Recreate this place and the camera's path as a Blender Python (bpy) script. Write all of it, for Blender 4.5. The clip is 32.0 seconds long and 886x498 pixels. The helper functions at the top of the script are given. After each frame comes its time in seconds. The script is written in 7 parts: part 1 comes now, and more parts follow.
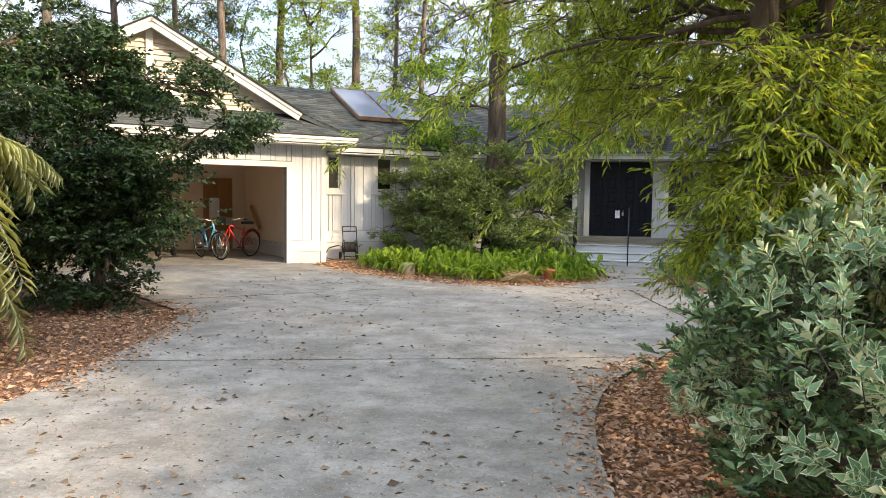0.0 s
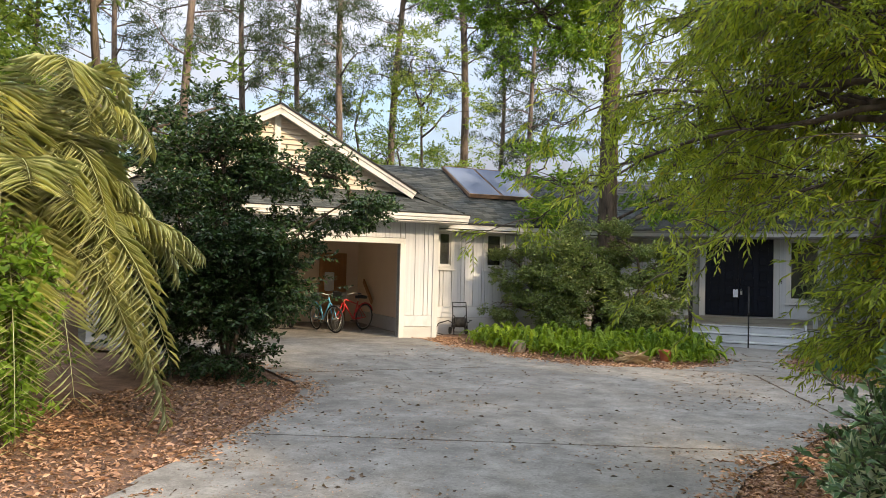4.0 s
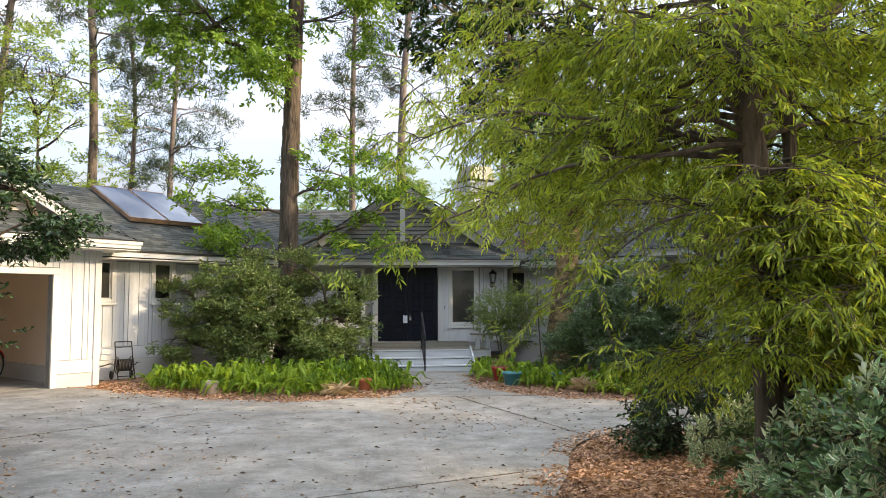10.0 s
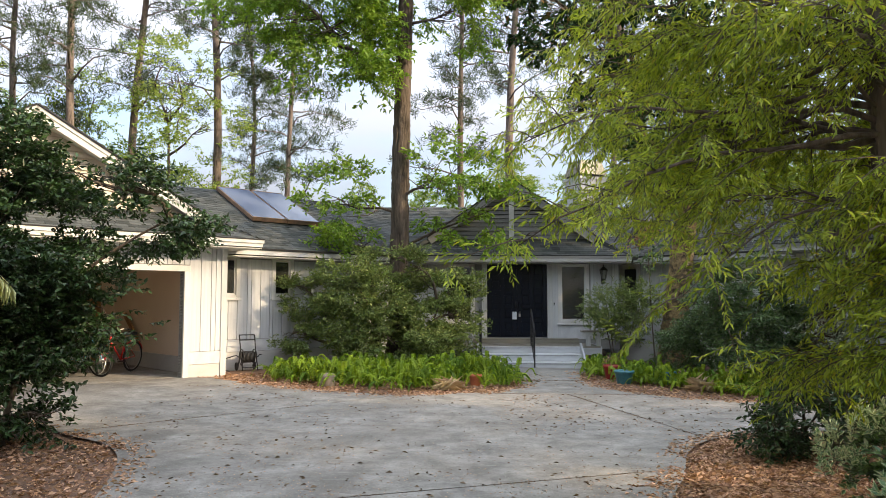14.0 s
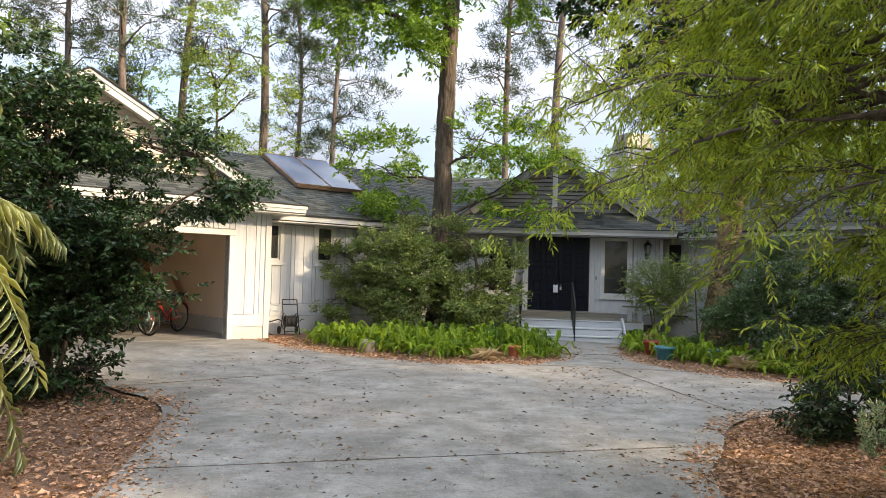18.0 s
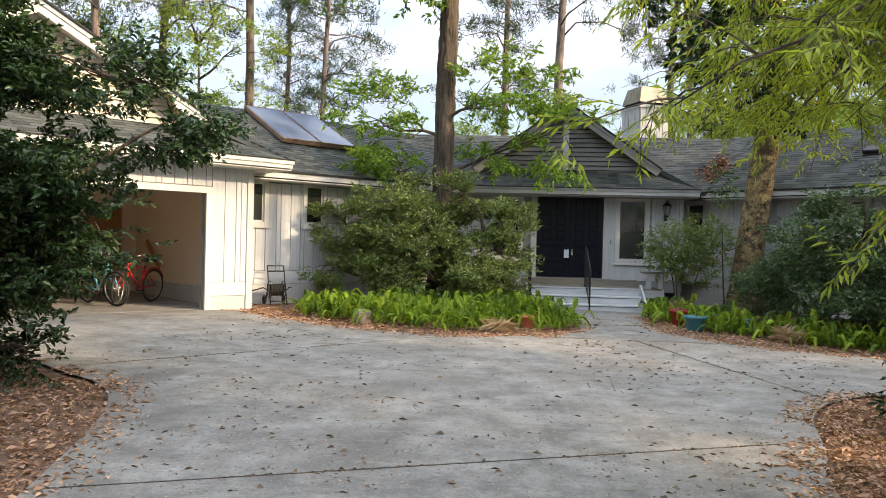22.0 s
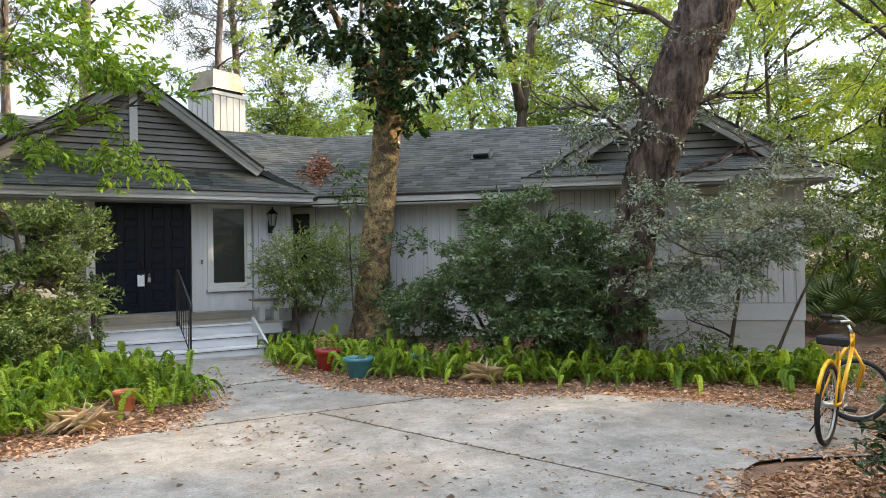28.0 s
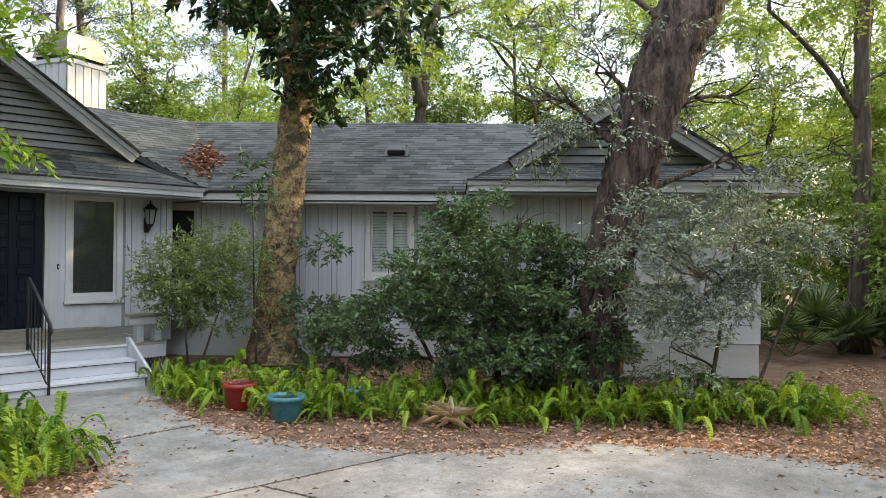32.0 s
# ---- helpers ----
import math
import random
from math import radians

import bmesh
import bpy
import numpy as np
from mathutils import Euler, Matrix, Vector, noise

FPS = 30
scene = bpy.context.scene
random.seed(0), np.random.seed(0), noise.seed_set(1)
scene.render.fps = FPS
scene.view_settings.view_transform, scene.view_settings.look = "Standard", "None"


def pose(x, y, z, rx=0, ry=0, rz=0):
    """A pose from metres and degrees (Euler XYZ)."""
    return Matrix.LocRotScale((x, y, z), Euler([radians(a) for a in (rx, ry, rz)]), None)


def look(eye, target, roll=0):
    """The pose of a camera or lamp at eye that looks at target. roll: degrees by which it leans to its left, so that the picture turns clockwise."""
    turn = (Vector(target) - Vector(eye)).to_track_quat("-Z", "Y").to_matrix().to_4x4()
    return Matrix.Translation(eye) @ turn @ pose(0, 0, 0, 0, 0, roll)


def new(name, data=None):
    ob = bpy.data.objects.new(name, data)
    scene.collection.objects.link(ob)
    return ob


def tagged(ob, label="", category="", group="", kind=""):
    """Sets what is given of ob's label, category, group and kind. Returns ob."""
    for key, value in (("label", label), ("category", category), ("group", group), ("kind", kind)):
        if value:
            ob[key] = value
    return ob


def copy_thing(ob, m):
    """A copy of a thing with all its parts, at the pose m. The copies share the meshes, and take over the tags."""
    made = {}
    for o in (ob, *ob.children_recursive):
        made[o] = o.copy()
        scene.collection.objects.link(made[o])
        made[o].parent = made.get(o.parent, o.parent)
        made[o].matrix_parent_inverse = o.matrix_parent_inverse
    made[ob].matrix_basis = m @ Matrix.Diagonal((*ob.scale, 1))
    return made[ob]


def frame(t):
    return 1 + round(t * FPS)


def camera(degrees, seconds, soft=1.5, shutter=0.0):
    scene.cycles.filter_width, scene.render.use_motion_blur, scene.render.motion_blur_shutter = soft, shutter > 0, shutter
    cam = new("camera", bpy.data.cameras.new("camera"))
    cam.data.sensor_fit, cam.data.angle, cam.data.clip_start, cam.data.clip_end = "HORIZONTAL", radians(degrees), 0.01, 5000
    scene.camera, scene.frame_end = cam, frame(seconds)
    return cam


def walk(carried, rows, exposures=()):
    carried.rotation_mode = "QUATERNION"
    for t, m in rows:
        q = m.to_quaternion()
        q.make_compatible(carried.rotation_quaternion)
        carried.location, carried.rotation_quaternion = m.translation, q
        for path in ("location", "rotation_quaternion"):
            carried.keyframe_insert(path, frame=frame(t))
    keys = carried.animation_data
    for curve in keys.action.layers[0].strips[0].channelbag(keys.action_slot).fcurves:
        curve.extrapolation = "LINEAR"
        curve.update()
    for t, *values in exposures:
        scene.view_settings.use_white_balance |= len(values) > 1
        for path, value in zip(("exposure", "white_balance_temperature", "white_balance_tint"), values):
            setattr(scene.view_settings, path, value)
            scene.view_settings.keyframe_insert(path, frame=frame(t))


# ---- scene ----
cam = camera(61.7, 32.0, soft=0.8)
PATH = [
    (0, (1.427, 0.246, 1.577), (0.932, 2.179, 1.445), 0.79),
    (0.5, (1.49, 0.228, 1.582), (0.965, 2.156, 1.488), 0.3),
    (1, (1.494, 0.214, 1.582), (0.978, 2.145, 1.534), 0.32),
    (1.5, (1.49, 0.207, 1.578), (0.963, 2.136, 1.573), 0.45),
    (2, (1.465, 0.19, 1.57), (0.882, 2.103, 1.59), 0.65),
    (2.5, (1.43, 0.165, 1.572), (0.747, 2.044, 1.603), 0.74),
    (4.5, (1.049, 0.047, 1.694), (0.29, 1.897, 1.761), 1.4),
    (5, (0.725, 0.003, 1.697), (0.126, 1.909, 1.796), 1.3),
    (5.5, (0.487, 0.091, 1.702), (0.082, 2.045, 1.825), 0.8),
    (6, (0.219, 0.151, 1.714), (0.018, 2.135, 1.863), 0.5),
    (6.5, (-0.044, 0.251, 1.746), (-0.008, 2.243, 1.927), 0.3),
    (7, (-0.225, 0.354, 1.711), (0.061, 2.32, 1.937), 0.4),
    (7.5, (-0.382, 0.506, 1.66), (0.18, 2.405, 1.941), 0.9),
    (8, (-0.445, 0.56, 1.563), (0.357, 2.362, 1.894), 2.4),
    (8.5, (-0.444, 0.594, 1.53), (0.45, 2.358, 1.83), 2.4),
    (9, (-0.478, 0.624, 1.577), (0.253, 2.472, 1.802), 1.0),
    (9.5, (-0.464, 0.585, 1.638), (-0.008, 2.525, 1.812), -0.1),
    (10, (-0.488, 0.552, 1.66), (-0.241, 2.531, 1.808), -0.3),
    (10.5, (-0.491, 0.542, 1.644), (-0.382, 2.534, 1.786), -0.4),
    (11, (-0.466, 0.504, 1.648), (-0.453, 2.499, 1.787), -0.1),
    (11.5, (-0.521, 0.533, 1.655), (-0.561, 2.528, 1.792), 0.3),
    (12, (-0.492, 0.505, 1.65), (-0.571, 2.498, 1.793), 0.7),
    (12.5, (-0.483, 0.506, 1.661), (-0.577, 2.498, 1.812), 0.8),
    (13, (-0.475, 0.486, 1.688), (-0.566, 2.478, 1.84), 0.4),
    (13.5, (-0.446, 0.475, 1.662), (-0.518, 2.468, 1.813), 0.1),
    (14, (-0.526, 0.492, 1.671), (-0.568, 2.487, 1.809), -0.0),
    (14.5, (-0.473, 0.491, 1.648), (-0.511, 2.487, 1.766), 0.1),
    (16.5, (-0.494, 0.469, 1.67), (-0.606, 2.464, 1.762), 1.2),
    (17, (-0.511, 0.488, 1.654), (-0.646, 2.481, 1.741), 1.4),
    (17.5, (-0.478, 0.51, 1.636), (-0.635, 2.502, 1.714), 1.4),
    (18, (-0.501, 0.514, 1.63), (-0.657, 2.507, 1.691), 1.6),
    (18.5, (-0.475, 0.523, 1.614), (-0.605, 2.518, 1.649), 2.1),
    (19, (-0.426, 0.63, 1.575), (-0.529, 2.627, 1.577), 2.6),
    (19.5, (-0.576, 0.834, 1.524), (-0.647, 2.833, 1.509), 3.1),
    (20, (-0.666, 1.029, 1.501), (-0.729, 3.028, 1.477), 3.2),
    (20.5, (-0.673, 1.273, 1.497), (-0.755, 3.271, 1.479), 2.7),
    (21, (-0.728, 1.539, 1.499), (-0.838, 3.536, 1.488), 2.1),
    (21.5, (-0.769, 1.854, 1.497), (-0.897, 3.85, 1.486), 1.7),
    (22, (-0.834, 2.175, 1.462), (-0.968, 4.17, 1.444), 1.4),
    (22.5, (-0.913, 2.492, 1.49), (-1.045, 4.487, 1.447), 1.3),
    (23, (-1.002, 2.883, 1.545), (-1.116, 4.878, 1.471), 1.7),
    (23.5, (-1.124, 3.309, 1.498), (-1.193, 5.305, 1.399), 2.2),
    (24, (-1.152, 3.772, 1.489), (-1.137, 5.768, 1.375), 2.7),
    (24.5, (-1.208, 4.179, 1.481), (-1.096, 6.173, 1.368), 2.4),
    (25, (-1.273, 4.554, 1.496), (-1.051, 6.539, 1.395), 1.7),
    (25.5, (-1.374, 4.949, 1.523), (-1.022, 6.917, 1.449), 0.7),
    (26, (-1.475, 5.313, 1.559), (-0.965, 7.246, 1.506), -0.1),
    (26.5, (-1.487, 5.746, 1.569), (-0.778, 7.616, 1.539), -0.7),
    (28.5, (-1.649, 7.002, 1.628), (-0.517, 8.65, 1.666), -0.9),
    (29, (-1.725, 7.383, 1.671), (-0.547, 8.998, 1.728), -0.9),
    (29.5, (-1.863, 7.641, 1.691), (-0.611, 9.2, 1.755), -0.6),
    (30, (-1.832, 7.898, 1.718), (-0.495, 9.384, 1.773), -0.1),
    (30.5, (-1.786, 8.129, 1.724), (-0.354, 9.524, 1.764), 0.4),
    (31, (-1.728, 8.363, 1.74), (-0.236, 9.695, 1.76), 0.7),
    (31.5, (-1.662, 8.61, 1.737), (-0.177, 9.949, 1.755), 0.8),
    (32, (-1.581, 8.884, 1.753), (-0.181, 10.313, 1.775), 0.4),
]
EXPOSURES = [(0, 1.43), (2.5, 1.23), (5, 0.9), (8, 1.35), (10, 1.43), (13, 1.22), (20, 1.32), (25, 1.37), (28, 1.69), (32, 1.77)]
walk(cam, [(t, look(eye, target, roll)) for t, eye, target, roll in PATH], EXPOSURES)

# ---- world, sun, exposure ----
SUN_EL, SUN_AZ = 24.0, 70.0        # height; degrees from -y towards +x
wd = bpy.data.worlds.new("sky")
scene.world = wd
wd.use_nodes = True
sky = wd.node_tree.nodes.new("ShaderNodeTexSky")
sky.sky_type, sky.sun_disc = "NISHITA", False
sky.sun_elevation, sky.sun_rotation = radians(SUN_EL), radians(180 - SUN_AZ)
sky.air_density, sky.dust_density, sky.ozone_density = 1.0, 2.5, 1.0
bg = wd.node_tree.nodes["Background"]
bg.inputs[1].default_value = 0.15
wn, wl = wd.node_tree.nodes, wd.node_tree.links
sky_at, clouds, cover, blend = wn.new("ShaderNodeTexCoord"), wn.new("ShaderNodeTexNoise"), wn.new("ShaderNodeValToRGB"), wn.new("ShaderNodeMix")
stretch_sky = wn.new("ShaderNodeMapping")
stretch_sky.inputs["Scale"].default_value = (1.0, 1.0, 2.6)
wl.new(sky_at.outputs["Generated"], stretch_sky.inputs[0])
wl.new(stretch_sky.outputs[0], clouds.inputs["Vector"])
clouds.inputs["Scale"].default_value, clouds.inputs["Detail"].default_value = 2.6, 6
cover.color_ramp.elements[0].position, cover.color_ramp.elements[1].position = 0.30, 0.58
wl.new(clouds.outputs[0], cover.inputs[0])
blend.data_type = "RGBA"
wl.new(cover.outputs[0], blend.inputs["Factor"])
wl.new(sky.outputs[0], blend.inputs["A"])
up_at, lift_, tint_ = wn.new("ShaderNodeSeparateXYZ"), wn.new("ShaderNodeMath"), wn.new("ShaderNodeVectorMath")
wl.new(sky_at.outputs["Generated"], up_at.inputs[0])
lift_.operation, lift_.inputs[1].default_value, lift_.inputs[2].default_value, lift_.use_clamp = "MULTIPLY_ADD", 0.94, 0.07, True
wl.new(up_at.outputs[2], lift_.inputs[0])
tint_.operation, tint_.inputs[0].default_value = "SCALE", (9.3, 9.8, 11.0)
wl.new(lift_.outputs[0], tint_.inputs["Scale"])
wl.new(tint_.outputs[0], blend.inputs["B"])
wl.new(blend.outputs["Result"], bg.inputs[0])
sun = new("sun", bpy.data.lights.new("sun", "SUN"))
sun.data.energy, sun.data.angle, sun.data.color = 2.8, radians(1.5), (1.0, 0.76, 0.48)
sun_dir = Vector((math.sin(radians(SUN_AZ)) * math.cos(radians(SUN_EL)), -math.cos(radians(SUN_AZ)) * math.cos(radians(SUN_EL)), math.sin(radians(SUN_EL))))
sun.matrix_world = look(sun_dir * 60, (0, 0, 0))


# ---- materials ----
def nodes_of(name):
    m = bpy.data.materials.new(name)
    m.use_nodes = True
    return m, m.node_tree.nodes, m.node_tree.links, m.node_tree.nodes["Principled BSDF"]


def surface(name, low, high, rough=0.8, scale=3.0, fine=60.0, bump=0.3, metal=0.0, stretch=(1, 1, 1), island=0.0, dist=0.004, stain=None, spec=0.4, span=(0.3, 0.72), pale=None):
    """Two scales of noise between two colours, with fine relief; island varies piece by piece."""
    m, n, l, b = nodes_of(name)
    co = n.new("ShaderNodeTexCoord")
    mp = n.new("ShaderNodeMapping")
    mp.inputs["Scale"].default_value = stretch
    l.new(co.outputs["Object"], mp.inputs[0])
    big, small = n.new("ShaderNodeTexNoise"), n.new("ShaderNodeTexNoise")
    big.inputs["Scale"].default_value, small.inputs["Scale"].default_value = scale, fine
    big.inputs["Detail"].default_value, small.inputs["Detail"].default_value = 5, 4
    for k in (big, small):
        l.new(mp.outputs[0], k.inputs["Vector"])
    mix = n.new("ShaderNodeMath")
    mix.operation = "MULTIPLY_ADD"
    mix.inputs[1].default_value = 0.45
    l.new(small.outputs[0], mix.inputs[0])
    sc = n.new("ShaderNodeMath")
    sc.operation = "MULTIPLY"
    sc.inputs[1].default_value = 0.6
    l.new(big.outputs[0], sc.inputs[0])
    l.new(sc.outputs[0], mix.inputs[2])
    last = mix.outputs[0]
    if island:
        ob, ad = n.new("ShaderNodeObjectInfo"), n.new("ShaderNodeMath")
        ge = n.new("ShaderNodeNewGeometry")
        sm = n.new("ShaderNodeMath")
        sm.operation = "ADD"
        l.new(ob.outputs["Random"], sm.inputs[0])
        l.new(ge.outputs["Random Per Island"], sm.inputs[1])
        fr = n.new("ShaderNodeMath")
        fr.operation = "FRACT"
        l.new(sm.outputs[0], fr.inputs[0])
        ad.operation = "MULTIPLY_ADD"
        ad.inputs[1].default_value = island
        l.new(fr.outputs[0], ad.inputs[0])
        of = n.new("ShaderNodeMath")
        of.operation = "SUBTRACT"
        of.inputs[1].default_value = island / 2
        l.new(last, of.inputs[0])
        l.new(of.outputs[0], ad.inputs[2])
        last = ad.outputs[0]
    ramp = n.new("ShaderNodeValToRGB")
    ramp.color_ramp.elements[0].position, ramp.color_ramp.elements[1].position = span
    ramp.color_ramp.elements[0].color, ramp.color_ramp.elements[1].color = (*low, 1), (*high, 1)
    l.new(last, ramp.inputs[0])
    colour = ramp.outputs[0]
    for seed_at, spot in enumerate((stain, pale)):
        if not spot:
            continue
        st, sr, mx = n.new("ShaderNodeTexNoise"), n.new("ShaderNodeValToRGB"), n.new("ShaderNodeMix")
        st.inputs["Scale"].default_value, st.inputs["Detail"].default_value = spot[1], 8
        st.inputs["Distortion"].default_value = 0.6 + seed_at
        l.new(co.outputs["Object"], st.inputs["Vector"])
        sr.color_ramp.elements[0].position, sr.color_ramp.elements[1].position = spot[2], spot[2] + 0.15
        l.new(st.outputs[0], sr.inputs[0])
        mx.data_type = "RGBA"
        l.new(sr.outputs[0], mx.inputs["Factor"])
        l.new(colour, mx.inputs["A"])
        mx.inputs["B"].default_value = (*spot[0], 1)
        colour = mx.outputs["Result"]
    l.new(colour, b.inputs["Base Color"])
    b.inputs["Roughness"].default_value, b.inputs["Metallic"].default_value = rough, metal
    b.inputs["Specular IOR Level"].default_value = spec
    if bump:
        bu = n.new("ShaderNodeBump")
        bu.inputs["Strength"].default_value, bu.inputs["Distance"].default_value = bump, dist
        l.new(small.outputs[0], bu.inputs["Height"])
        l.new(bu.outputs[0], b.inputs["Normal"])
    return m


def leaf_material(name, low, high, gloss=0.45, through_light=0.35, warm=None, whole=False):
    """Leaves that vary one by one, let some light through and have a waxy face."""
    m, n, l, b = nodes_of(name)
    ge = n.new("ShaderNodeNewGeometry")
    ramp = n.new("ShaderNodeValToRGB")
    ramp.color_ramp.elements[0].color, ramp.color_ramp.elements[1].color = (*low, 1), (*high, 1)
    if warm:
        e = ramp.color_ramp.elements.new(0.96)
        e.color = (*high, 1)
        ramp.color_ramp.elements[-1].color = (*warm, 1)
    if whole:
        ge = n.new("ShaderNodeObjectInfo")
    l.new(ge.outputs["Random" if whole else "Random Per Island"], ramp.inputs[0])
    l.new(ramp.outputs[0], b.inputs["Base Color"])
    b.inputs["Roughness"].default_value = gloss
    b.inputs["Specular IOR Level"].default_value = 0.36
    tr, mx = n.new("ShaderNodeBsdfTranslucent"), n.new("ShaderNodeMixShader")
    br = n.new("ShaderNodeMix")
    br.data_type, br.blend_type = "RGBA", "MULTIPLY"
    br.inputs["Factor"].default_value = 1.0
    l.new(ramp.outputs[0], br.inputs["A"])
    br.inputs["B"].default_value = (1.6, 1.52, 0.68, 1)
    l.new(br.outputs["Result"], tr.inputs["Color"])
    mx.inputs[0].default_value = through_light
    l.new(b.outputs[0], mx.inputs[1])
    l.new(tr.outputs[0], mx.inputs[2])
    l.new(mx.outputs[0], n["Material Output"].inputs["Surface"])
    return m


def glass_material(name, tint=(0.05, 0.053, 0.05)):
    m, n, l, b = nodes_of(name)
    b.inputs["Base Color"].default_value = (*tint, 1)
    b.inputs["Roughness"].default_value = 0.04
    b.inputs["Specular IOR Level"].default_value = 0.8
    b.inputs["Transmission Weight"].default_value = 0.25
    return m


def concrete_material(name):
    """Old concrete: broad stains, mid mottling, pale scuffs drawn out along the drive, and dark and pale specks of aggregate."""
    m, n, l, b = nodes_of(name)
    co = n.new("ShaderNodeTexCoord")

    def grain(scale, detail, stretch=(1, 1, 1), turn=0.0, warp=0.0, rough=0.55):
        mp, tx = n.new("ShaderNodeMapping"), n.new("ShaderNodeTexNoise")
        mp.inputs["Scale"].default_value, mp.inputs["Rotation"].default_value = stretch, (0, 0, radians(turn))
        tx.inputs["Scale"].default_value, tx.inputs["Detail"].default_value, tx.inputs["Distortion"].default_value, tx.inputs["Roughness"].default_value = scale, detail, warp, rough
        l.new(co.outputs["Object"], mp.inputs[0])
        l.new(mp.outputs[0], tx.inputs["Vector"])
        return tx.outputs[0]

    def ramp(fac, lo, hi, a, c):
        rp = n.new("ShaderNodeValToRGB")
        rp.color_ramp.elements[0].position, rp.color_ramp.elements[1].position = lo, hi
        rp.color_ramp.elements[0].color, rp.color_ramp.elements[1].color = (*a, 1), (*c, 1)
        l.new(fac, rp.inputs[0])
        return rp.outputs[0]

    def over(fac, below, colour):
        mx = n.new("ShaderNodeMix")
        mx.data_type = "RGBA"
        l.new(fac, mx.inputs["Factor"])
        l.new(below, mx.inputs["A"])
        mx.inputs["B"].default_value = (*colour, 1)
        return mx.outputs["Result"]

    black, white = (0, 0, 0), (1, 1, 1)
    col = ramp(grain(2.2, 9, rough=0.68), 0.36, 0.66, (0.165, 0.157, 0.142), (0.352, 0.336, 0.306))
    col = over(ramp(grain(0.42, 6, warp=0.8), 0.50, 0.66, black, (0.72, 0.72, 0.72)), col, (0.155, 0.143, 0.124))
    col = over(ramp(grain(0.7, 7, warp=1.2), 0.55, 0.74, black, (0.55, 0.55, 0.55)), col, (0.30, 0.265, 0.21))
    col = over(ramp(grain(1.5, 8, (1.0, 0.3, 1), 18, 0.3, 0.75), 0.54, 0.74, black, (0.5, 0.5, 0.5)), col, (0.42, 0.41, 0.385))
    col = over(ramp(grain(6.0, 8, (0.35, 1.3, 1), 8, 0.2, 0.75), 0.56, 0.74, black, (0.5, 0.5, 0.5)), col, (0.43, 0.42, 0.395))
    col = over(ramp(grain(7.0, 9, rough=0.85), 0.50, 0.62, black, (0.55, 0.55, 0.55)), col, (0.125, 0.117, 0.105))
    fine = grain(30.0, 6, rough=0.85)
    col = over(ramp(fine, 0.53, 0.62, black, (0.6, 0.6, 0.6)), col, (0.11, 0.103, 0.094))
    col = over(ramp(grain(40.0, 5, rough=0.8), 0.58, 0.68, black, (0.6, 0.6, 0.6)), col, (0.52, 0.51, 0.48))
    l.new(col, b.inputs["Base Color"])
    b.inputs["Roughness"].default_value, b.inputs["Specular IOR Level"].default_value = 0.9, 0.35
    bu = n.new("ShaderNodeBump")
    bu.inputs["Strength"].default_value, bu.inputs["Distance"].default_value = 0.8, 0.006
    l.new(fine, bu.inputs["Height"])
    l.new(bu.outputs[0], b.inputs["Normal"])
    return m


CONCRETE = concrete_material("concrete")
MULCH = surface("mulch", (0.07, 0.041, 0.028), (0.29, 0.175, 0.115), 0.95, 5.0, 45.0, 1.0, dist=0.03)
SIDING = surface("painted_siding", (0.44, 0.455, 0.48), (0.61, 0.625, 0.64), 0.75, 1.2, 40.0, 0.35, stretch=(6, 6, 0.7), island=0.12, dist=0.003)
TRIM = surface("white_trim", (0.50, 0.495, 0.475), (0.66, 0.655, 0.63), 0.6, 2.0, 50.0, 0.15, dist=0.002)
GREY_TRIM = surface("grey_trim", (0.42, 0.43, 0.43), (0.58, 0.585, 0.58), 0.65, 2.0, 50.0, 0.2, dist=0.002)
CREAM = surface("cream_siding", (0.50, 0.44, 0.36), (0.62, 0.555, 0.465), 0.7, 2.0, 50.0, 0.2, island=0.1, dist=0.002)
SHINGLE = surface("asphalt_shingle", (0.030, 0.035, 0.034), (0.088, 0.096, 0.093), 0.95, 1.2, 90.0, 0.6, island=0.42, dist=0.004)
DRIP = surface("black_drip_edge", (0.012, 0.012, 0.012), (0.03, 0.03, 0.03), 0.8, 4.0, 60.0, 0.2)
BARK = surface("oak_bark", (0.028, 0.022, 0.017), (0.14, 0.11, 0.085), 0.95, 5.0, 18.0, 1.0, stretch=(1, 1, 0.16), dist=0.04, span=(0.38, 0.66))
BLACK_DOOR = surface("black_door_paint", (0.003, 0.005, 0.011), (0.006, 0.010, 0.020), 0.3, 3.0, 60.0, 0.1, dist=0.001, spec=0.2)
# the grey trim darkened: eave shade is put into the colour; also backs board joints
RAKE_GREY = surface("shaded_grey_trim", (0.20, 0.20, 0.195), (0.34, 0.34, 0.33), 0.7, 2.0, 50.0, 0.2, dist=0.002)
GABLE_GREY = surface("weathered_grey_lap", (0.15, 0.15, 0.145), (0.25, 0.248, 0.24), 0.8, 1.5, 40.0, 0.3, island=0.15)
DECK = surface("weathered_deck", (0.17, 0.155, 0.125), (0.36, 0.335, 0.28), 0.85, 1.5, 30.0, 0.4, stretch=(0.6, 6, 6), island=0.2)
TAN_WALL = surface("tan_plaster", (0.72, 0.60, 0.48), (0.81, 0.69, 0.56), 0.9, 1.0, 40.0, 0.1)
WOOD = surface("stained_wood", (0.25, 0.12, 0.045), (0.42, 0.22, 0.09), 0.5, 2.0, 25.0, 0.2, stretch=(6, 6, 0.6))
BLOCK = surface("painted_block", (0.42, 0.42, 0.41), (0.56, 0.555, 0.54), 0.9, 2.0, 30.0, 0.5, dist=0.006)
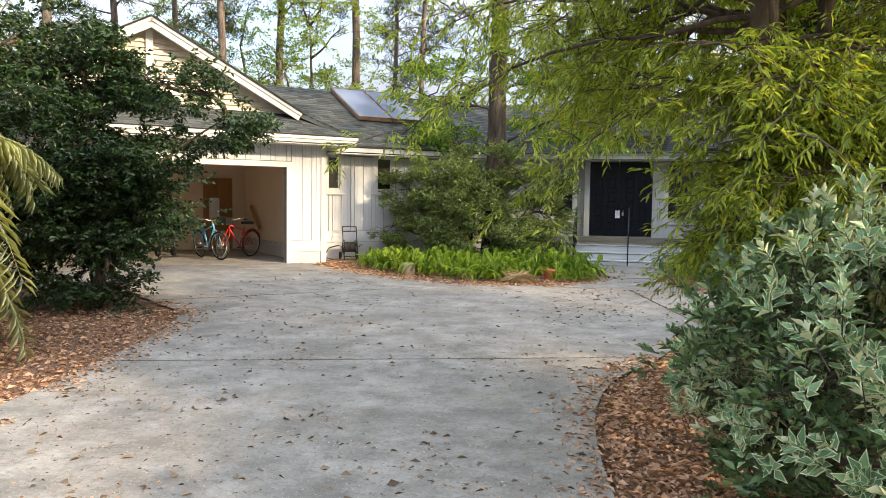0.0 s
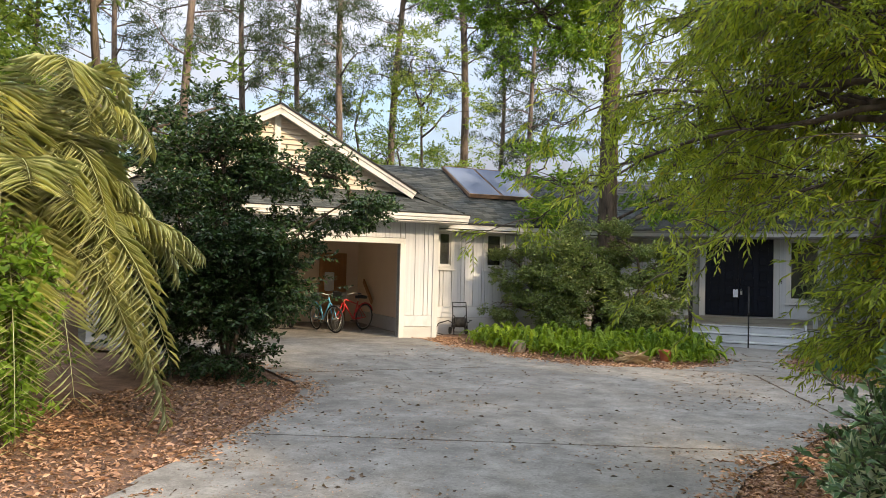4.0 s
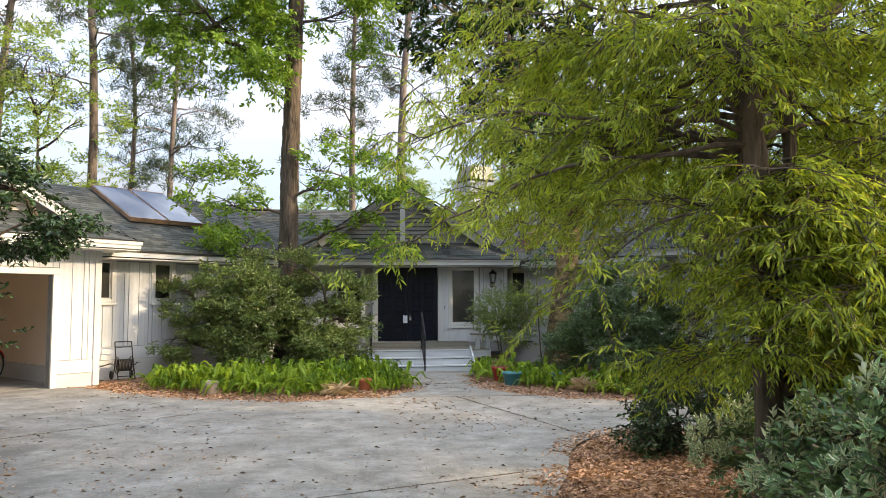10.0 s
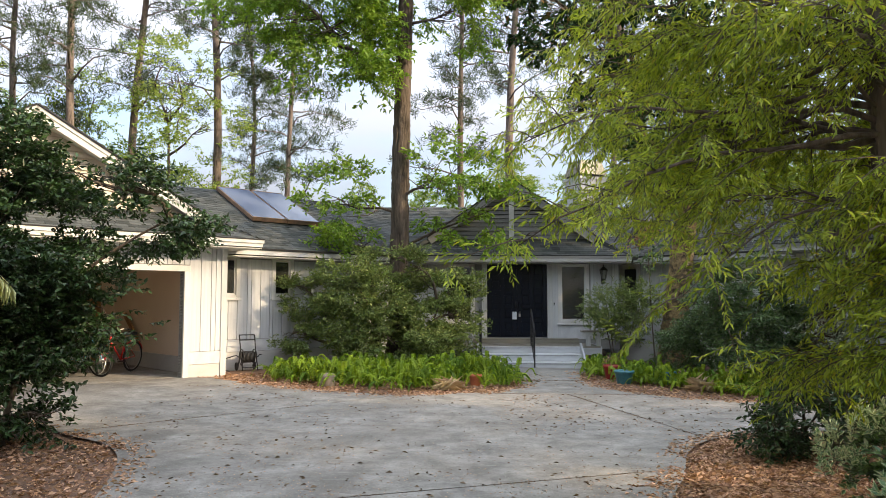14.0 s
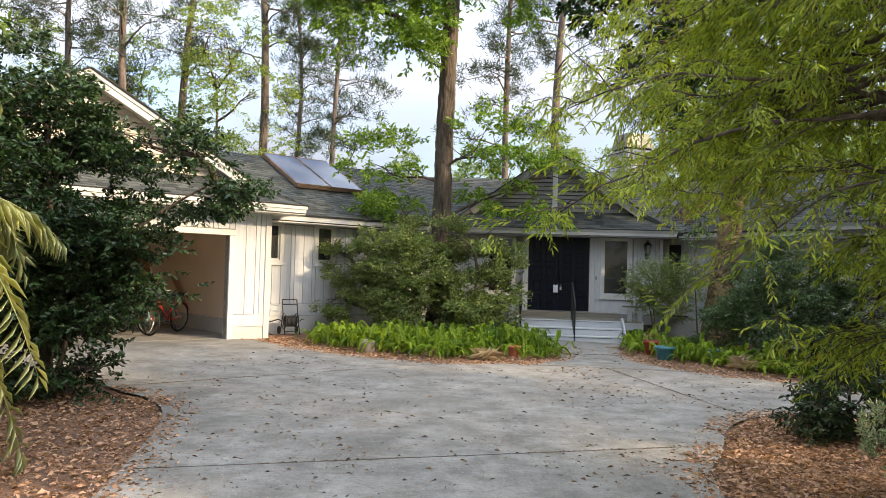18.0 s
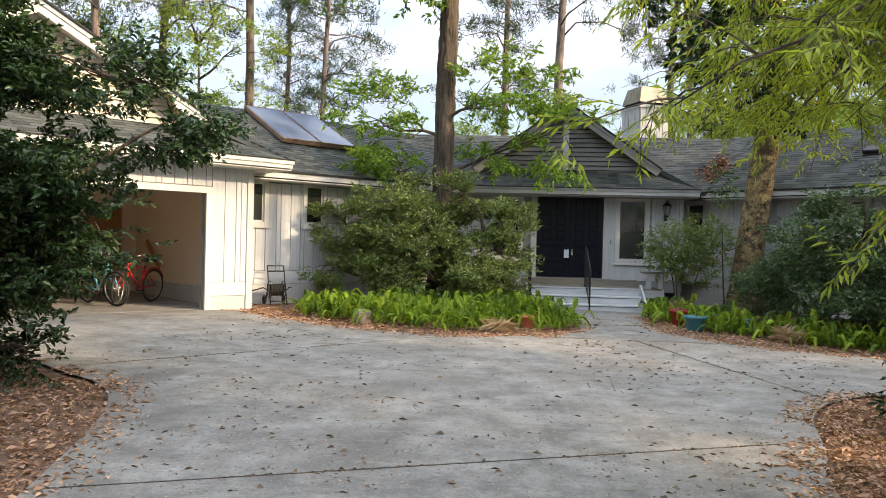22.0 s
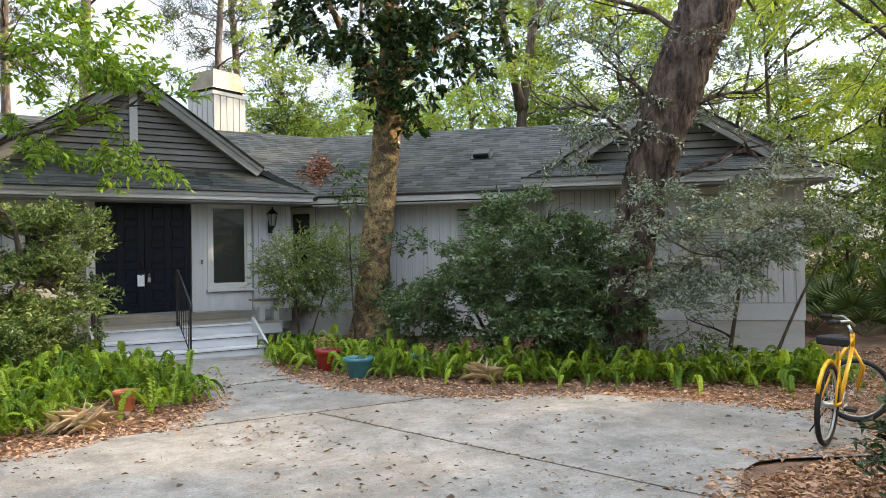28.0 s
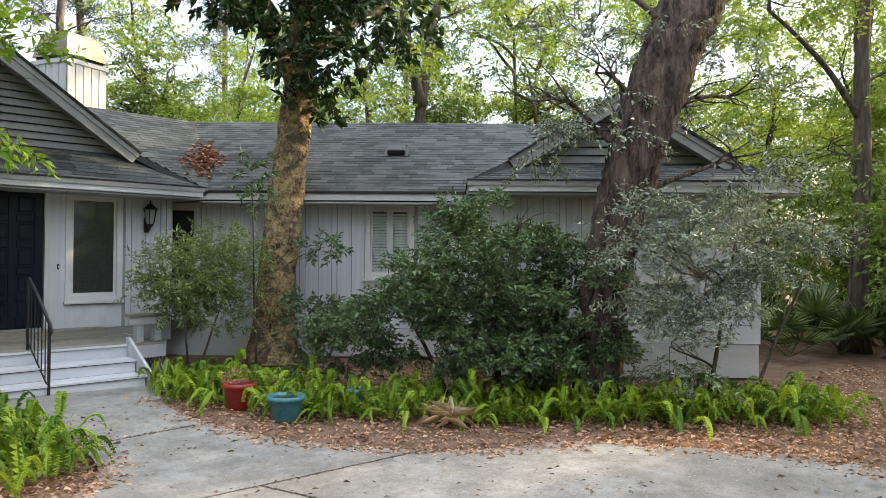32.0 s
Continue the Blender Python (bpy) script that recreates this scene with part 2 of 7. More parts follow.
DARK_METAL = surface("black_iron", (0.010, 0.010, 0.011), (0.03, 0.03, 0.032), 0.45, 8.0, 80.0, 0.2, metal=0.3, dist=0.001)
GLASS = glass_material("window_glass")
CLEAR = glass_material("clear_glass", (0.85, 0.9, 0.88))
CLEAR.node_tree.nodes["Principled BSDF"].inputs["Transmission Weight"].default_value = 1.0
# near-black: the dimness of the unlit rooms is put into this colour
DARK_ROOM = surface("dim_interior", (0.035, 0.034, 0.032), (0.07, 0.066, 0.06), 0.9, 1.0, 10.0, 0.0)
LEAF_OAK = leaf_material("oak_leaf", (0.09, 0.18, 0.022), (0.22, 0.35, 0.045), 0.5, 0.4)
LEAF_DROOP = leaf_material("drooping_leaf", (0.13, 0.198, 0.032), (0.38, 0.455, 0.062), 0.42, 0.52, (0.34, 0.27, 0.02))
LEAF_DARK = leaf_material("dark_holly_leaf", (0.012, 0.030, 0.012), (0.05, 0.10, 0.032), 0.32, 0.15)
LEAF_GREY = leaf_material("grey_green_leaf", (0.06, 0.11, 0.03), (0.26, 0.335, 0.105), 0.42, 0.25, (0.55, 0.57, 0.26))

# ---- building helpers ----
H = math.sqrt(0.5)
ML = pose(-5.5, 16.2, 0, 0, 0, 45)      # left wing: x along its front, y into the house
MR = pose(9.44, 13.47, 0, 0, 0, -45)    # right wing
MC = pose(0, 20.93, 0)                  # entrance front


def rise(x, y):
    """Height of the ground, which comes up a little towards the garage."""
    k = min(1.0, max(0.0, ((y - x) * H - 10.2) / 4.6))
    return 0.10 * k * k * (3 - 2 * k)


def box(bm, x0, x1, y0, y1, z0, z1):
    vs = [bm.verts.new((x, y, z)) for z in (z0, z1) for x, y in ((x0, y0), (x1, y0), (x1, y1), (x0, y1))]
    for q in ((3, 2, 1, 0), (4, 5, 6, 7), (0, 1, 5, 4), (1, 2, 6, 5), (2, 3, 7, 6), (3, 0, 4, 7)):
        bm.faces.new([vs[i] for i in q])


def prism(bm, pts, axis, a, b):
    """A polygon given in two coordinates, drawn out from a to b along the axis."""
    def at(p, k):
        return (k, p[0], p[1]) if axis == "x" else (p[0], k, p[1]) if axis == "y" else (p[0], p[1], k)
    lo, hi = [bm.verts.new(at(p, a)) for p in pts], [bm.verts.new(at(p, b)) for p in pts]
    n = len(pts)
    bm.faces.new(lo), bm.faces.new(hi[::-1])
    for i in range(n):
        bm.faces.new((lo[i], hi[i], hi[(i + 1) % n], lo[(i + 1) % n]))
    bmesh.ops.recalc_face_normals(bm, faces=bm.faces)


def tube(bm, pts, radii, sides=8, cap=True):
    """A tapered tube along points."""
    pts = [Vector(p) for p in pts]
    rings, up = [], None
    for i, p in enumerate(pts):
        d = (pts[min(i + 1, len(pts) - 1)] - pts[max(i - 1, 0)]).normalized()
        if up is None:
            up = d.orthogonal().normalized()
        up = (up - d * up.dot(d)).normalized()
        side = d.cross(up)
        r = radii[i] if isinstance(radii, (list, tuple)) else radii
        rings.append([bm.verts.new(p + (up * math.cos(a) + side * math.sin(a)) * r) for a in (2 * math.pi * k / sides for k in range(sides))])
    for a, b in zip(rings, rings[1:]):
        for k in range(sides):
            f = bm.faces.new((a[k], a[(k + 1) % sides], b[(k + 1) % sides], b[k]))
            f.smooth = True
    if cap:
        bm.faces.new(rings[0][::-1]), bm.faces.new(rings[-1])


def lathe(bm, profile, sides=20, at=(0, 0, 0)):
    rings = [[bm.verts.new((at[0] + r * math.cos(2 * math.pi * k / sides), at[1] + r * math.sin(2 * math.pi * k / sides), at[2] + z)) for k in range(sides)] for r, z in profile]
    for a, b in zip(rings, rings[1:]):
        for k in range(sides):
            f = bm.faces.new((a[k], a[(k + 1) % sides], b[(k + 1) % sides], b[k]))
            f.smooth = True


def thing(name, label, category, m=None, group="", kind=""):
    ob = new(name)
    ob.empty_display_size = 0.2
    if m is not None:
        ob.matrix_basis = m
    return tagged(ob, label, category, group, kind)


def finish(bm, name, bevel=0.0):
    if bevel:
        bmesh.ops.bevel(bm, geom=bm.edges[:], offset=bevel, segments=1, affect="EDGES")
    me = bpy.data.meshes.new(name)
    bm.to_mesh(me)
    bm.free()
    return me


def part(name, bm, material, parent=None, label="", m=None, bevel=0.0, kind=""):
    me = bm if isinstance(bm, bpy.types.Mesh) else finish(bm, name, bevel)
    if material and not me.materials:
        me.materials.append(material)
    ob = new(name, me)
    ob.parent = parent
    if m is not None:
        ob.matrix_basis = m
    return tagged(ob, label, kind=kind)


def boxes(*rows):
    bm = bmesh.new()
    for r in rows:
        box(bm, *r)
    return bm


def structure(name, bm, material, label, m=None, category="wall", bevel=0.0):
    ob = part(name, bm, material, None, label, m, bevel)
    return tagged(ob, category=category, kind="structure")


UNIT = {}


def unit_box(material, bevel=0.06):
    """A box of side 1 standing on its base, shared by all pieces of one material."""
    if material.name not in UNIT:
        me = finish(boxes((-0.5, 0.5, -0.5, 0.5, 0, 1)), "piece")
        me.materials.append(material)
        UNIT[material.name] = me
    return UNIT[material.name]


def piece(name, parent, material, x0, x1, y0, y1, z0, z1):
    ob = new(name, unit_box(material))
    ob.parent = parent
    ob.matrix_basis = Matrix.LocRotScale(((x0 + x1) / 2, (y0 + y1) / 2, z0), None, (x1 - x0, y1 - y0, z1 - z0))
    return ob


def boards(parent, s0, s1, z0, z1, holes=(), face=0.0, widths=(0.24, 0.24, 0.10), seed=1, material=None):
    """Vertical boards of uneven width, proud of the wall's sheathing, cut round openings."""
    rnd = random.Random(seed)
    s, k = s0, 0
    while s < s1 - 0.03:
        w = min(widths[k % len(widths)] * rnd.uniform(0.94, 1.06), s1 - s)
        a, b = s + 0.007, s + w - 0.007
        cuts = sorted((h[2], h[3]) for h in holes if h[0] < (a + b) / 2 < h[1])
        z = z0
        for lo, hi in cuts + [(z1, z1)]:
            if lo - z > 0.04:
                piece("board", parent, material or SIDING, a, b, face - 0.022 - rnd.uniform(0, 0.004), face - 0.001, z, lo)
            z = max(z, hi)
        s, k = s + w, k + 1


def wall_with_holes(name, m, s0, s1, z0, z1, holes, label, y0=0.0, y1=0.15, material=None):
    """A wall built up of blocks round its openings."""
    xs = sorted({s0, s1, *(v for h in holes for v in h[:2])})
    bm = bmesh.new()
    for a, b in zip(xs, xs[1:]):
        z = z0
        for lo, hi in sorted((h[2], h[3]) for h in holes if h[0] <= a and h[1] >= b) + [(z1, z1)]:
            if lo > z:
                box(bm, a, b, y0, y1, z, lo)
            z = max(z, hi)
    return structure(name, bm, material or RAKE_GREY, label, m)


def window(name, m, s0, s1, z0, z1, label, face=0.0, mullion=False, trim=None, glass=None):
    """A window with casing, sash, panes and sill, set in its opening."""
    w = thing(name, label, "window", m, kind="structure")
    t = trim or TRIM
    c = 0.09
    for x0, x1, a, b in ((s0 - c, s0, z0 - c, z1 + c), (s1, s1 + c, z0 - c, z1 + c), (s0, s1, z1, z1 + c), (s0, s1, z0 - c, z0)):
        part("window_frame", boxes((x0, x1, face - 0.045, face + 0.02, a, b)), t, w, bevel=0.004)
    part("window_sill", boxes((s0 - c - 0.02, s1 + c + 0.02, face - 0.08, face - 0.02, z0 - c - 0.04, z0 - c + 0.001)), t, w, bevel=0.004)
    spans = ((s0, (s0 + s1) / 2 - 0.02), ((s0 + s1) / 2 + 0.02, s1)) if mullion else ((s0, s1),)
    if mullion:
        part("mullion", boxes(((s0 + s1) / 2 - 0.02, (s0 + s1) / 2 + 0.02, face - 0.03, face + 0.03, z0, z1)), t, w)
    for a, b in spans:
        f = 0.035
        part("sash", boxes((a, a + f, face, face + 0.04, z0, z1), (b - f, b, face, face + 0.04, z0, z1), (a + f, b - f, face, face + 0.04, z0, z0 + f), (a + f, b - f, face, face + 0.04, z1 - f, z1)), t, w)
        pane = part("pane", boxes((a + f, b - f, face + 0.015, face + 0.021, z0 + f, z1 - f)), glass or GLASS, w, "dark reflecting glass pane")
        pane.visible_shadow = False
    return w


def shingle_plane(name, a, b, c, d, label, m=None, exposure=0.14, tab=0.24, seed=1, category="roof"):
    """A roof plane a-b along the eave, c-d along the top (c above b): a deck with courses of shingle tabs clipped to its outline."""
    a, b, c, d = (Vector(p) for p in (a, b, c, d))
    if m is not None:
        a, b, c, d = (m @ p for p in (a, b, c, d))
    u = (b - a).normalized()
    nrm = (b - a).cross(d - a).normalized() if (d - a).length > 0.01 else (b - a).cross(c - a).normalized()
    v = nrm.cross(u)
    flat = [((p - a).dot(u), (p - a).dot(v)) for p in (a, b, c, d)]
    bm = bmesh.new()
    uniq = []
    for p in (a, b, c, d):
        if all((p - q).length > 0.005 for q in uniq):
            uniq.append(p)
    top, low = [bm.verts.new(p) for p in uniq], [bm.verts.new(p - nrm * 0.10) for p in uniq]
    bm.faces.new(top), bm.faces.new(low[::-1])
    for i in range(len(top)):
        j = (i + 1) % len(top)
        bm.faces.new((top[i], low[i], low[j], top[j]))
    deck = structure(name, bm, SHINGLE, label, category=category)
    rnd = random.Random(seed)
    verts, faces = [], []

    def span(h):
        xs = []
        for i in range(4):
            (x0, y0), (x1, y1) = flat[i], flat[(i + 1) % 4]
            if abs(y1 - y0) > 1e-6 and min(y0, y1) - 1e-6 <= h <= max(y0, y1) + 1e-6:
                xs.append(x0 + (x1 - x0) * (h - y0) / (y1 - y0))
        return (min(xs), max(xs)) if len(xs) > 1 else None
    high = max(p[1] for p in flat)
    rows = int(high / exposure)
    for r in range(rows + 1):
        v0 = r * exposure - 0.02
        v1 = min(v0 + exposure + 0.03, high)
        sp = span(min(max((v0 + v1) / 2, 0.001), high - 0.001))
        if not sp or v1 - v0 < 0.03:
            continue
        x = sp[0] - rnd.uniform(0, tab)
        while x < sp[1]:
            w = tab * rnd.uniform(0.75, 1.2)
            p, q = max(x, sp[0]), min(x + w - 0.006, sp[1])
            if q - p > 0.03:
                t0, drop = 0.007 + rnd.uniform(0, 0.005), rnd.uniform(-0.012, 0.012)
                base = len(verts)
                for uu, vv, t in ((p, v0 + drop, t0), (q, v0 + drop, t0), (q, v1, 0.003), (p, v1, 0.003), (p, v0 + drop, 0.0), (q, v0 + drop, 0.0)):
                    verts.append(a + u * uu + v * vv + nrm * t)
                faces += [(base, base + 1, base + 2, base + 3), (base + 4, base + 5, base + 1, base), (base + 4, base, base + 3), (base + 1, base + 5, base + 2)]
            x += w
    me = bpy.data.meshes.new("shingles")
    me.from_pydata(verts, [], faces)
    me.materials.append(SHINGLE)
    tagged(part("shingles", me, None, deck), kind="stuff")
    return deck


def dutch_gable(tag, m, c, half, f, g, ze, zg, zr, depth, siding, trim, rake=0.32, seed=1, shadow_gaps=True):
    """A gable that stands back on a hipped skirt: c its middle, half to the eave's end, f the front eave, g the gable wall."""
    slope = (zr - ze) / half
    k = (zg - ze) / slope
    fold = max(f + 0.05, g)
    # side planes, from the skirt back into the main roof
    for sgn, nm in ((1, "a"), (-1, "b")):
        e = c + sgn * half
        base = [(e, f + 0.02, ze), (e, depth, ze), (c, depth, zr), (c, g - rake, zr)]
        low = [(e, f, ze), (e, depth, ze), (c + sgn * (half - k), depth, zg), (c + sgn * (half - k), g - rake, zg)]
        high = [(c + sgn * (half - k), g - rake, zg), (c + sgn * (half - k), depth, zg), (c, depth, zr), (c, g - rake, zr)]
        if sgn < 0:
            low, high = [low[1], low[0], low[3], low[2]], [high[1], high[0], high[3], high[2]]
        shingle_plane(f"roof_{tag}_skirt_{nm}", *low, "grey asphalt-shingled hipped roof edge", m, seed=seed + 3)
        shingle_plane(f"roof_{tag}_slope_{nm}", *high, "grey asphalt-shingled gable roof slope", m, seed=seed + 5)
    # front skirt
    shingle_plane(f"roof_{tag}_front", (c - half, f, ze), (c + half, f, ze), (c + half - k, g, zg), (c - half + k, g, zg), "grey asphalt-shingled skirt roof under the gable", m, seed=seed)
    # gable wall with lap boards
    wall = structure(f"wall_{tag}_gable", boxes((c - 0.01, c + 0.01, g + 0.02, g + 0.04, zg, zg + 0.1)), siding, "triangular gable of horizontal lap siding", m)
    n = max(4, int((zr - zg) / 0.115))
    bm = bmesh.new()
    prism(bm, [(c - half + k, zg), (c + half - k, zg), (c, zr)], "y", g + 0.045, g + 0.06)
    # black backing puts the shadow lines under the laps in as colour
    part("backing", bm, DARK_METAL if shadow_gaps else siding, wall)
    for i in range(n):
        z0, z1 = zg + (zr - zg) * i / n, zg + (zr - zg) * (i + (0.8 if shadow_gaps else 0.94)) / n
        w0, w1 = (half - k) * (1 - i / n) - 0.02, (half - k) * (1 - (i + 1) / n)
        bm = bmesh.new()
        vs = [bm.verts.new(p) for p in ((c - w0, g - 0.045, z0), (c + w0, g - 0.045, z0), (c + max(w1, 0.02), g, z1 + 0.01), (c - max(w1, 0.02), g, z1 + 0.01),
                                        (c - w0, g + 0.03, z0), (c + w0, g + 0.03, z0), (c + max(w1, 0.02), g + 0.03, z1 + 0.01), (c - max(w1, 0.02), g + 0.03, z1 + 0.01))]
        for q in ((0, 1, 2, 3), (7, 6, 5, 4), (0, 4, 5, 1), (1, 5, 6, 2), (2, 6, 7, 3), (3, 7, 4, 0)):
            bm.faces.new([vs[j] for j in q])
        part("lap_board", bm, siding, wall)
    part("king_post", boxes((c - 0.07, c + 0.07, g - 0.075, g - 0.047, zg, zr - 0.2)), GREY_TRIM if shadow_gaps else trim, wall, "painted vertical board")
    # rakes: fascia, its crown strip and soffit
    run = half - k
    for sgn in (1, -1):
        d = Vector((sgn * run, 0, zg - zr))
        L = d.length
        ang = math.degrees(math.atan2(zr - zg, run))
        mm = m @ Matrix.Translation((c, g - rake, zr)) @ Matrix.Rotation(radians(sgn * ang), 4, "Y")
        x0, x1 = (0, L) if sgn > 0 else (-L, 0)
        fas = thing(f"rake_{tag}", "painted sloping rake board of the gable", "trim", mm, kind="structure")
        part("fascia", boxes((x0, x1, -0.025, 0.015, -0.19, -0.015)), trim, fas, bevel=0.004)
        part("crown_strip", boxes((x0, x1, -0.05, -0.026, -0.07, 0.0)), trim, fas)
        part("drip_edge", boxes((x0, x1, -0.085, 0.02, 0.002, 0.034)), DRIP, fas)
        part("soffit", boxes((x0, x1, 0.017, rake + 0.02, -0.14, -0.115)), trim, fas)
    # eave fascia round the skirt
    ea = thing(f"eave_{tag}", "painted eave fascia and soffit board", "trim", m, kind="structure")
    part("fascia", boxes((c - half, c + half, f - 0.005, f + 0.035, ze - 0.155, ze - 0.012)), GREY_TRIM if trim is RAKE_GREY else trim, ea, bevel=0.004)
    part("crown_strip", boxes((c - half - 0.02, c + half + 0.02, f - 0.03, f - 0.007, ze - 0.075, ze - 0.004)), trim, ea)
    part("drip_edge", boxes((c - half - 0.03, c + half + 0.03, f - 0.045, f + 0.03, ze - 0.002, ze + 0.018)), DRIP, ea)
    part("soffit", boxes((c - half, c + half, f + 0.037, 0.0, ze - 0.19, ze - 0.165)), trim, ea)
    for sgn in (1, -1):
        x = c + sgn * half
        part("side_fascia", boxes((min(x, x - sgn * 0.04), max(x, x - sgn * 0.04), f + 0.037, depth, ze - 0.155, ze - 0.012)), trim, ea)
        xi = x - sgn * 0.58
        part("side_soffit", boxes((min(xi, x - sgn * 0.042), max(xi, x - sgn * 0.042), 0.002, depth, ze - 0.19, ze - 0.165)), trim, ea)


# ---- ground and drive ----
bm = bmesh.new()
N = 60
grid = {}
for i in range(N + 1):
    for j in range(N + 1):
        # cells grow towards the horizon
        q = [math.copysign(abs(k / (N / 2) - 1) ** 2.4 * 900, k - N / 2) for k in (i, j)]
        x, y = q[0], 12 + q[1]
        grid[i, j] = bm.verts.new((x, y, rise(x, y) - 0.03))
for i in range(N):
    for j in range(N):
        bm.faces.new((grid[i, j], grid[i + 1, j], grid[i + 1, j + 1], grid[i, j + 1]))
structure("ground", bm, MULCH, "brown mulch and leaf litter under the trees", category="ground")

OUTLINE = [(-2.8, -9), (2.3, -9), (2.05, 1.0), (1.45, 3.8), (1.2, 5.6), (1.3, 6.9), (1.65, 7.8), (2.0, 8.85), (2.5, 9.6), (3.4, 10.15), (4.3, 9.75), (4.9, 9.85), (5.5, 11.0), (5.3, 11.5),
           (4.7, 12.5), (4.2, 13.15), (3.35, 13.5), (2.7, 14.3), (2.2, 15.4), (2.15, 17.2), (2.5, 18.85), (0.0, 18.85), (0.75, 16.8), (0.7, 15.3), (0.3, 14.6), (-0.25, 14.1), (-1.5, 13.72),
           (-3.1, 14.1), (-4.2, 14.7), (-4.9, 15.05), (-5.7, 15.6), (-6.05, 15.63), (-15.9, 16.5), (-10.8, 10.9), (-8.6, 10.2), (-6.4, 10.3), (-5.2, 9.6), (-4.5, 9.0), (-3.95, 7.95), (-3.42, 6.1), (-3.1, 4.6), (-2.9, 3.0)]


def cut(poly, p, q):
    """The two halves of a polygon on either side of the line p-q, a seam's width apart."""
    n = Vector((q[1] - p[1], p[0] - q[0])).normalized()
    out = []
    for s in (1, -1):
        res = []
        for i, a in enumerate(poly):
            b = poly[(i + 1) % len(poly)]
            da, db = (s * (Vector(v) - Vector(p)).dot(n) - 0.012 for v in (a, b))
            if da >= 0:
                res.append(tuple(a))
            if da * db < 0:
                k = da / (da - db)
                res.append((a[0] + (b[0] - a[0]) * k, a[1] + (b[1] - a[1]) * k))
        out.append(res)
    return out


def smooth_outline(pts, n=4):
    res = []
    for i in range(len(pts)):
        p0, p1, p2, p3 = (Vector(pts[(i + k) % len(pts)]) for k in (-1, 0, 1, 2))
        for k in range(n):
            t = k / n
            res.append(tuple(0.5 * ((2 * p1) + (p2 - p0) * t + (2 * p0 - 5 * p1 + 4 * p2 - p3) * t * t + (3 * p1 - p0 - 3 * p2 + p3) * t ** 3)))
    return res


far, near = cut(OUTLINE[:2] + smooth_outline(OUTLINE)[8:], (-3.72, 6.1), (1.61, 8.0))
if max(p[1] for p in far) < 12:
    far, near = near, far
bend = [i for i, p in enumerate(far) if p[0] > -0.3 and p[1] > 13.98 - (p[0] + 0.11) * 0.0575]
first = min(bend)
walkway = [(3.07, 13.815), *(far[i] for i in bend), (-0.22, 14.005)]
court = far[:first] + [(3.07, 13.79), (-0.22, 13.98)] + far[max(bend) + 1:]
court_left, court_right = cut(court, (2.53, 9.5), (1.41, 13.86))
if min(p[0] for p in court_left) > min(p[0] for p in court_right):
    court_left, court_right = court_right, court_left
apron, middle = cut(court_left, (-5.2, 10.2), (-2.86, 12.4))
drive = thing("driveway", "pale weathered concrete driveway scattered with leaves", "driveway", kind="structure")
for poly in (near, *cut(walkway, (0.8, 16.03), (2.2, 16.15)), court_right, apron, middle):
    bm = bmesh.new()
    face = bm.faces.new([bm.verts.new((x, y, 0)) for x, y in poly])
    bmesh.ops.triangulate(bm, faces=[face])
    for k in range(-17, 20):
        for nrm in ((1, 0, 0), (0, 1, 0)):
            bmesh.ops.bisect_plane(bm, geom=bm.verts[:] + bm.edges[:] + bm.faces[:], plane_co=(k, k, 0), plane_no=nrm)
    for v in bm.verts:
        v.co.z = rise(v.co.x, v.co.y)
    bmesh.ops.recalc_face_normals(bm, faces=bm.faces)
    if sum(f.normal.z for f in bm.faces) < 0:
        bmesh.ops.reverse_faces(bm, faces=bm.faces)
    ext = bmesh.ops.extrude_face_region(bm, geom=bm.faces[:])
    for v in (g for g in ext["geom"] if isinstance(g, bmesh.types.BMVert)):
        v.co.z += 0.004
    part("slab", bm, CONCRETE, drive)

# ---- left wing and garage ----
GO = (-6.3, -0.92)      # garage opening
gw = wall_with_holes("wall_garage_front", ML, -7.4, 0.0, 0.0, 2.9, [(GO[0], GO[1], 0.0, 2.26)], "garage front wall of pale painted vertical boards")
boards(gw, GO[1] + 0.12, 0.0, 0.62, 2.78, face=0.0, seed=2)
boards(gw, -7.4, GO[0] - 0.12, 0.62, 2.78, seed=3)
boards(gw, GO[0] - 0.12, GO[1] + 0.12, 2.40, 2.78, seed=4)
for a, b in ((GO[1] + 0.12, 0.0), (-7.4, GO[0] - 0.12)):
    piece("skirt_board", gw, SIDING, a, b, -0.034, -0.001, 0.36, 0.61)
    piece("foundation", gw, BLOCK, a, b, -0.022, -0.001, 0.0, 0.352)
piece("corner_board", gw, GREY_TRIM, -0.10, 0.026, -0.05, -0.027, 0.1, 2.76)
fr = thing("garage_door_frame", "white painted garage door frame", "door frame", ML, kind="structure")
part("jamb", boxes((GO[1], GO[1] + 0.12, -0.06, 0.17, 0.09, 2.26)), TRIM, fr, bevel=0.004)
part("jamb", boxes((GO[0] - 0.12, GO[0], -0.06, 0.17, 0.09, 2.26)), TRIM, fr, bevel=0.004)
part("head", boxes((GO[0] - 0.12, GO[1] + 0.12, -0.06, 0.17, 2.262, 2.38)), TRIM, fr, bevel=0.004)
structure("wall_garage_right", boxes((-0.151, 0, 0.152, 0.998, 0, 2.9)), SIDING, "side wall of the garage", ML)
structure("wall_garage_inside_right", boxes((-0.45, -0.30, 0.153, 5.0, 0.45, 2.85)), TAN_WALL, "tan plastered inner wall of the garage", ML)
structure("wall_garage_inside_back", boxes((-7.25, -0.45, 5.0, 5.15, 0.1, 2.85)), TAN_WALL, "tan plastered back wall of the garage", ML)
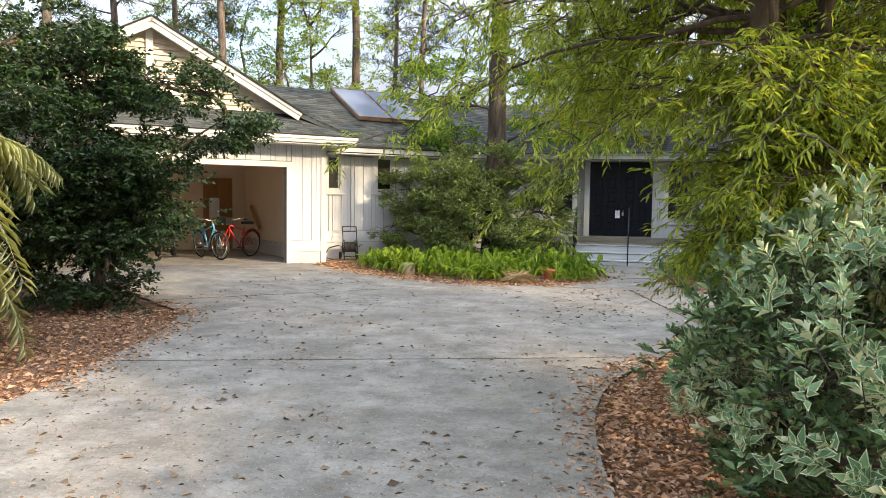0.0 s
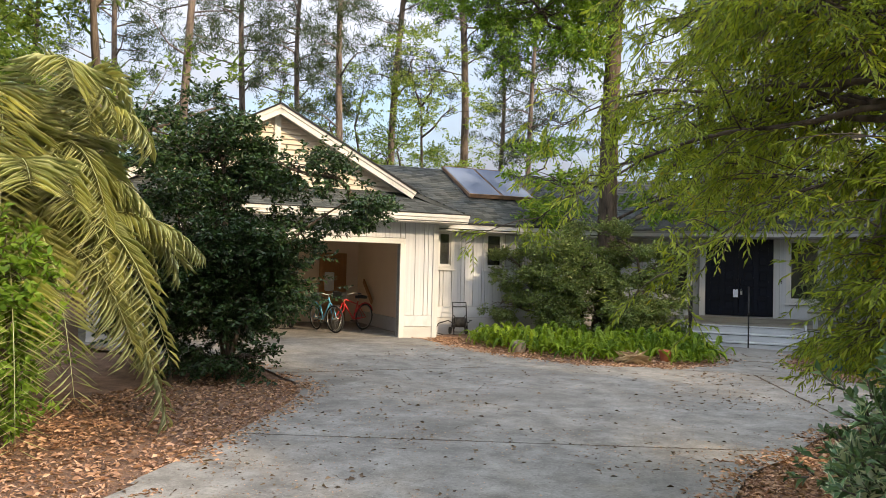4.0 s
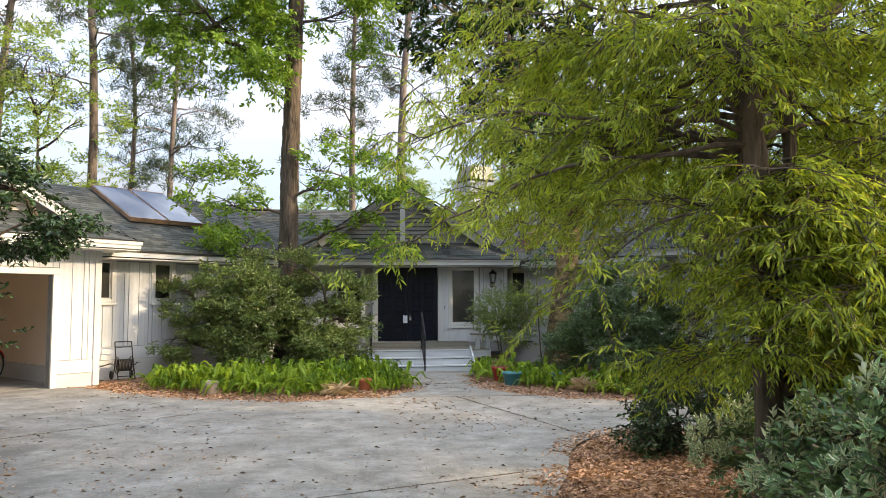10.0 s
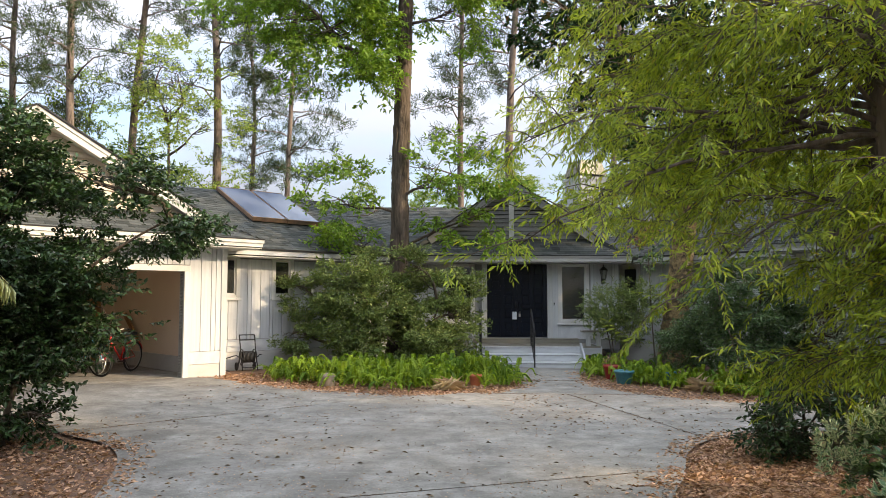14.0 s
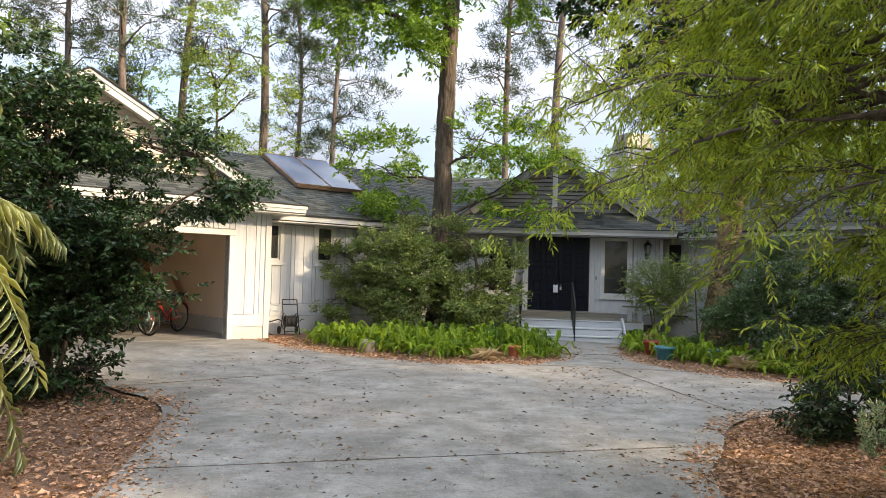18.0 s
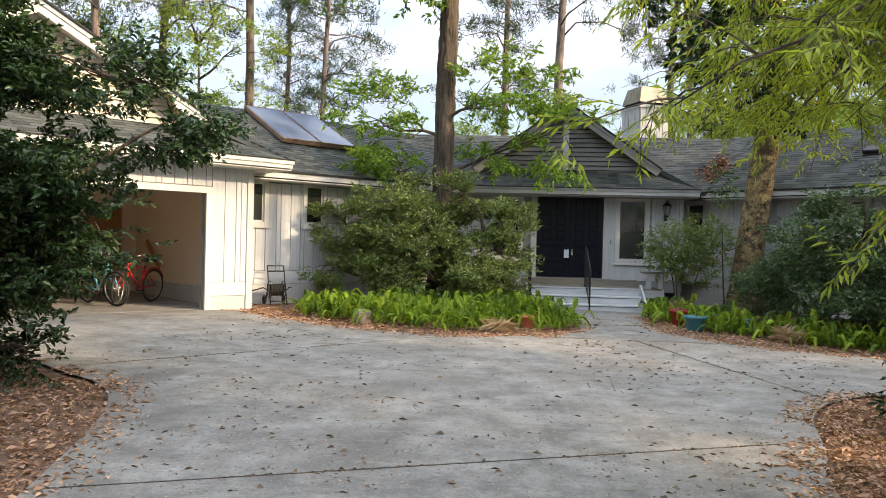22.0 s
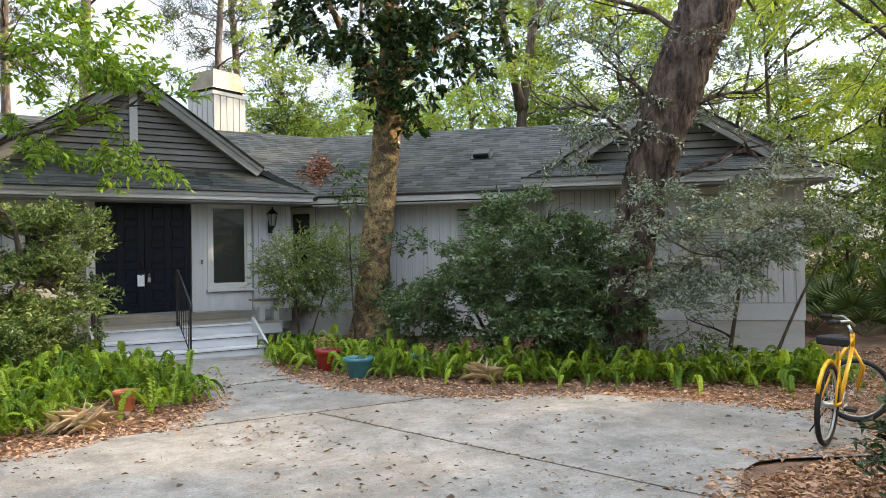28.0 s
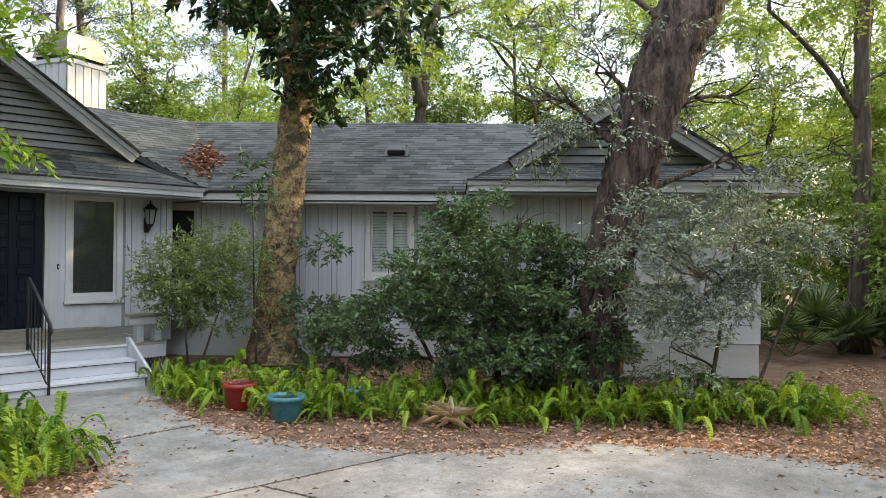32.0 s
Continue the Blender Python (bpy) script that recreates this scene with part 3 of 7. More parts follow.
structure("wall_garage_inside_left", boxes((-7.4, -7.25, 0.153, 5.0, 0, 2.85)), TAN_WALL, "tan plastered inner wall of the garage", ML)
structure("wall_garage_kerb", boxes((-0.50, -0.29, 0.154, 4.99, 0.0, 0.448)), BLOCK, "block kerb along the inner garage wall", ML)
structure("ceiling_garage", boxes((-7.4, -0.15, 0.16, 5.1, 2.86, 2.90)), TAN_WALL, "tan garage ceiling", ML, "ceiling")
structure("floor_garage", boxes((-7.24, -0.46, 0.17, 4.98, 0.03, 0.112)), CONCRETE, "stained concrete garage floor", ML, "floor")
LWIN = [(0.47, 0.78, 1.80, 2.62), (1.80, 2.22, 1.80, 2.62), (4.2, 5.0, 1.2, 2.62)]
lw = wall_with_holes("wall_left", ML, -0.3, 6.3, 0.0, 2.72, LWIN, "left wing wall of grey vertical boards", 1.0, 1.15)
boards(lw, 0.0, 6.3, 0.78, 2.62, [(a - 0.09, b + 0.09, c - 0.12, d + 0.09) for a, b, c, d in LWIN], face=1.0, seed=5)
piece("skirt_board", lw, SIDING, 0.0, 6.3, 0.966, 0.999, 0.50, 0.77)
piece("foundation", lw, BLOCK, 0.0, 6.3, 0.978, 0.999, 0.0, 0.49)
for i, (a, b, c, d) in enumerate(LWIN):
    window(f"window_{i + 1}", ML, a, b, c, d, "narrow dark window in a grey painted frame", 1.0)

# ---- entrance ----
DO = (0.25, 1.90)
SW = (2.28, 2.95)
ew = wall_with_holes("wall_entrance", MC, -1.96, 3.86, 0.35, 2.78, [(*DO, 0.66, 2.74), (SW[0], SW[1], 1.13, 2.62), (-0.85, -0.18, 1.13, 2.62)], "entrance wall of pale grey boards")
HOLES = [(DO[0] - 0.2, DO[1] + 0.2, 0, 2.9), (SW[0] - 0.09, SW[1] + 0.09, 0, 2.71), (-0.94, -0.09, 0, 2.71)]
boards(ew, -1.96, 3.86, 0.62, 2.68, HOLES, seed=7)
for x0, x1 in ((DO[0] - 0.14, DO[0]), (DO[1], DO[1] + 0.14)):
    piece("door_casing", ew, GREY_TRIM, x0, x1, -0.05, -0.001, 0.64, 2.74)
piece("door_casing", ew, GREY_TRIM, DO[0] - 0.14, DO[1] + 0.14, -0.055, -0.001, 2.741, 2.80)
for a, b in ((SW[0] - 0.09, SW[1] + 0.09), (-0.94, -0.09)):
    piece("apron_panel", ew, SIDING, a, b, -0.02, -0.001, 0.62, 0.98)
window("window_4", MC, SW[0], SW[1], 1.13, 2.62, "tall sidelight window in a pale grey frame")
window("window_5", MC, -0.85, -0.18, 1.13, 2.62, "tall sidelight window in a pale grey frame")
structure("wall_entrance_right", boxes((3.71, 3.86, 0.152, 1.4, 0.2, 2.78)), SIDING, "side wall of the entrance block", MC)
structure("wall_entrance_left", boxes((-1.96, -1.81, 0.152, 1.4, 0.2, 2.78)), SIDING, "side wall of the entrance block", MC)

# ---- right wing ----
RWIN = [(-5.96, -5.28, 1.45, 2.58), (-9.5, -9.05, 1.3, 2.58)]
rw = wall_with_holes("wall_right", MR, -10.0, -4.0, 0.0, 2.72, RWIN, "right wing wall of grey vertical boards", 2.0, 2.15)
boards(rw, -10.0, -4.0, 0.78, 2.66, [(a - 0.09, b + 0.09, c - 0.12, d + 0.09) for a, b, c, d in RWIN], face=2.0, seed=9)
piece("skirt_board", rw, SIDING, -10.0, -4.0, 1.966, 1.999, 0.50, 0.77)
piece("foundation", rw, BLOCK, -10.0, -4.0, 1.978, 1.999, 0.0, 0.49)
for i, (a, b, c, d) in enumerate(RWIN):
    window(f"window_{i + 6}", MR, a, b, c, d, "window with white blinds in a grey frame", 2.0, mullion=i == 0, glass=CLEAR if i == 0 else None)
R2 = [(-1.75, -0.95, 1.5, 2.55)]
re = wall_with_holes("wall_right_end", MR, -4.0, 0.0, 0.0, 2.8, R2, "right end wall of grey vertical boards")
boards(re, -4.0, 0.0, 0.78, 2.7, [(a - 0.09, b + 0.09, c - 0.12, d + 0.09) for a, b, c, d in R2], seed=11)
piece("skirt_board", re, SIDING, -4.0, 0.03, -0.034, -0.001, 0.50, 0.77)
piece("foundation", re, BLOCK, -4.0, 0.01, -0.022, -0.001, 0.0, 0.49)
piece("corner_board", re, GREY_TRIM, -0.10, 0.026, -0.05, -0.027, 0.77, 2.7)
window("window_8", MR, *R2[0], "window with pale blinds in a grey frame", 0.0, glass=CLEAR)
structure("wall_right_side", boxes((-0.15, 0.0, 0.152, 8.6, 0, 2.8)), SIDING, "side wall of the right wing", MR)
structure("wall_right_return", boxes((-4.0, -3.85, 0.152, 1.998, 0, 2.8)), SIDING, "return wall of the right wing", MR)

# closing walls behind the house
structure("wall_back_left", boxes((-7.4, 8.0, 7.8, 7.95, 0, 2.8)), SIDING, "back wall of the left wing", ML)
structure("wall_back_right", boxes((-13, 0, 8.6, 8.75, 0, 2.8)), SIDING, "back wall of the right wing", MR)

# ---- roofs ----
EZ, RZ, RUN = 2.84, 4.65, 3.6
# main planes; the eaves of the three wings meet at mitred valleys
ce = 20.55                                   # eave of the middle part
lx, rx = ce - 22.27, 24.89 - ce              # where the left and right eaves meet it
T8 = math.tan(radians(22.5)) * RUN
el, er = (lx, ce, EZ), (rx, ce, EZ)
tl, tr_ = (lx - T8, ce + RUN, RZ), (rx + T8, ce + RUN, RZ)


def inl(s, b, z):
    return ML @ Vector((s, b, z))


def inr(s, b, z):
    return MR @ Vector((s, b, z))


shingle_plane("roof_left", inl(-3.0, 0.4, EZ), el, tl, inl(-3.0, 4.0, RZ), "grey asphalt-shingled roof of the left wing", seed=21)
shingle_plane("roof_middle", el, er, tr_, tl, "grey asphalt-shingled middle roof", seed=22)
shingle_plane("roof_right", er, inr(-1.0, 1.4, EZ), inr(-1.0, 5.0, RZ), tr_, "grey asphalt-shingled roof of the right wing", seed=23)
bm = bmesh.new()
for quad in ((inl(-3.0, 4.0, RZ), tl, (tl[0] - 0.3, tl[1] + 3.6, EZ), inl(-3.0, 7.9, EZ)), (tl, tr_, (tr_[0] + 0.3, tr_[1] + 4.4, EZ), (tl[0] - 0.3, tl[1] + 3.6, EZ)), (tr_, inr(-1.0, 5.0, RZ), inr(-1.0, 8.7, EZ), (tr_[0] + 0.3, tr_[1] + 4.4, EZ))):
    bm.faces.new([bm.verts.new(p) for p in quad])
structure("roof_back", bm, SHINGLE, "grey shingled back slopes of the roof", category="roof")
for nm, mm, s0, s1, b in (("left", ML, 0.05, 7.3, 0.4), ("right", MR, -8.8, -4.1, 1.4)):
    ea = thing(f"eave_{nm}", "grey painted eave fascia and soffit", "trim", mm, kind="structure")
    part("fascia", boxes((s0, s1, b - 0.005, b + 0.035, EZ - 0.145, EZ - 0.03)), GREY_TRIM, ea, bevel=0.004)
    part("drip_edge", boxes((s0, s1, b - 0.04, b + 0.03, EZ - 0.028, EZ + 0.012)), DRIP, ea)
    part("soffit", boxes((s0, s1, b + 0.037, b + 0.6, EZ - 0.19, EZ - 0.165)), GREY_TRIM, ea)
dutch_gable("garage", ML, -3.7, 4.24, -0.6, 0.55, 2.95, 3.50, 5.24, 4.6, CREAM, TRIM, rake=0.35, seed=31, shadow_gaps=False)
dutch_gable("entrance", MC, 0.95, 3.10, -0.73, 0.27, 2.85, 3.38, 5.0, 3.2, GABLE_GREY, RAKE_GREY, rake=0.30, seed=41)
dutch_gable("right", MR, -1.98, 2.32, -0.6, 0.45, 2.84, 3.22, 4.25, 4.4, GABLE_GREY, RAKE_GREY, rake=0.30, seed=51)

# ---- plants: helpers ----


def fast_mesh(name, verts, tris, material, smooth=False):
    me = bpy.data.meshes.new(name)
    me.vertices.add(len(verts))
    me.vertices.foreach_set("co", np.asarray(verts, np.float32).ravel())
    me.loops.add(3 * len(tris))
    me.loops.foreach_set("vertex_index", np.asarray(tris, np.int32).ravel())
    me.polygons.add(len(tris))
    me.polygons.foreach_set("loop_start", np.arange(0, 3 * len(tris), 3, dtype=np.int32))
    if smooth:
        me.polygons.foreach_set("use_smooth", np.ones(len(tris), bool))
    me.update(calc_edges=True)
    me.materials.append(material)
    return me


def unit(v):
    return v / np.maximum(np.linalg.norm(v, axis=-1, keepdims=True), 1e-9)


def leaf_arrays(base, way, normal, length, width, fold=0.25, curl=0.15):
    """Leaves of two folded halves each, from arrays of base points, directions, face normals and sizes."""
    way = unit(way)
    side = unit(np.cross(way, normal))
    up = np.cross(side, way)
    L, Wd = np.asarray(length)[:, None], np.asarray(width)[:, None]
    tip = base + way * L - up * L * curl
    mid = base + way * L * 0.45 + up * Wd * fold
    verts = np.stack([base, mid + side * Wd * 0.5, tip, mid - side * Wd * 0.5], 1).reshape(-1, 3)
    k = 4 * np.arange(len(base))[:, None]
    tris = np.stack([k + [0, 1, 2], k + [0, 2, 3]], 1).reshape(-1, 3)
    return verts, tris


def lumps(p, size, seed):
    """A smooth field between -1 and 1, for gaps and clumps in foliage."""
    r = np.random.default_rng(seed)
    out = np.zeros(len(p))
    for _ in range(5):
        k = unit(r.normal(size=3)) * r.uniform(0.7, 1.6) * 6.28 / size
        out += np.sin(p @ k + r.uniform(0, 6.28))
    return out / 5


def foliage(blobs, twigs, per, twig, leaf, ratio, droop, seed, gaps=-0.15, lump=1.2, shell=0.35, flat=0.5, spray=0.0, each=24, dome=0.14):
    """Twigs with leaves, filled into ellipsoids (centre, radii, weight). Gives leaf arrays and the twigs' ends."""
    r = np.random.default_rng(seed)
    wts = np.array([b[2] * np.prod(b[1]) ** 0.67 for b in blobs])
    counts = np.maximum((twigs * wts / wts.sum()).astype(int), 1)
    P, O = [], []
    if spray:
        counts = np.maximum(counts // each, 2)
    for (c, rad, _), n in zip(blobs, counts):
        d = unit(r.normal(size=(n, 3)))
        q = d * (shell + (1 - shell) * r.uniform(size=(n, 1)) ** 0.6) * r.uniform(0.85, 1.12, size=(n, 1))
        P.append(np.array(c) + q * np.array(rad))
        O.append(unit(d * np.array(rad)))
    P, O = np.concatenate(P), np.concatenate(O)
    keep = (lumps(P, lump, seed + 1) + 0.5 * lumps(P, lump * 0.4, seed + 2) > gaps) & (P[:, 2] > 0.04)
    P, O = P[keep], O[keep]
    fan = np.zeros_like(P)
    if spray:
        size = np.repeat(spray * r.uniform(0.55, 1.45, len(P)), each)[:, None]
        P, O = np.repeat(P, each, 0), np.repeat(O, each, 0)
        a, q = r.uniform(0, 6.283, len(P)), np.sqrt(r.uniform(size=(len(P), 1)))
        fan = np.stack([np.cos(a), np.sin(a), np.zeros(len(P))], 1) * 0.9
        P = P + fan * q * size + O * size * 0.35 * q - np.array([0, 0, 0.35]) * q * q * size + r.normal(size=P.shape) * size * [0.06 + dome * 0.4, 0.06 + dome * 0.4, dome]
        ok = P[:, 2] > 0.04
        P, O, fan = P[ok], O[ok], fan[ok]
    n = len(P)
    way = unit(O * 0.7 + fan * 0.7 + r.normal(size=(n, 3)) * (0.35 if spray else 0.55) + np.array([0, 0, -droop]))
    ends = P + way * twig
    t = (np.arange(per) + 0.5) / per
    base = (P[:, None] + way[:, None] * twig * t[None, :, None]).reshape(-1, 3)
    lw = np.repeat(way, per, 0)
    sgn = np.tile(np.where(np.arange(per) % 2 == 0, 1.0, -1.0), n)[:, None]
    ref = unit(np.cross(lw, unit(r.normal(size=(n * per, 3)) * 0.5 + np.array([0, 0, 1.0]))))
    ld = unit(lw * 0.55 + ref * sgn * 0.8 + r.normal(size=(n * per, 3)) * 0.3 + np.array([0, 0, -droop * 0.6]))
    nm = unit(np.array([0, 0, 1.0]) * flat + r.normal(size=(n * per, 3)) * 0.55)
    length = leaf * r.uniform(0.65, 1.25, n * per)
    return leaf_arrays(base, ld, nm, length, length * ratio), P, ends


def sticks(starts, ends, radius, sides=3):
    """Thin straight twigs as prisms."""
    d = unit(ends - starts)
    a = unit(np.cross(d, np.array([0.31, 0.52, 0.79])))
    b = np.cross(d, a)
    ring = [a * math.cos(2 * math.pi * k / sides) + b * math.sin(2 * math.pi * k / sides) for k in range(sides)]
    verts = np.stack([*(starts + q * radius for q in ring), *(ends + q * radius * 0.4 for q in ring)], 1).reshape(-1, 3)
    k = 2 * sides * np.arange(len(starts))[:, None]
    tris = []
    for i in range(sides):
        j = (i + 1) % sides
        tris += [k + [i, j, sides + j], k + [i, sides + j, sides + i]]
    return verts, np.stack(tris, 1).reshape(-1, 3)


def wobble(p, q, n, amount, r, sag=0.0):
    """A bent line from p to q."""
    p, q = Vector(p), Vector(q)
    off = [Vector((r.normal(), r.normal(), r.normal())) * amount for _ in range(2)]
    out = []
    for i in range(n + 1):
        t = i / n
        out.append(p.lerp(q, t) + off[0] * math.sin(math.pi * t) + off[1] * math.sin(2 * math.pi * t) * 0.5 + Vector((0, 0, sag * math.sin(math.pi * t))))
    return out


def flared(path, r0, r1, flare=1.5):
    n = len(path) - 1
    return [(r0 + (r1 - r0) * i / n) * (1 + (flare - 1) * max(0, 1 - i / max(1, 0.12 * n)) ** 2) for i in range(n + 1)]


def grow_trunks(t, trunks, root, bark, r, rough, sides):
    """Tapered trunks with softened bends; rough adds furrowed bark."""
    for pts, r0, r1 in trunks:
        bm = bmesh.new()
        fine = []
        for a, b in zip(pts, pts[1:]):
            a, b = Vector(a), Vector(b)
            k = max(2, int((b - a).length / (0.07 if rough else 0.35)))
            fine += [a.lerp(b, i / k) for i in range(k)]
        fine.append(Vector(pts[-1]))
        # soften corners and add slight irregularity
        for _ in range(40 if rough else 3):
            fine = [fine[0]] + [(fine[i - 1] + fine[i] * 2 + fine[i + 1]) / 4 for i in range(1, len(fine) - 1)] + [fine[-1]]
        rad = [q * (1 if rough else r.uniform(0.95, 1.06)) for q in flared(fine, r0, r1)]
        tube(bm, [p - root for p in fine], rad, 44 if rough else sides)
        if rough:
            spine = [fine[i // 44] - root for i in range(len(bm.verts))]
            for v, c in zip(bm.verts, spine):
                out = (v.co - c).normalized()
                q = Vector((v.co.x * 14, v.co.y * 14, v.co.z * 3.2))
                q = q + Vector(noise.noise_vector(v.co * 2.5)) * 0.9
                v.co += out * rough * (0.6 - 2.2 * abs(noise.noise(q)) + 0.7 * noise.noise(v.co * 24))
        for v in bm.verts:
            v.co += Vector(noise.noise_vector(v.co * 3.0)) * r0 * 0.10
        part("trunk", bm, bark, t)


def plant(name, label, category, trunks, blobs, leaves, bark, leaf_mat, seed, limbs=True, limb_r=0.045, twig_r=0.006, sub=10, group="", sides=12, crown="crown", twig_step=1, rough=0.0):
    """A tree or shrub: trunks [(points, r0, r1)], blobs of foliage, leaves = arguments of foliage()."""
    r = np.random.default_rng(seed)
    root = Vector(trunks[0][0][0])
    t = thing(name, label, category, Matrix.Translation(root), group)
    inv = np.array(root)
    grow_trunks(t, trunks, root, bark, r, rough, sides)
    (lv, lt), P, ends = foliage(blobs, seed=seed + 3, **leaves)
    if limbs:
        bm = bmesh.new()
        dense = []
        for tr in trunks:
            for a, b in zip(tr[0], tr[0][1:]):
                dense += [Vector(a).lerp(Vector(b), i / 6) for i in range(7)]
        for c, rad, _ in blobs:
            c = Vector(c)
            origin = min(dense, key=lambda q: (q - c).length + abs(q.z - (c.z - 0.45 * (c - q).length)) * 0.8)
            if (c - origin).length < 0.3:
                continue
            path = wobble(origin, c, 6, 0.06 * (c - origin).length, r, 0.06)
            tube(bm, [p - root for p in path], [limb_r * (1 - 0.75 * i / 6) for i in range(7)], 6)
            for _ in range(sub):
                q = c + Vector([r.normal() * 0.42 * v for v in rad])
                st = path[r.integers(2, 7)]
                tube(bm, [p - root for p in wobble(st, q, 4, 0.08 * (q - st).length, r)], [limb_r * 0.35, limb_r * 0.28, limb_r * 0.2, limb_r * 0.14, limb_r * 0.06], 4)
        part("branchwork", bm, bark, t, kind="stuff")
    if twig_r:
        sv, st = sticks(P[::twig_step] - inv, ends[::twig_step] - inv, twig_r)
        part("twig_work", fast_mesh("twig_work", sv, st, bark), None, t, kind="stuff")
    part(crown, fast_mesh(crown, lv - inv, lt, leaf_mat), None, t)
    return t


def weeping_tree(name, label, trunks, limb_rows, bark, leaf_mat, seed, rough=0.0, leaf=0.066, ratio=0.23, hang=0.35):
    """A tree of long sagging limbs with side branchlets and hanging twigs of narrow leaves.
    limb_rows: (trunk, height, bearing in degrees, length, lift, sag)."""
    r = np.random.default_rng(seed)
    root = Vector(trunks[0][0][0])
    t = thing(name, label, "tree", Matrix.Translation(root))
    grow_trunks(t, trunks, root, bark, r, rough, 12)
    starts, ends, ways = [], [], []

    def on_trunk(k, z):
        pts = [Vector(p) for p in trunks[k][0]]
        for a, b in zip(pts, pts[1:]):
            if a.z <= z <= b.z:
                return a.lerp(b, (z - a.z) / (b.z - a.z))
        return pts[-1]

    def bough(p, az, ln, lift, sag, n):
        out = Vector((math.cos(az), math.sin(az), 0))
        bend, pts = r.normal() * 0.25, []
        for i in range(n + 1):
            q = i / n
            side = Vector((-out.y, out.x, 0)) * (bend * q * q * ln * 0.5 + r.normal() * 0.012 * ln * (i > 0))
            pts.append(p + out * ln * q + side + Vector((0, 0, lift * q - sag * q * q + r.normal() * 0.012 * ln * (i > 0))))
        return pts

    wood = bmesh.new()
    for k, z, az, ln, lift, sag in limb_rows:
        az = radians(az)
        main = bough(on_trunk(k, z), az, ln, lift, sag, 9)
        bm = bmesh.new()
        r0 = 0.007 + 0.0065 * ln
        tube(bm, [p - root for p in main], [r0 * (1 - 0.85 * i / 9) for i in range(10)], 6)
        part("limb", bm, bark, t)
        count = int(5 + 6.0 * ln)
        for i in range(count):
            q = 0.16 + 0.84 * (i + r.uniform()) / count
            at = main[min(8, int(q * 9))].lerp(main[min(9, int(q * 9) + 1)], q * 9 - int(q * 9))
            turn_ = (1 if i % 2 else -1) * r.uniform(0.3, 1.5)
            sub_ln = (0.25 + 0.42 * (1 - 0.55 * q) * min(1.0, ln / 1.8)) * r.uniform(0.7, 1.25)
            br = bough(at, az + turn_, sub_ln, r.uniform(-0.2, 0.7) * sub_ln, r.uniform(0.2, 0.9) * sub_ln, 4)
            tube(wood, [p - root for p in br], [0.006, 0.005, 0.004, 0.003, 0.002], 3)
            for m in range(int(5 + 7 * sub_ln)):
                u = r.uniform(0.15, 1.0) * 4
                st = br[min(3, int(u))].lerp(br[min(4, int(u) + 1)], u - int(u))
                a2 = az + turn_ + r.normal() * 0.9
                w = Vector((math.cos(a2), math.sin(a2), -hang + r.normal() * 0.55)).normalized()
                starts.append(tuple(st))
                ways.append(tuple(w))
    P, W = np.array(starts), np.array(ways)
    P = P + r.normal(size=P.shape) * 0.01
    ln = r.uniform(0.12, 0.26, len(P))
    ok = P[:, 2] > 0.35
    P, W, ln = P[ok], W[ok], ln[ok]
    E = P + W * ln[:, None] - np.array([0, 0, 0.04])
    inv = np.array(root)
    part("branchwork", wood, bark, t, kind="stuff")
    part("twig_work", fast_mesh("twig_work", *sticks(P - inv, E - inv, 0.0022), bark), None, t, kind="stuff")
    per = 11
    f = np.tile((np.arange(per) + 0.6) / per, len(P))[:, None]
    base = np.repeat(P, per, 0) * (1 - f) + np.repeat(E, per, 0) * f
    way = unit(np.repeat(E - P, per, 0))
    sgn = np.tile(np.where(np.arange(per) % 2 == 0, 1.0, -1.0), len(P))[:, None]
    ref = unit(np.cross(way, np.array([0, 0, 1.0]) + r.normal(size=way.shape) * 0.35))
    d = unit(way * 0.75 + ref * sgn * 0.6 + r.normal(size=way.shape) * 0.22 + np.array([0, 0, -0.28]))
    nm = unit(np.array([0, 0, 1.0]) + r.normal(size=way.shape) * 0.5)
    size = leaf * r.uniform(0.6, 1.2, len(base))
    part("crown", fast_mesh("crown", *leaf_arrays(base - inv, d, nm, size, size * ratio, 0.2, 0.12), leaf_mat), None, t)
    return t


# ---- plants: the near tree, the oak, the shrubs ----
rnd = random.Random(17)
BOUGHS = []
for k in range(74):
    h = 1.7 + 4.9 * (k / 73) ** 1.05
    az = (k * 137.5 + rnd.uniform(-25, 25)) % 360
    reach = 2.75 if 65 < az < 150 else 2.2 if 150 <= az < 185 else 1.25 if 185 <= az < 325 else 2.5
    if reach < 1.5:
        h = max(h, 2.3)
        if k % 3 == 0:
            continue
    if 95 < az < 185:
        h = max(h, 2.7)
    ln = reach * (1 - 0.42 * max(0.0, (h - 3.4) / 3.3)) * rnd.uniform(0.55, 1.08)
    up = rnd.uniform(0.05, 0.5) if h < 2.8 else rnd.uniform(0.2, 1.0)
    BOUGHS.append((0, h - 0.5 * up * (h > 3.2), az, ln, ln * up, ln * rnd.uniform(0.2, 0.6)))
for k in range(7):
    ln = rnd.uniform(2.6, 3.3)
    BOUGHS.append((0, 2.7 + 0.17 * k, rnd.uniform(98, 128), ln, ln * rnd.uniform(0.1, 0.35), ln * rnd.uniform(0.25, 0.42)))
for k in range(20):
    ln = rnd.uniform(0.7, 1.35)
    BOUGHS.append((k % 2, rnd.uniform(0.9, 1.75), rnd.uniform(-70, 105), ln, ln * rnd.uniform(0.2, 0.6), ln * rnd.uniform(0.2, 0.5)))
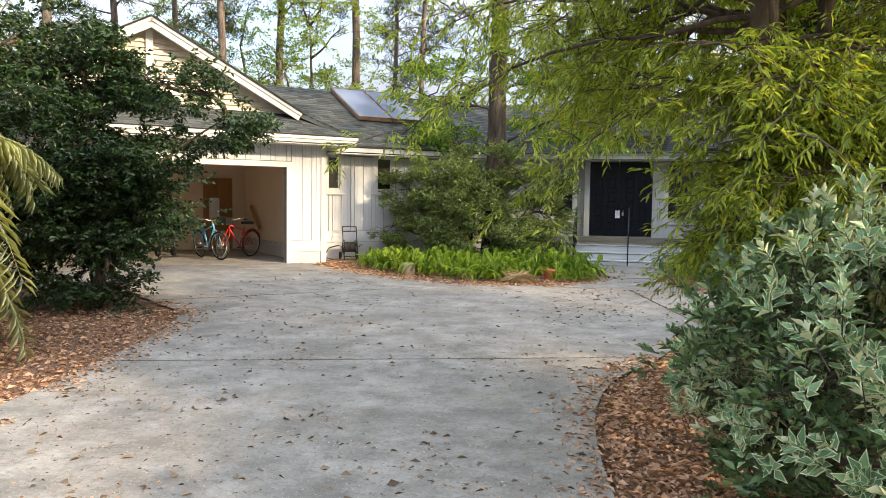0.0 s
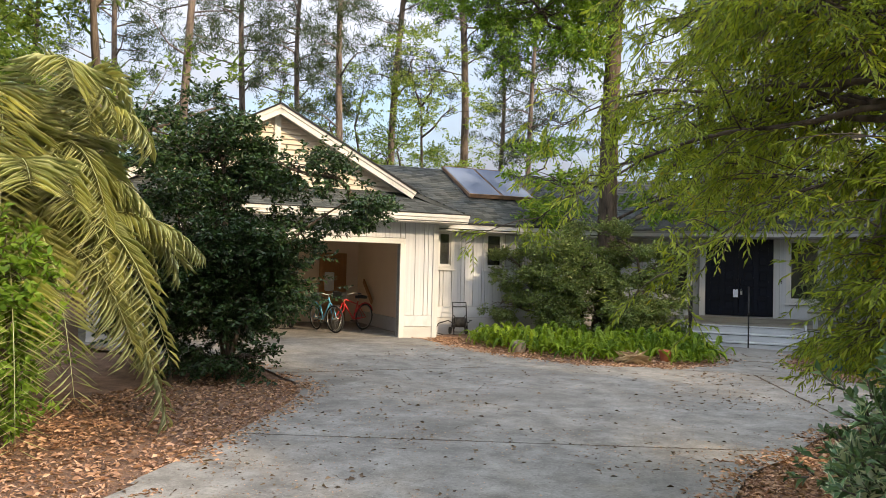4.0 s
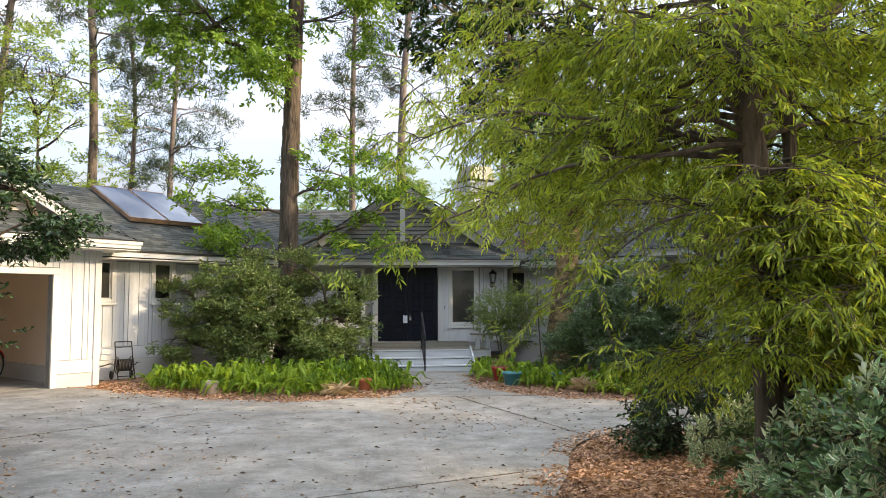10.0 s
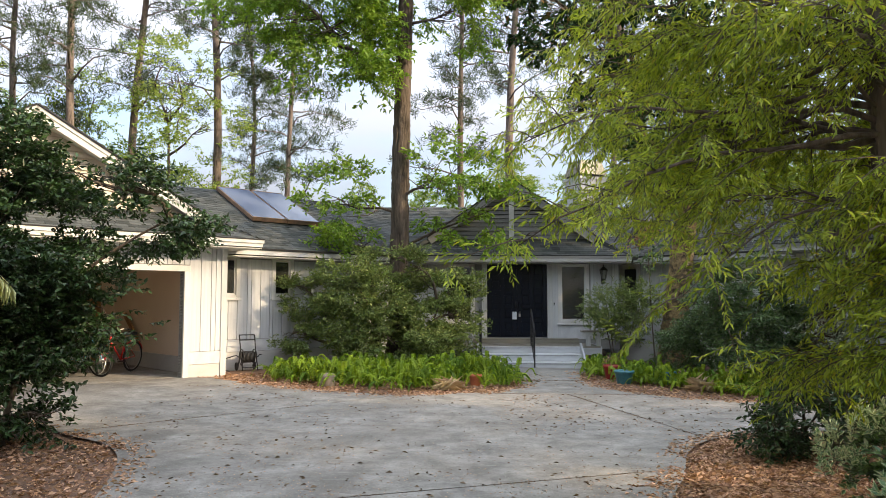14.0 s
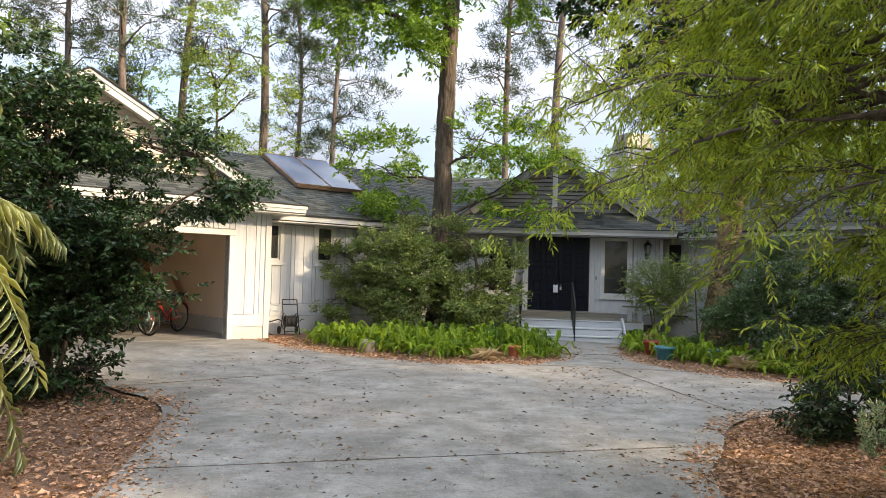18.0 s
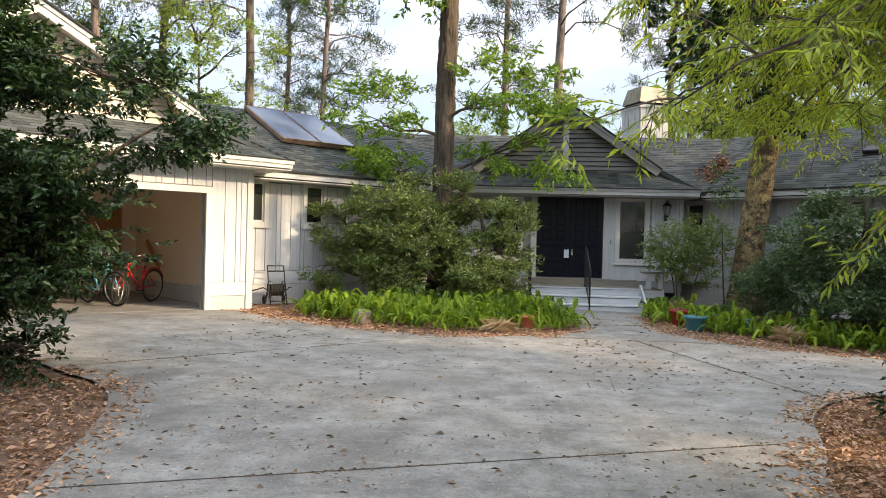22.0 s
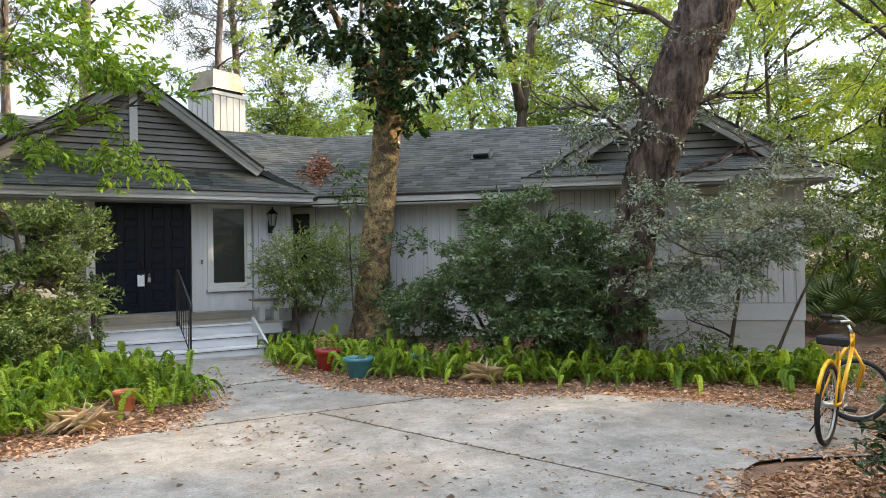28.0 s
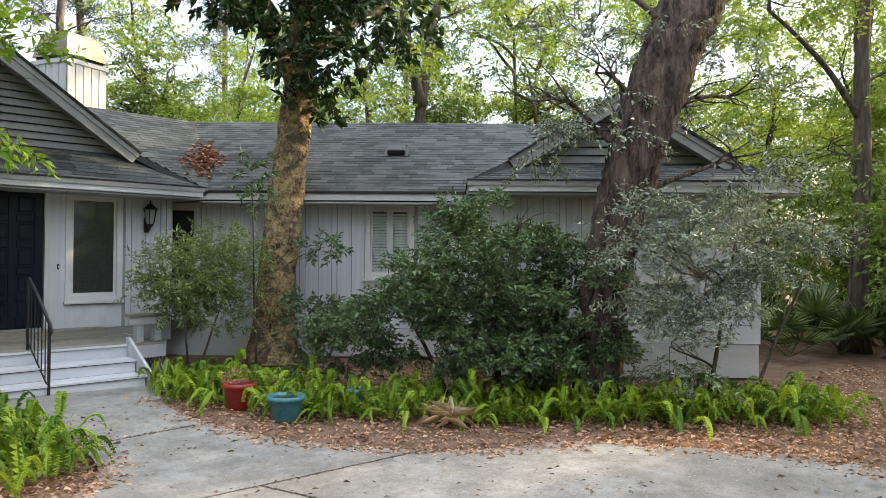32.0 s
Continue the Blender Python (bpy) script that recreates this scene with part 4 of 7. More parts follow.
for k in range(10):
    ln = rnd.uniform(0.8, 1.6)
    BOUGHS.append((1, 1.9 + 2.5 * k / 9, (k * 137.5 + 40) % 360, ln, ln * 0.35, ln * rnd.uniform(0.25, 0.45)))
for k in range(24):
    ln = rnd.uniform(0.7, 1.75)
    BOUGHS.append((2, 1.5 + 3.2 * k / 23, (k * 137.5 + 80) % 360, ln, ln * rnd.uniform(0.1, 0.6), ln * rnd.uniform(0.2, 0.5)))
for k in range(20):
    ln = rnd.uniform(0.4, 0.75)
    BOUGHS.append((k % 2, 1.35 + 1.0 * k / 19, rnd.uniform(215, 320), ln, ln * rnd.uniform(0.1, 0.5), ln * rnd.uniform(0.2, 0.45)))
weeping_tree("drooping_tree", "slender tree with long drooping yellow-green leaves",
             [([(2.2, 5.15, 0), (2.22, 5.1, 1.5), (2.12, 5.1, 3.2), (2.08, 5.15, 5.0), (1.95, 5.2, 6.8)], 0.092, 0.05),
              ([(2.35, 5.2, 0), (2.42, 5.25, 1.4), (2.55, 5.3, 3.0), (2.6, 5.4, 4.5)], 0.055, 0.025),
              ([(2.5, 4.8, 0), (2.62, 4.72, 1.3), (2.95, 4.45, 2.6), (3.35, 4.1, 3.8), (3.6, 3.9, 4.8)], 0.055, 0.025),
              ([(2.3, 5.3, 0), (2.30, 5.45, 1.5), (2.34, 5.6, 3.0), (2.28, 5.7, 4.2)], 0.04, 0.02)],
             BOUGHS, BARK, LEAF_DROOP, 11, rough=0.016)
plant("oak_tree", "tall oak with a straight trunk in the fern bed", "tree",
      [([(-2.0, 18.9, 0), (-2.0, 18.9, 2.5), (-1.98, 18.9, 5.0), (-1.9, 18.9, 8.0), (-1.75, 18.9, 12.0), (-1.7, 18.9, 16)], 0.25, 0.12),
       ([(-1.92, 18.9, 7.1), (-2.4, 18.8, 7.7), (-3.6, 18.7, 8.1)], 0.09, 0.04)],
      [((-3.7, 18.6, 8.5), (1.8, 1.7, 1.3), 1.1), ((-2.0, 18.4, 10.2), (2.8, 2.2, 1.8), 1.0), ((-4.9, 18.9, 9.6), (1.6, 1.6, 1.4), 1.0), ((-0.6, 18.8, 9.0), (1.2, 1.3, 1.0), 0.9), ((-2.9, 18.2, 7.4), (0.9, 0.9, 0.5), 0.8), ((-3.2, 19.4, 13.5), (3, 3, 2), 0.5),
       ((-3.5, 18.9, 4.2), (1.1, 1.0, 0.95), 0.8), ((-0.7, 18.6, 4.6), (1.15, 1.0, 1.3), 0.8), ((0.5, 18.9, 4.0), (0.8, 0.8, 0.7), 0.6), ((-2.9, 18.3, 3.1), (0.9, 0.8, 0.6), 0.6)],
      dict(twigs=8500, per=8, twig=0.3, leaf=0.14, ratio=0.44, droop=0.15, gaps=-0.1, lump=1.4, spray=0.5, each=24), BARK, LEAF_OAK, 12, sub=14, rough=0.022)
plant("holly_tree", "dense dark-leaved evergreen tree beside the drive", "tree",
      [([(-6.05, 9.3, 0), (-6.05, 9.3, 1.5), (-6.10, 9.2, 3.2)], 0.07, 0.03), ([(-5.85, 9.1, 0), (-5.65, 9.2, 1.2), (-5.15, 9.5, 2.1), (-4.15, 9.7, 2.7)], 0.04, 0.012)],
      [((-6.35, 9.2, 2.3), (1.15, 1.3, 1.55), 1.3), ((-6.3, 9.2, 1.0), (1.0, 1.2, 0.85), 1.3), ((-6.3, 9.15, 3.5), (0.75, 0.8, 0.7), 1.0), ((-5.45, 9.3, 1.75), (0.6, 0.5, 0.75), 0.9), ((-6.2, 9.2, 1.75), (1.05, 1.1, 0.6), 1.0), ((-4.5, 9.6, 2.6), (1.0, 0.5, 0.2), 1.0), ((-5.05, 9.4, 3.2), (0.75, 0.5, 0.2), 0.9), ((-5.2, 9.5, 1.5), (0.5, 0.4, 0.2), 0.7), ((-5.35, 9.5, 2.1), (0.55, 0.45, 0.2), 0.8), ((-7.35, 9.6, 2.2), (0.9, 1.0, 1.5), 0.8), ((-5.45, 9.2, 0.9), (0.45, 0.4, 0.25), 0.7), ((-5.30, 9.0, 0.35), (0.45, 0.4, 0.2), 0.7)],
      dict(twigs=12500, per=9, twig=0.22, leaf=0.085, ratio=0.5, droop=0.05, gaps=-0.14, lump=0.9, spray=0.3, each=28, dome=0.2), BARK, LEAF_DARK, 13, twig_r=0.004)
plant("azalea_bush", "broad azalea bush with pale new leaves round the oak", "bush",
      [([(-2.3, 18.0, 0), (-2.4, 17.9, 0.8), (-2.7, 17.8, 1.6)], 0.04, 0.02), ([(-1.6, 18.0, 0), (-1.3, 17.9, 0.8), (-1.0, 17.9, 1.5)], 0.04, 0.02), ([(-3.2, 18.2, 0), (-3.5, 18.2, 0.9), (-3.8, 18.2, 1.5)], 0.04, 0.02)],
      [((-2.5, 17.9, 1.75), (1.35, 0.9, 1.0), 1.0), ((-3.7, 18.3, 1.5), (0.95, 0.8, 0.8), 1.0), ((-1.2, 18.1, 1.5), (1.1, 0.8, 1.0), 1.0), ((-2.2, 17.5, 0.9), (1.7, 0.7, 0.7), 1.0), ((-0.5, 18.3, 1.3), (0.62, 0.6, 0.95), 0.9), ((-3.2, 17.9, 2.35), (0.55, 0.5, 0.35), 0.7), ((-4.35, 18.2, 2.0), (0.4, 0.4, 0.35), 0.7), ((-1.6, 17.9, 2.5), (0.5, 0.4, 0.3), 0.6), ((-0.5, 18.2, 2.1), (0.4, 0.4, 0.3), 0.6), ((-4.4, 17.9, 0.9), (0.5, 0.4, 0.3), 0.6)],
      dict(twigs=13500, per=8, twig=0.17, leaf=0.075, ratio=0.42, droop=-0.1, gaps=-0.12, lump=0.5, spray=0.2, each=30, dome=0.3), BARK, LEAF_GREY, 14, twig_r=0.0035)
LEAF_MAGNOLIA = leaf_material("magnolia_leaf", (0.012, 0.035, 0.010), (0.05, 0.10, 0.03), 0.22, 0.12, (0.16, 0.09, 0.03))
LEAF_SILVER = leaf_material("silver_green_leaf", (0.08, 0.115, 0.085), (0.34, 0.40, 0.31), 0.32, 0.15, (0.52, 0.56, 0.46))
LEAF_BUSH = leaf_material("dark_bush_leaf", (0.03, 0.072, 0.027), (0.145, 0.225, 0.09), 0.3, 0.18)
LEAF_FERN = leaf_material("fern_leaf", (0.08, 0.165, 0.018), (0.35, 0.48, 0.05), 0.5, 0.38, whole=True)
LEAF_PALM = leaf_material("palm_leaflet", (0.32, 0.36, 0.18), (0.64, 0.66, 0.42), 0.4, 0.3)
LEAF_WOOD = leaf_material("woodland_leaf", (0.12, 0.19, 0.04), (0.28, 0.37, 0.085), 0.5, 0.45, (0.34, 0.33, 0.06))
LEAF_WOOD_DARK = leaf_material("deep_woodland_leaf", (0.05, 0.095, 0.02), (0.16, 0.235, 0.045), 0.5, 0.4)
NEEDLE = leaf_material("pine_needle", (0.022, 0.045, 0.016), (0.07, 0.10, 0.035), 0.5, 0.2)
PINE_BARK = surface("pine_bark", (0.06, 0.049, 0.043), (0.21, 0.168, 0.142), 0.95, 4.0, 14.0, 1.0, stretch=(1, 1, 0.3), dist=0.03, span=(0.38, 0.64))
MAGNOLIA_BARK = surface("mottled_bark", (0.035, 0.026, 0.016), (0.36, 0.26, 0.12), 0.95, 7.0, 26.0, 1.0, dist=0.03, span=(0.40, 0.62), stain=((0.075, 0.055, 0.035), 5.0, 0.5), pale=((0.42, 0.36, 0.24), 7.0, 0.62))
GREY_BARK = surface("grey_oak_bark", (0.016, 0.011, 0.009), (0.135, 0.10, 0.08), 0.95, 7.0, 20.0, 1.0, stretch=(1, 1, 0.22), dist=0.07, span=(0.40, 0.64))
DEAD_LEAF = leaf_material("dead_leaf", (0.19, 0.095, 0.055), (0.62, 0.40, 0.27), 0.7, 0.15)
DARK_LITTER = leaf_material("damp_leaf", (0.07, 0.045, 0.028), (0.27, 0.19, 0.12), 0.7, 0.1)

LEAF_MARGIN = leaf_material("cream_leaf_margin", (0.56, 0.61, 0.44), (0.78, 0.82, 0.62), 0.45, 0.2)
LEAF_CENTRE = leaf_material("grey_green_leaf_centre", (0.08, 0.16, 0.085), (0.22, 0.36, 0.18), 0.38, 0.2)


def rosettes(blobs, n, per, leaf, ratio, seed, low=-0.35):
    """Shoots over the upper skin of ellipsoids, each ending in a whorl of broad leaves: outer leaves and the green centres that lie on them."""
    r = np.random.default_rng(seed)
    wts = np.array([b[2] * np.prod(b[1]) ** 0.67 for b in blobs])
    P, O = [], []
    for (c, rad, _), k in zip(blobs, (n * wts / wts.sum()).astype(int)):
        d = unit(r.normal(size=(k * 3, 3)))
        d = d[d[:, 2] > low][:k]
        P.append(np.array(c) + d * np.array(rad) * (0.62 + 0.48 * r.uniform(size=(len(d), 1)) ** 0.6))
        O.append(unit(d / np.array(rad)))
    P, O = np.concatenate(P), np.concatenate(O)
    keep = (lumps(P, 0.55, seed + 1) + 0.6 * lumps(P, 0.22, seed + 2) > -0.15) & (P[:, 2] > 0.05)
    P, O = P[keep], O[keep]
    W = unit(O * 0.7 + np.array([0, 0, 0.75]) + r.normal(size=P.shape) * 0.3)
    m = len(P)
    a = unit(np.cross(W, np.array([0.3, 0.5, 0.2])))
    b = np.cross(W, a)
    j = np.tile(np.arange(per), m)
    turn_ = j * 2.399 + np.repeat(r.uniform(0, 6.28, m), per)
    f = (j / (per - 1.0))[:, None]
    rad = np.repeat(a, per, 0) * np.cos(turn_)[:, None] + np.repeat(b, per, 0) * np.sin(turn_)[:, None]
    Wr = np.repeat(W, per, 0)
    base = np.repeat(P, per, 0) + Wr * (f - 1) * 0.085
    d = unit(rad * (1.0 - 0.55 * f) + Wr * (0.35 + 0.75 * f) + r.normal(size=rad.shape) * 0.14)
    nm = unit(Wr - rad * 0.4 + r.normal(size=rad.shape) * 0.2)
    L = leaf * r.uniform(0.65, 1.2, len(base)) * (1.08 - 0.3 * f[:, 0])
    outer = leaf_arrays(base, d, nm, L, L * ratio, 0.2, 0.12)
    side = unit(np.cross(d, nm))
    up = np.cross(side, d)
    inner = leaf_arrays(base + d * L[:, None] * 0.12 + up * 0.0022, d, nm, L * 0.80, L * ratio * 0.78, 0.2, 0.10)
    return outer, inner, P, W


VARIEGATED = [((2.45, 3.4, 0.90), (0.66, 0.9, 0.82), 1.0), ((2.15, 4.3, 0.6), (0.48, 0.6, 0.55), 0.9), ((2.75, 2.5, 0.98), (0.6, 0.7, 0.86), 0.9), ((3.1, 3.5, 1.1), (0.75, 1.0, 0.8), 0.8), ((2.05, 3.65, 0.85), (0.42, 0.5, 0.5), 0.8), ((3.35, 2.8, 1.2), (0.6, 0.7, 0.65), 0.6), ((2.95, 6.5, 0.42), (0.6, 0.55, 0.42), 0.8)]
# plain dark inner leaves, added to close the shrub's depth
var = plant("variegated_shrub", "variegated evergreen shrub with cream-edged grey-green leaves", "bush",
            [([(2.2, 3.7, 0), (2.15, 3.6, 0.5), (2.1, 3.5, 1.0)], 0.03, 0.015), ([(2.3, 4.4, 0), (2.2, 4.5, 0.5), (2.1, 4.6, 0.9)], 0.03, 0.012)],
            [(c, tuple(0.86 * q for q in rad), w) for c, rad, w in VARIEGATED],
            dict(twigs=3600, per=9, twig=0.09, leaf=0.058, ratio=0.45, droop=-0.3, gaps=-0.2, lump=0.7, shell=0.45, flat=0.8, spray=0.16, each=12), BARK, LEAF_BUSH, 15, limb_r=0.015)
outer, inner, P, W = rosettes(VARIEGATED, 2700, 10, 0.070, 0.46, 151)
at = np.array((2.2, 3.7, 0))
part("margin_foliage", fast_mesh("margin_foliage", outer[0] - at, outer[1], LEAF_MARGIN), None, var, "cream leaf margins", kind="stuff")
part("centre_foliage", fast_mesh("centre_foliage", inner[0] - at, inner[1], LEAF_CENTRE), None, var, "grey-green leaf centres", kind="stuff")
part("shoot_work", fast_mesh("shoot_work", *sticks(P - W * 0.16 - at, P - at, 0.003), BARK), None, var, kind="stuff")
plant("evergreen_shrub", "low dark evergreen shrub at the edge of the mulch", "bush",
      [([(3.25, 8.7, 0), (3.2, 8.7, 0.4), (3.15, 8.65, 0.8)], 0.025, 0.01)],
      [((3.2, 8.6, 0.42), (0.58, 0.5, 0.36), 1.0), ((2.8, 8.5, 0.28), (0.38, 0.4, 0.24), 0.8), ((3.75, 8.75, 0.52), (0.5, 0.45, 0.4), 0.8)],
      dict(twigs=1500, per=8, twig=0.14, leaf=0.062, ratio=0.45, droop=0.0, gaps=-0.2, lump=0.5), BARK, LEAF_DARK, 16, limb_r=0.012)
plant("magnolia_tree", "magnolia with a mottled trunk and large glossy leaves", "tree",
      [([(4.85, 19.4, 0), (4.95, 19.45, 1.2), (5.15, 19.5, 2.6), (5.35, 19.5, 4.2), (5.5, 19.5, 6.5)], 0.34, 0.20),
       ([(5.35, 19.5, 4.4), (4.9, 19.3, 5.2), (4.2, 19.1, 5.8)], 0.13, 0.05), ([(5.4, 19.5, 5.0), (6.1, 19.2, 5.7), (6.9, 19.0, 6.2)], 0.12, 0.05)],
      [((4.3, 19.0, 6.0), (1.5, 1.3, 0.9), 1.0), ((6.4, 18.9, 6.1), (1.5, 1.3, 0.9), 1.0), ((5.4, 19.2, 7.8), (2.2, 2.0, 1.3), 0.9), ((5.3, 18.9, 5.0), (0.9, 0.8, 0.5), 1.0), ((5.4, 19.1, 4.2), (0.5, 0.5, 0.35), 0.7), ((3.2, 19.0, 7.0), (1.0, 1.0, 0.8), 0.6), ((1.9, 19.0, 8.5), (1.2, 1.1, 0.9), 1.0), ((3.0, 19.1, 9.4), (1.3, 1.2, 1.1), 1.0), ((1.3, 18.9, 9.8), (0.9, 0.9, 0.8), 0.8), ((4.6, 19.2, 9.6), (1.6, 1.4, 1.2), 0.9)],
      dict(twigs=2100, per=10, twig=0.2, leaf=0.18, ratio=0.5, droop=0.25, gaps=-0.2, lump=1.0, flat=0.7), MAGNOLIA_BARK, LEAF_MAGNOLIA, 17, limb_r=0.07, twig_r=0.012, rough=0.02)
plant("magnolia_shoot", "young evergreen shoots beside the mottled trunk", "bush",
      [([(4.3, 18.9, 0), (4.2, 18.85, 1.2), (4.15, 18.8, 2.5)], 0.02, 0.01)], [((4.15, 18.8, 2.9), (0.28, 0.28, 0.5), 1.0), ((5.4, 18.7, 1.9), (0.5, 0.3, 0.2), 1.0), ((5.3, 19.0, 0.7), (0.8, 0.5, 0.5), 1.2)],
      dict(twigs=170, per=8, twig=0.15, leaf=0.11, ratio=0.4, droop=0.1, gaps=-0.6), BARK, LEAF_BUSH, 18, limb_r=0.012, sub=5)
plant("leaning_oak", "old oak with a thick leaning rough-barked trunk", "tree",
      [([(6.0, 13.95, 0), (6.05, 13.9, 1.4), (6.25, 13.75, 2.6), (6.55, 13.5, 3.8), (6.95, 13.2, 5.0), (7.15, 13.1, 5.6)], 0.225, 0.39), ([(7.0, 13.15, 5.2), (7.3, 13.0, 6.2), (7.4, 12.9, 8.5)], 0.3, 0.15), ([(7.1, 13.1, 5.3), (8.0, 12.8, 6.8), (9.2, 12.4, 8.0)], 0.24, 0.06)],
      [((6.0, 14.0, 4.0), (0.9, 0.7, 1.0), 1.3), ((5.3, 14.4, 3.6), (0.6, 0.6, 0.7), 0.9), ((7.5, 13.0, 9.5), (3.0, 3.0, 1.6), 0.8), ((5.3, 14.3, 5.3), (0.7, 0.7, 0.9), 0.5), ((7.9, 13.2, 3.9), (0.9, 0.8, 0.6), 0.6), ((7.3, 12.9, 3.0), (0.9, 0.7, 0.45), 0.8)],
      dict(twigs=3400, per=8, twig=0.24, leaf=0.075, ratio=0.38, droop=0.1, gaps=-0.05, lump=1.1, spray=0.35, each=20), GREY_BARK, LEAF_SILVER, 19, limb_r=0.05, rough=0.055)
plant("camellia_bush", "large dark evergreen bush near the house wall", "bush",
      [([(5.4, 15.0, 0), (5.4, 15.0, 0.7), (5.3, 15.1, 1.4)], 0.04, 0.02), ([(5.0, 15.5, 0), (4.8, 15.7, 0.7), (4.6, 16.0, 1.2)], 0.03, 0.015), ([(5.6, 14.5, 0), (5.7, 14.3, 0.8), (5.8, 14.2, 1.3)], 0.03, 0.015)],
      [((5.3, 15.2, 1.6), (1.0, 0.9, 0.95), 1.1), ((5.75, 14.2, 1.15), (0.95, 0.7, 0.8), 1.0), ((4.75, 15.9, 0.95), (0.75, 0.7, 0.65), 0.9), ((5.4, 14.6, 0.75), (1.1, 0.8, 0.6), 1.0), ((4.4, 16.6, 0.7), (0.6, 0.6, 0.55), 0.7), ((4.55, 15.3, 1.5), (0.6, 0.5, 0.3), 0.7), ((5.0, 14.3, 2.2), (0.6, 0.5, 0.3), 0.7)],
      dict(twigs=9000, per=8, twig=0.18, leaf=0.072, ratio=0.42, droop=0.1, gaps=-0.08, lump=0.6, spray=0.22, each=34, dome=0.25), BARK, LEAF_BUSH, 20, limb_r=0.025, twig_r=0.0035)
plant("silver_shrub", "wispy grey-green shrub by the house corner", "bush",
      [([(6.9, 13.0, 0), (7.0, 12.9, 0.9), (7.2, 12.8, 2.0)], 0.03, 0.012), ([(7.4, 12.7, 0), (7.7, 12.5, 0.9), (8.1, 12.2, 1.8)], 0.025, 0.01)],
      [((5.8, 13.3, 2.0), (0.45, 0.4, 0.7), 0.7), ((6.6, 12.9, 1.6), (0.85, 0.55, 0.8), 1.0), ((7.3, 12.5, 1.95), (0.8, 0.5, 0.5), 0.7), ((6.2, 13.1, 0.8), (0.6, 0.5, 0.5), 0.6), ((8.1, 12.2, 2.3), (0.6, 0.4, 0.35), 0.5)],
      dict(twigs=3400, per=8, twig=0.20, leaf=0.07, ratio=0.34, droop=0.1, gaps=0.03, lump=0.6, shell=0.2, spray=0.26, each=18), BARK, LEAF_SILVER, 21, limb_r=0.018, twig_r=0.0035)
plant("nandina_shrub", "airy light-green shrub beside the porch", "bush",
      [([(3.4, 19.3, 0), (3.3, 19.2, 0.8), (3.15, 19.1, 1.6)], 0.018, 0.008), ([(3.5, 19.2, 0), (3.7, 19.1, 0.8), (3.95, 19.0, 1.5)], 0.018, 0.008), ([(3.3, 19.1, 0), (3.2, 18.9, 0.8), (2.95, 18.8, 1.4)], 0.015, 0.008)],
      [((3.3, 19.1, 1.45), (0.8, 0.6, 0.7), 1.0), ((3.95, 19.0, 1.6), (0.6, 0.5, 0.6), 0.8), ((3.05, 18.9, 1.25), (0.45, 0.45, 0.4), 0.7), ((3.75, 19.0, 0.9), (0.5, 0.5, 0.4), 0.35)],
      dict(twigs=2300, per=8, twig=0.17, leaf=0.065, ratio=0.34, droop=0.05, gaps=-0.1, lump=0.5, shell=0.15), BARK, LEAF_GREY, 22, limb_r=0.012, twig_r=0.0035)


def frond(base, out, length, rise_to, sag, leaflet, n, r, width=0.03, spread=0.75, hang=-0.35):
    """A feather frond: a midrib that arches and pairs of drooping leaflets."""
    out = np.array([math.cos(out), math.sin(out), 0.0])
    t = np.linspace(0, 1, n)
    rib = np.array(base) + out * (length * t * (1 - 0.12 * t ** 2))[:, None] + np.array([0, 0, 1.0]) * (rise_to * np.sin(t * 1.9) - sag * t ** 2.2)[:, None]
    tan = unit(np.gradient(rib, axis=0))
    side = unit(np.cross(tan, np.array([0, 0, 1.0])))
    B, D, N, L = [], [], [], []
    for s in (1, -1):
        k = slice(max(1, n // 10), n)
        size = leaflet * (0.55 + 0.6 * np.sin(np.pi * t[k] ** 0.8))
        B.append(rib[k])
        D.append(unit(side[k] * s * spread + tan[k] * 0.65 + np.array([0, 0, hang]) + r.normal(size=(n - k.start, 3)) * 0.14))
        N.append(np.cross(side[k], tan[k]) + side[k] * s * -0.3)
        L.append(size)
    B, D, N, L = (np.concatenate(q) for q in (B, D, N, L))
    return rib, leaf_arrays(B, D, N, L, np.full(len(L), width), 0.2, 0.25)


def merge(parts):
    V, T, o = [], [], 0
    for v, t in parts:
        V.append(v), T.append(t + o)
        o += len(v)
    return np.concatenate(V), np.concatenate(T)


# pindo palm with arching grey-green fronds
r = np.random.default_rng(31)
PB = (-5.9, 5.4, 0.0)
palm = thing("palm_tree", "pindo palm with long arching grey-green fronds", "palm", pose(*PB))
bm = bmesh.new()
tube(bm, [(0, 0, -0.05), (0, 0, 0.5), (0.03, 0, 1.2), (0, 0, 1.95)], [0.26, 0.24, 0.22, 0.2], 12)
for v in bm.verts:
    v.co += Vector(noise.noise_vector(v.co * 7)) * 0.04
part("trunk", bm, BARK, palm)
for i in range(78):
    tall = (i / 77) ** 1.1
    rib, leafs = frond((0, 0, 1.95), i * 2.399 + r.uniform(-0.1, 0.1), (2.45 - 0.9 * tall) * r.uniform(0.8, 1.1), 0.25 + 2.1 * tall * r.uniform(0.6, 1.1), r.uniform(0.4, 2.3), 0.52, 66, r, 0.007, r.uniform(0.9, 1.3), r.uniform(-0.6, 0.1))
    bm = bmesh.new()
    tube(bm, [tuple(p) for p in rib[::5]], [0.011 * (1 - 0.8 * k / 13) for k in range(len(rib[::5]))], 4)
    fr_ = part("frond", fast_mesh("frond", *leafs, LEAF_PALM), None, palm)
    part("midrib", bm, LEAF_PALM, fr_)

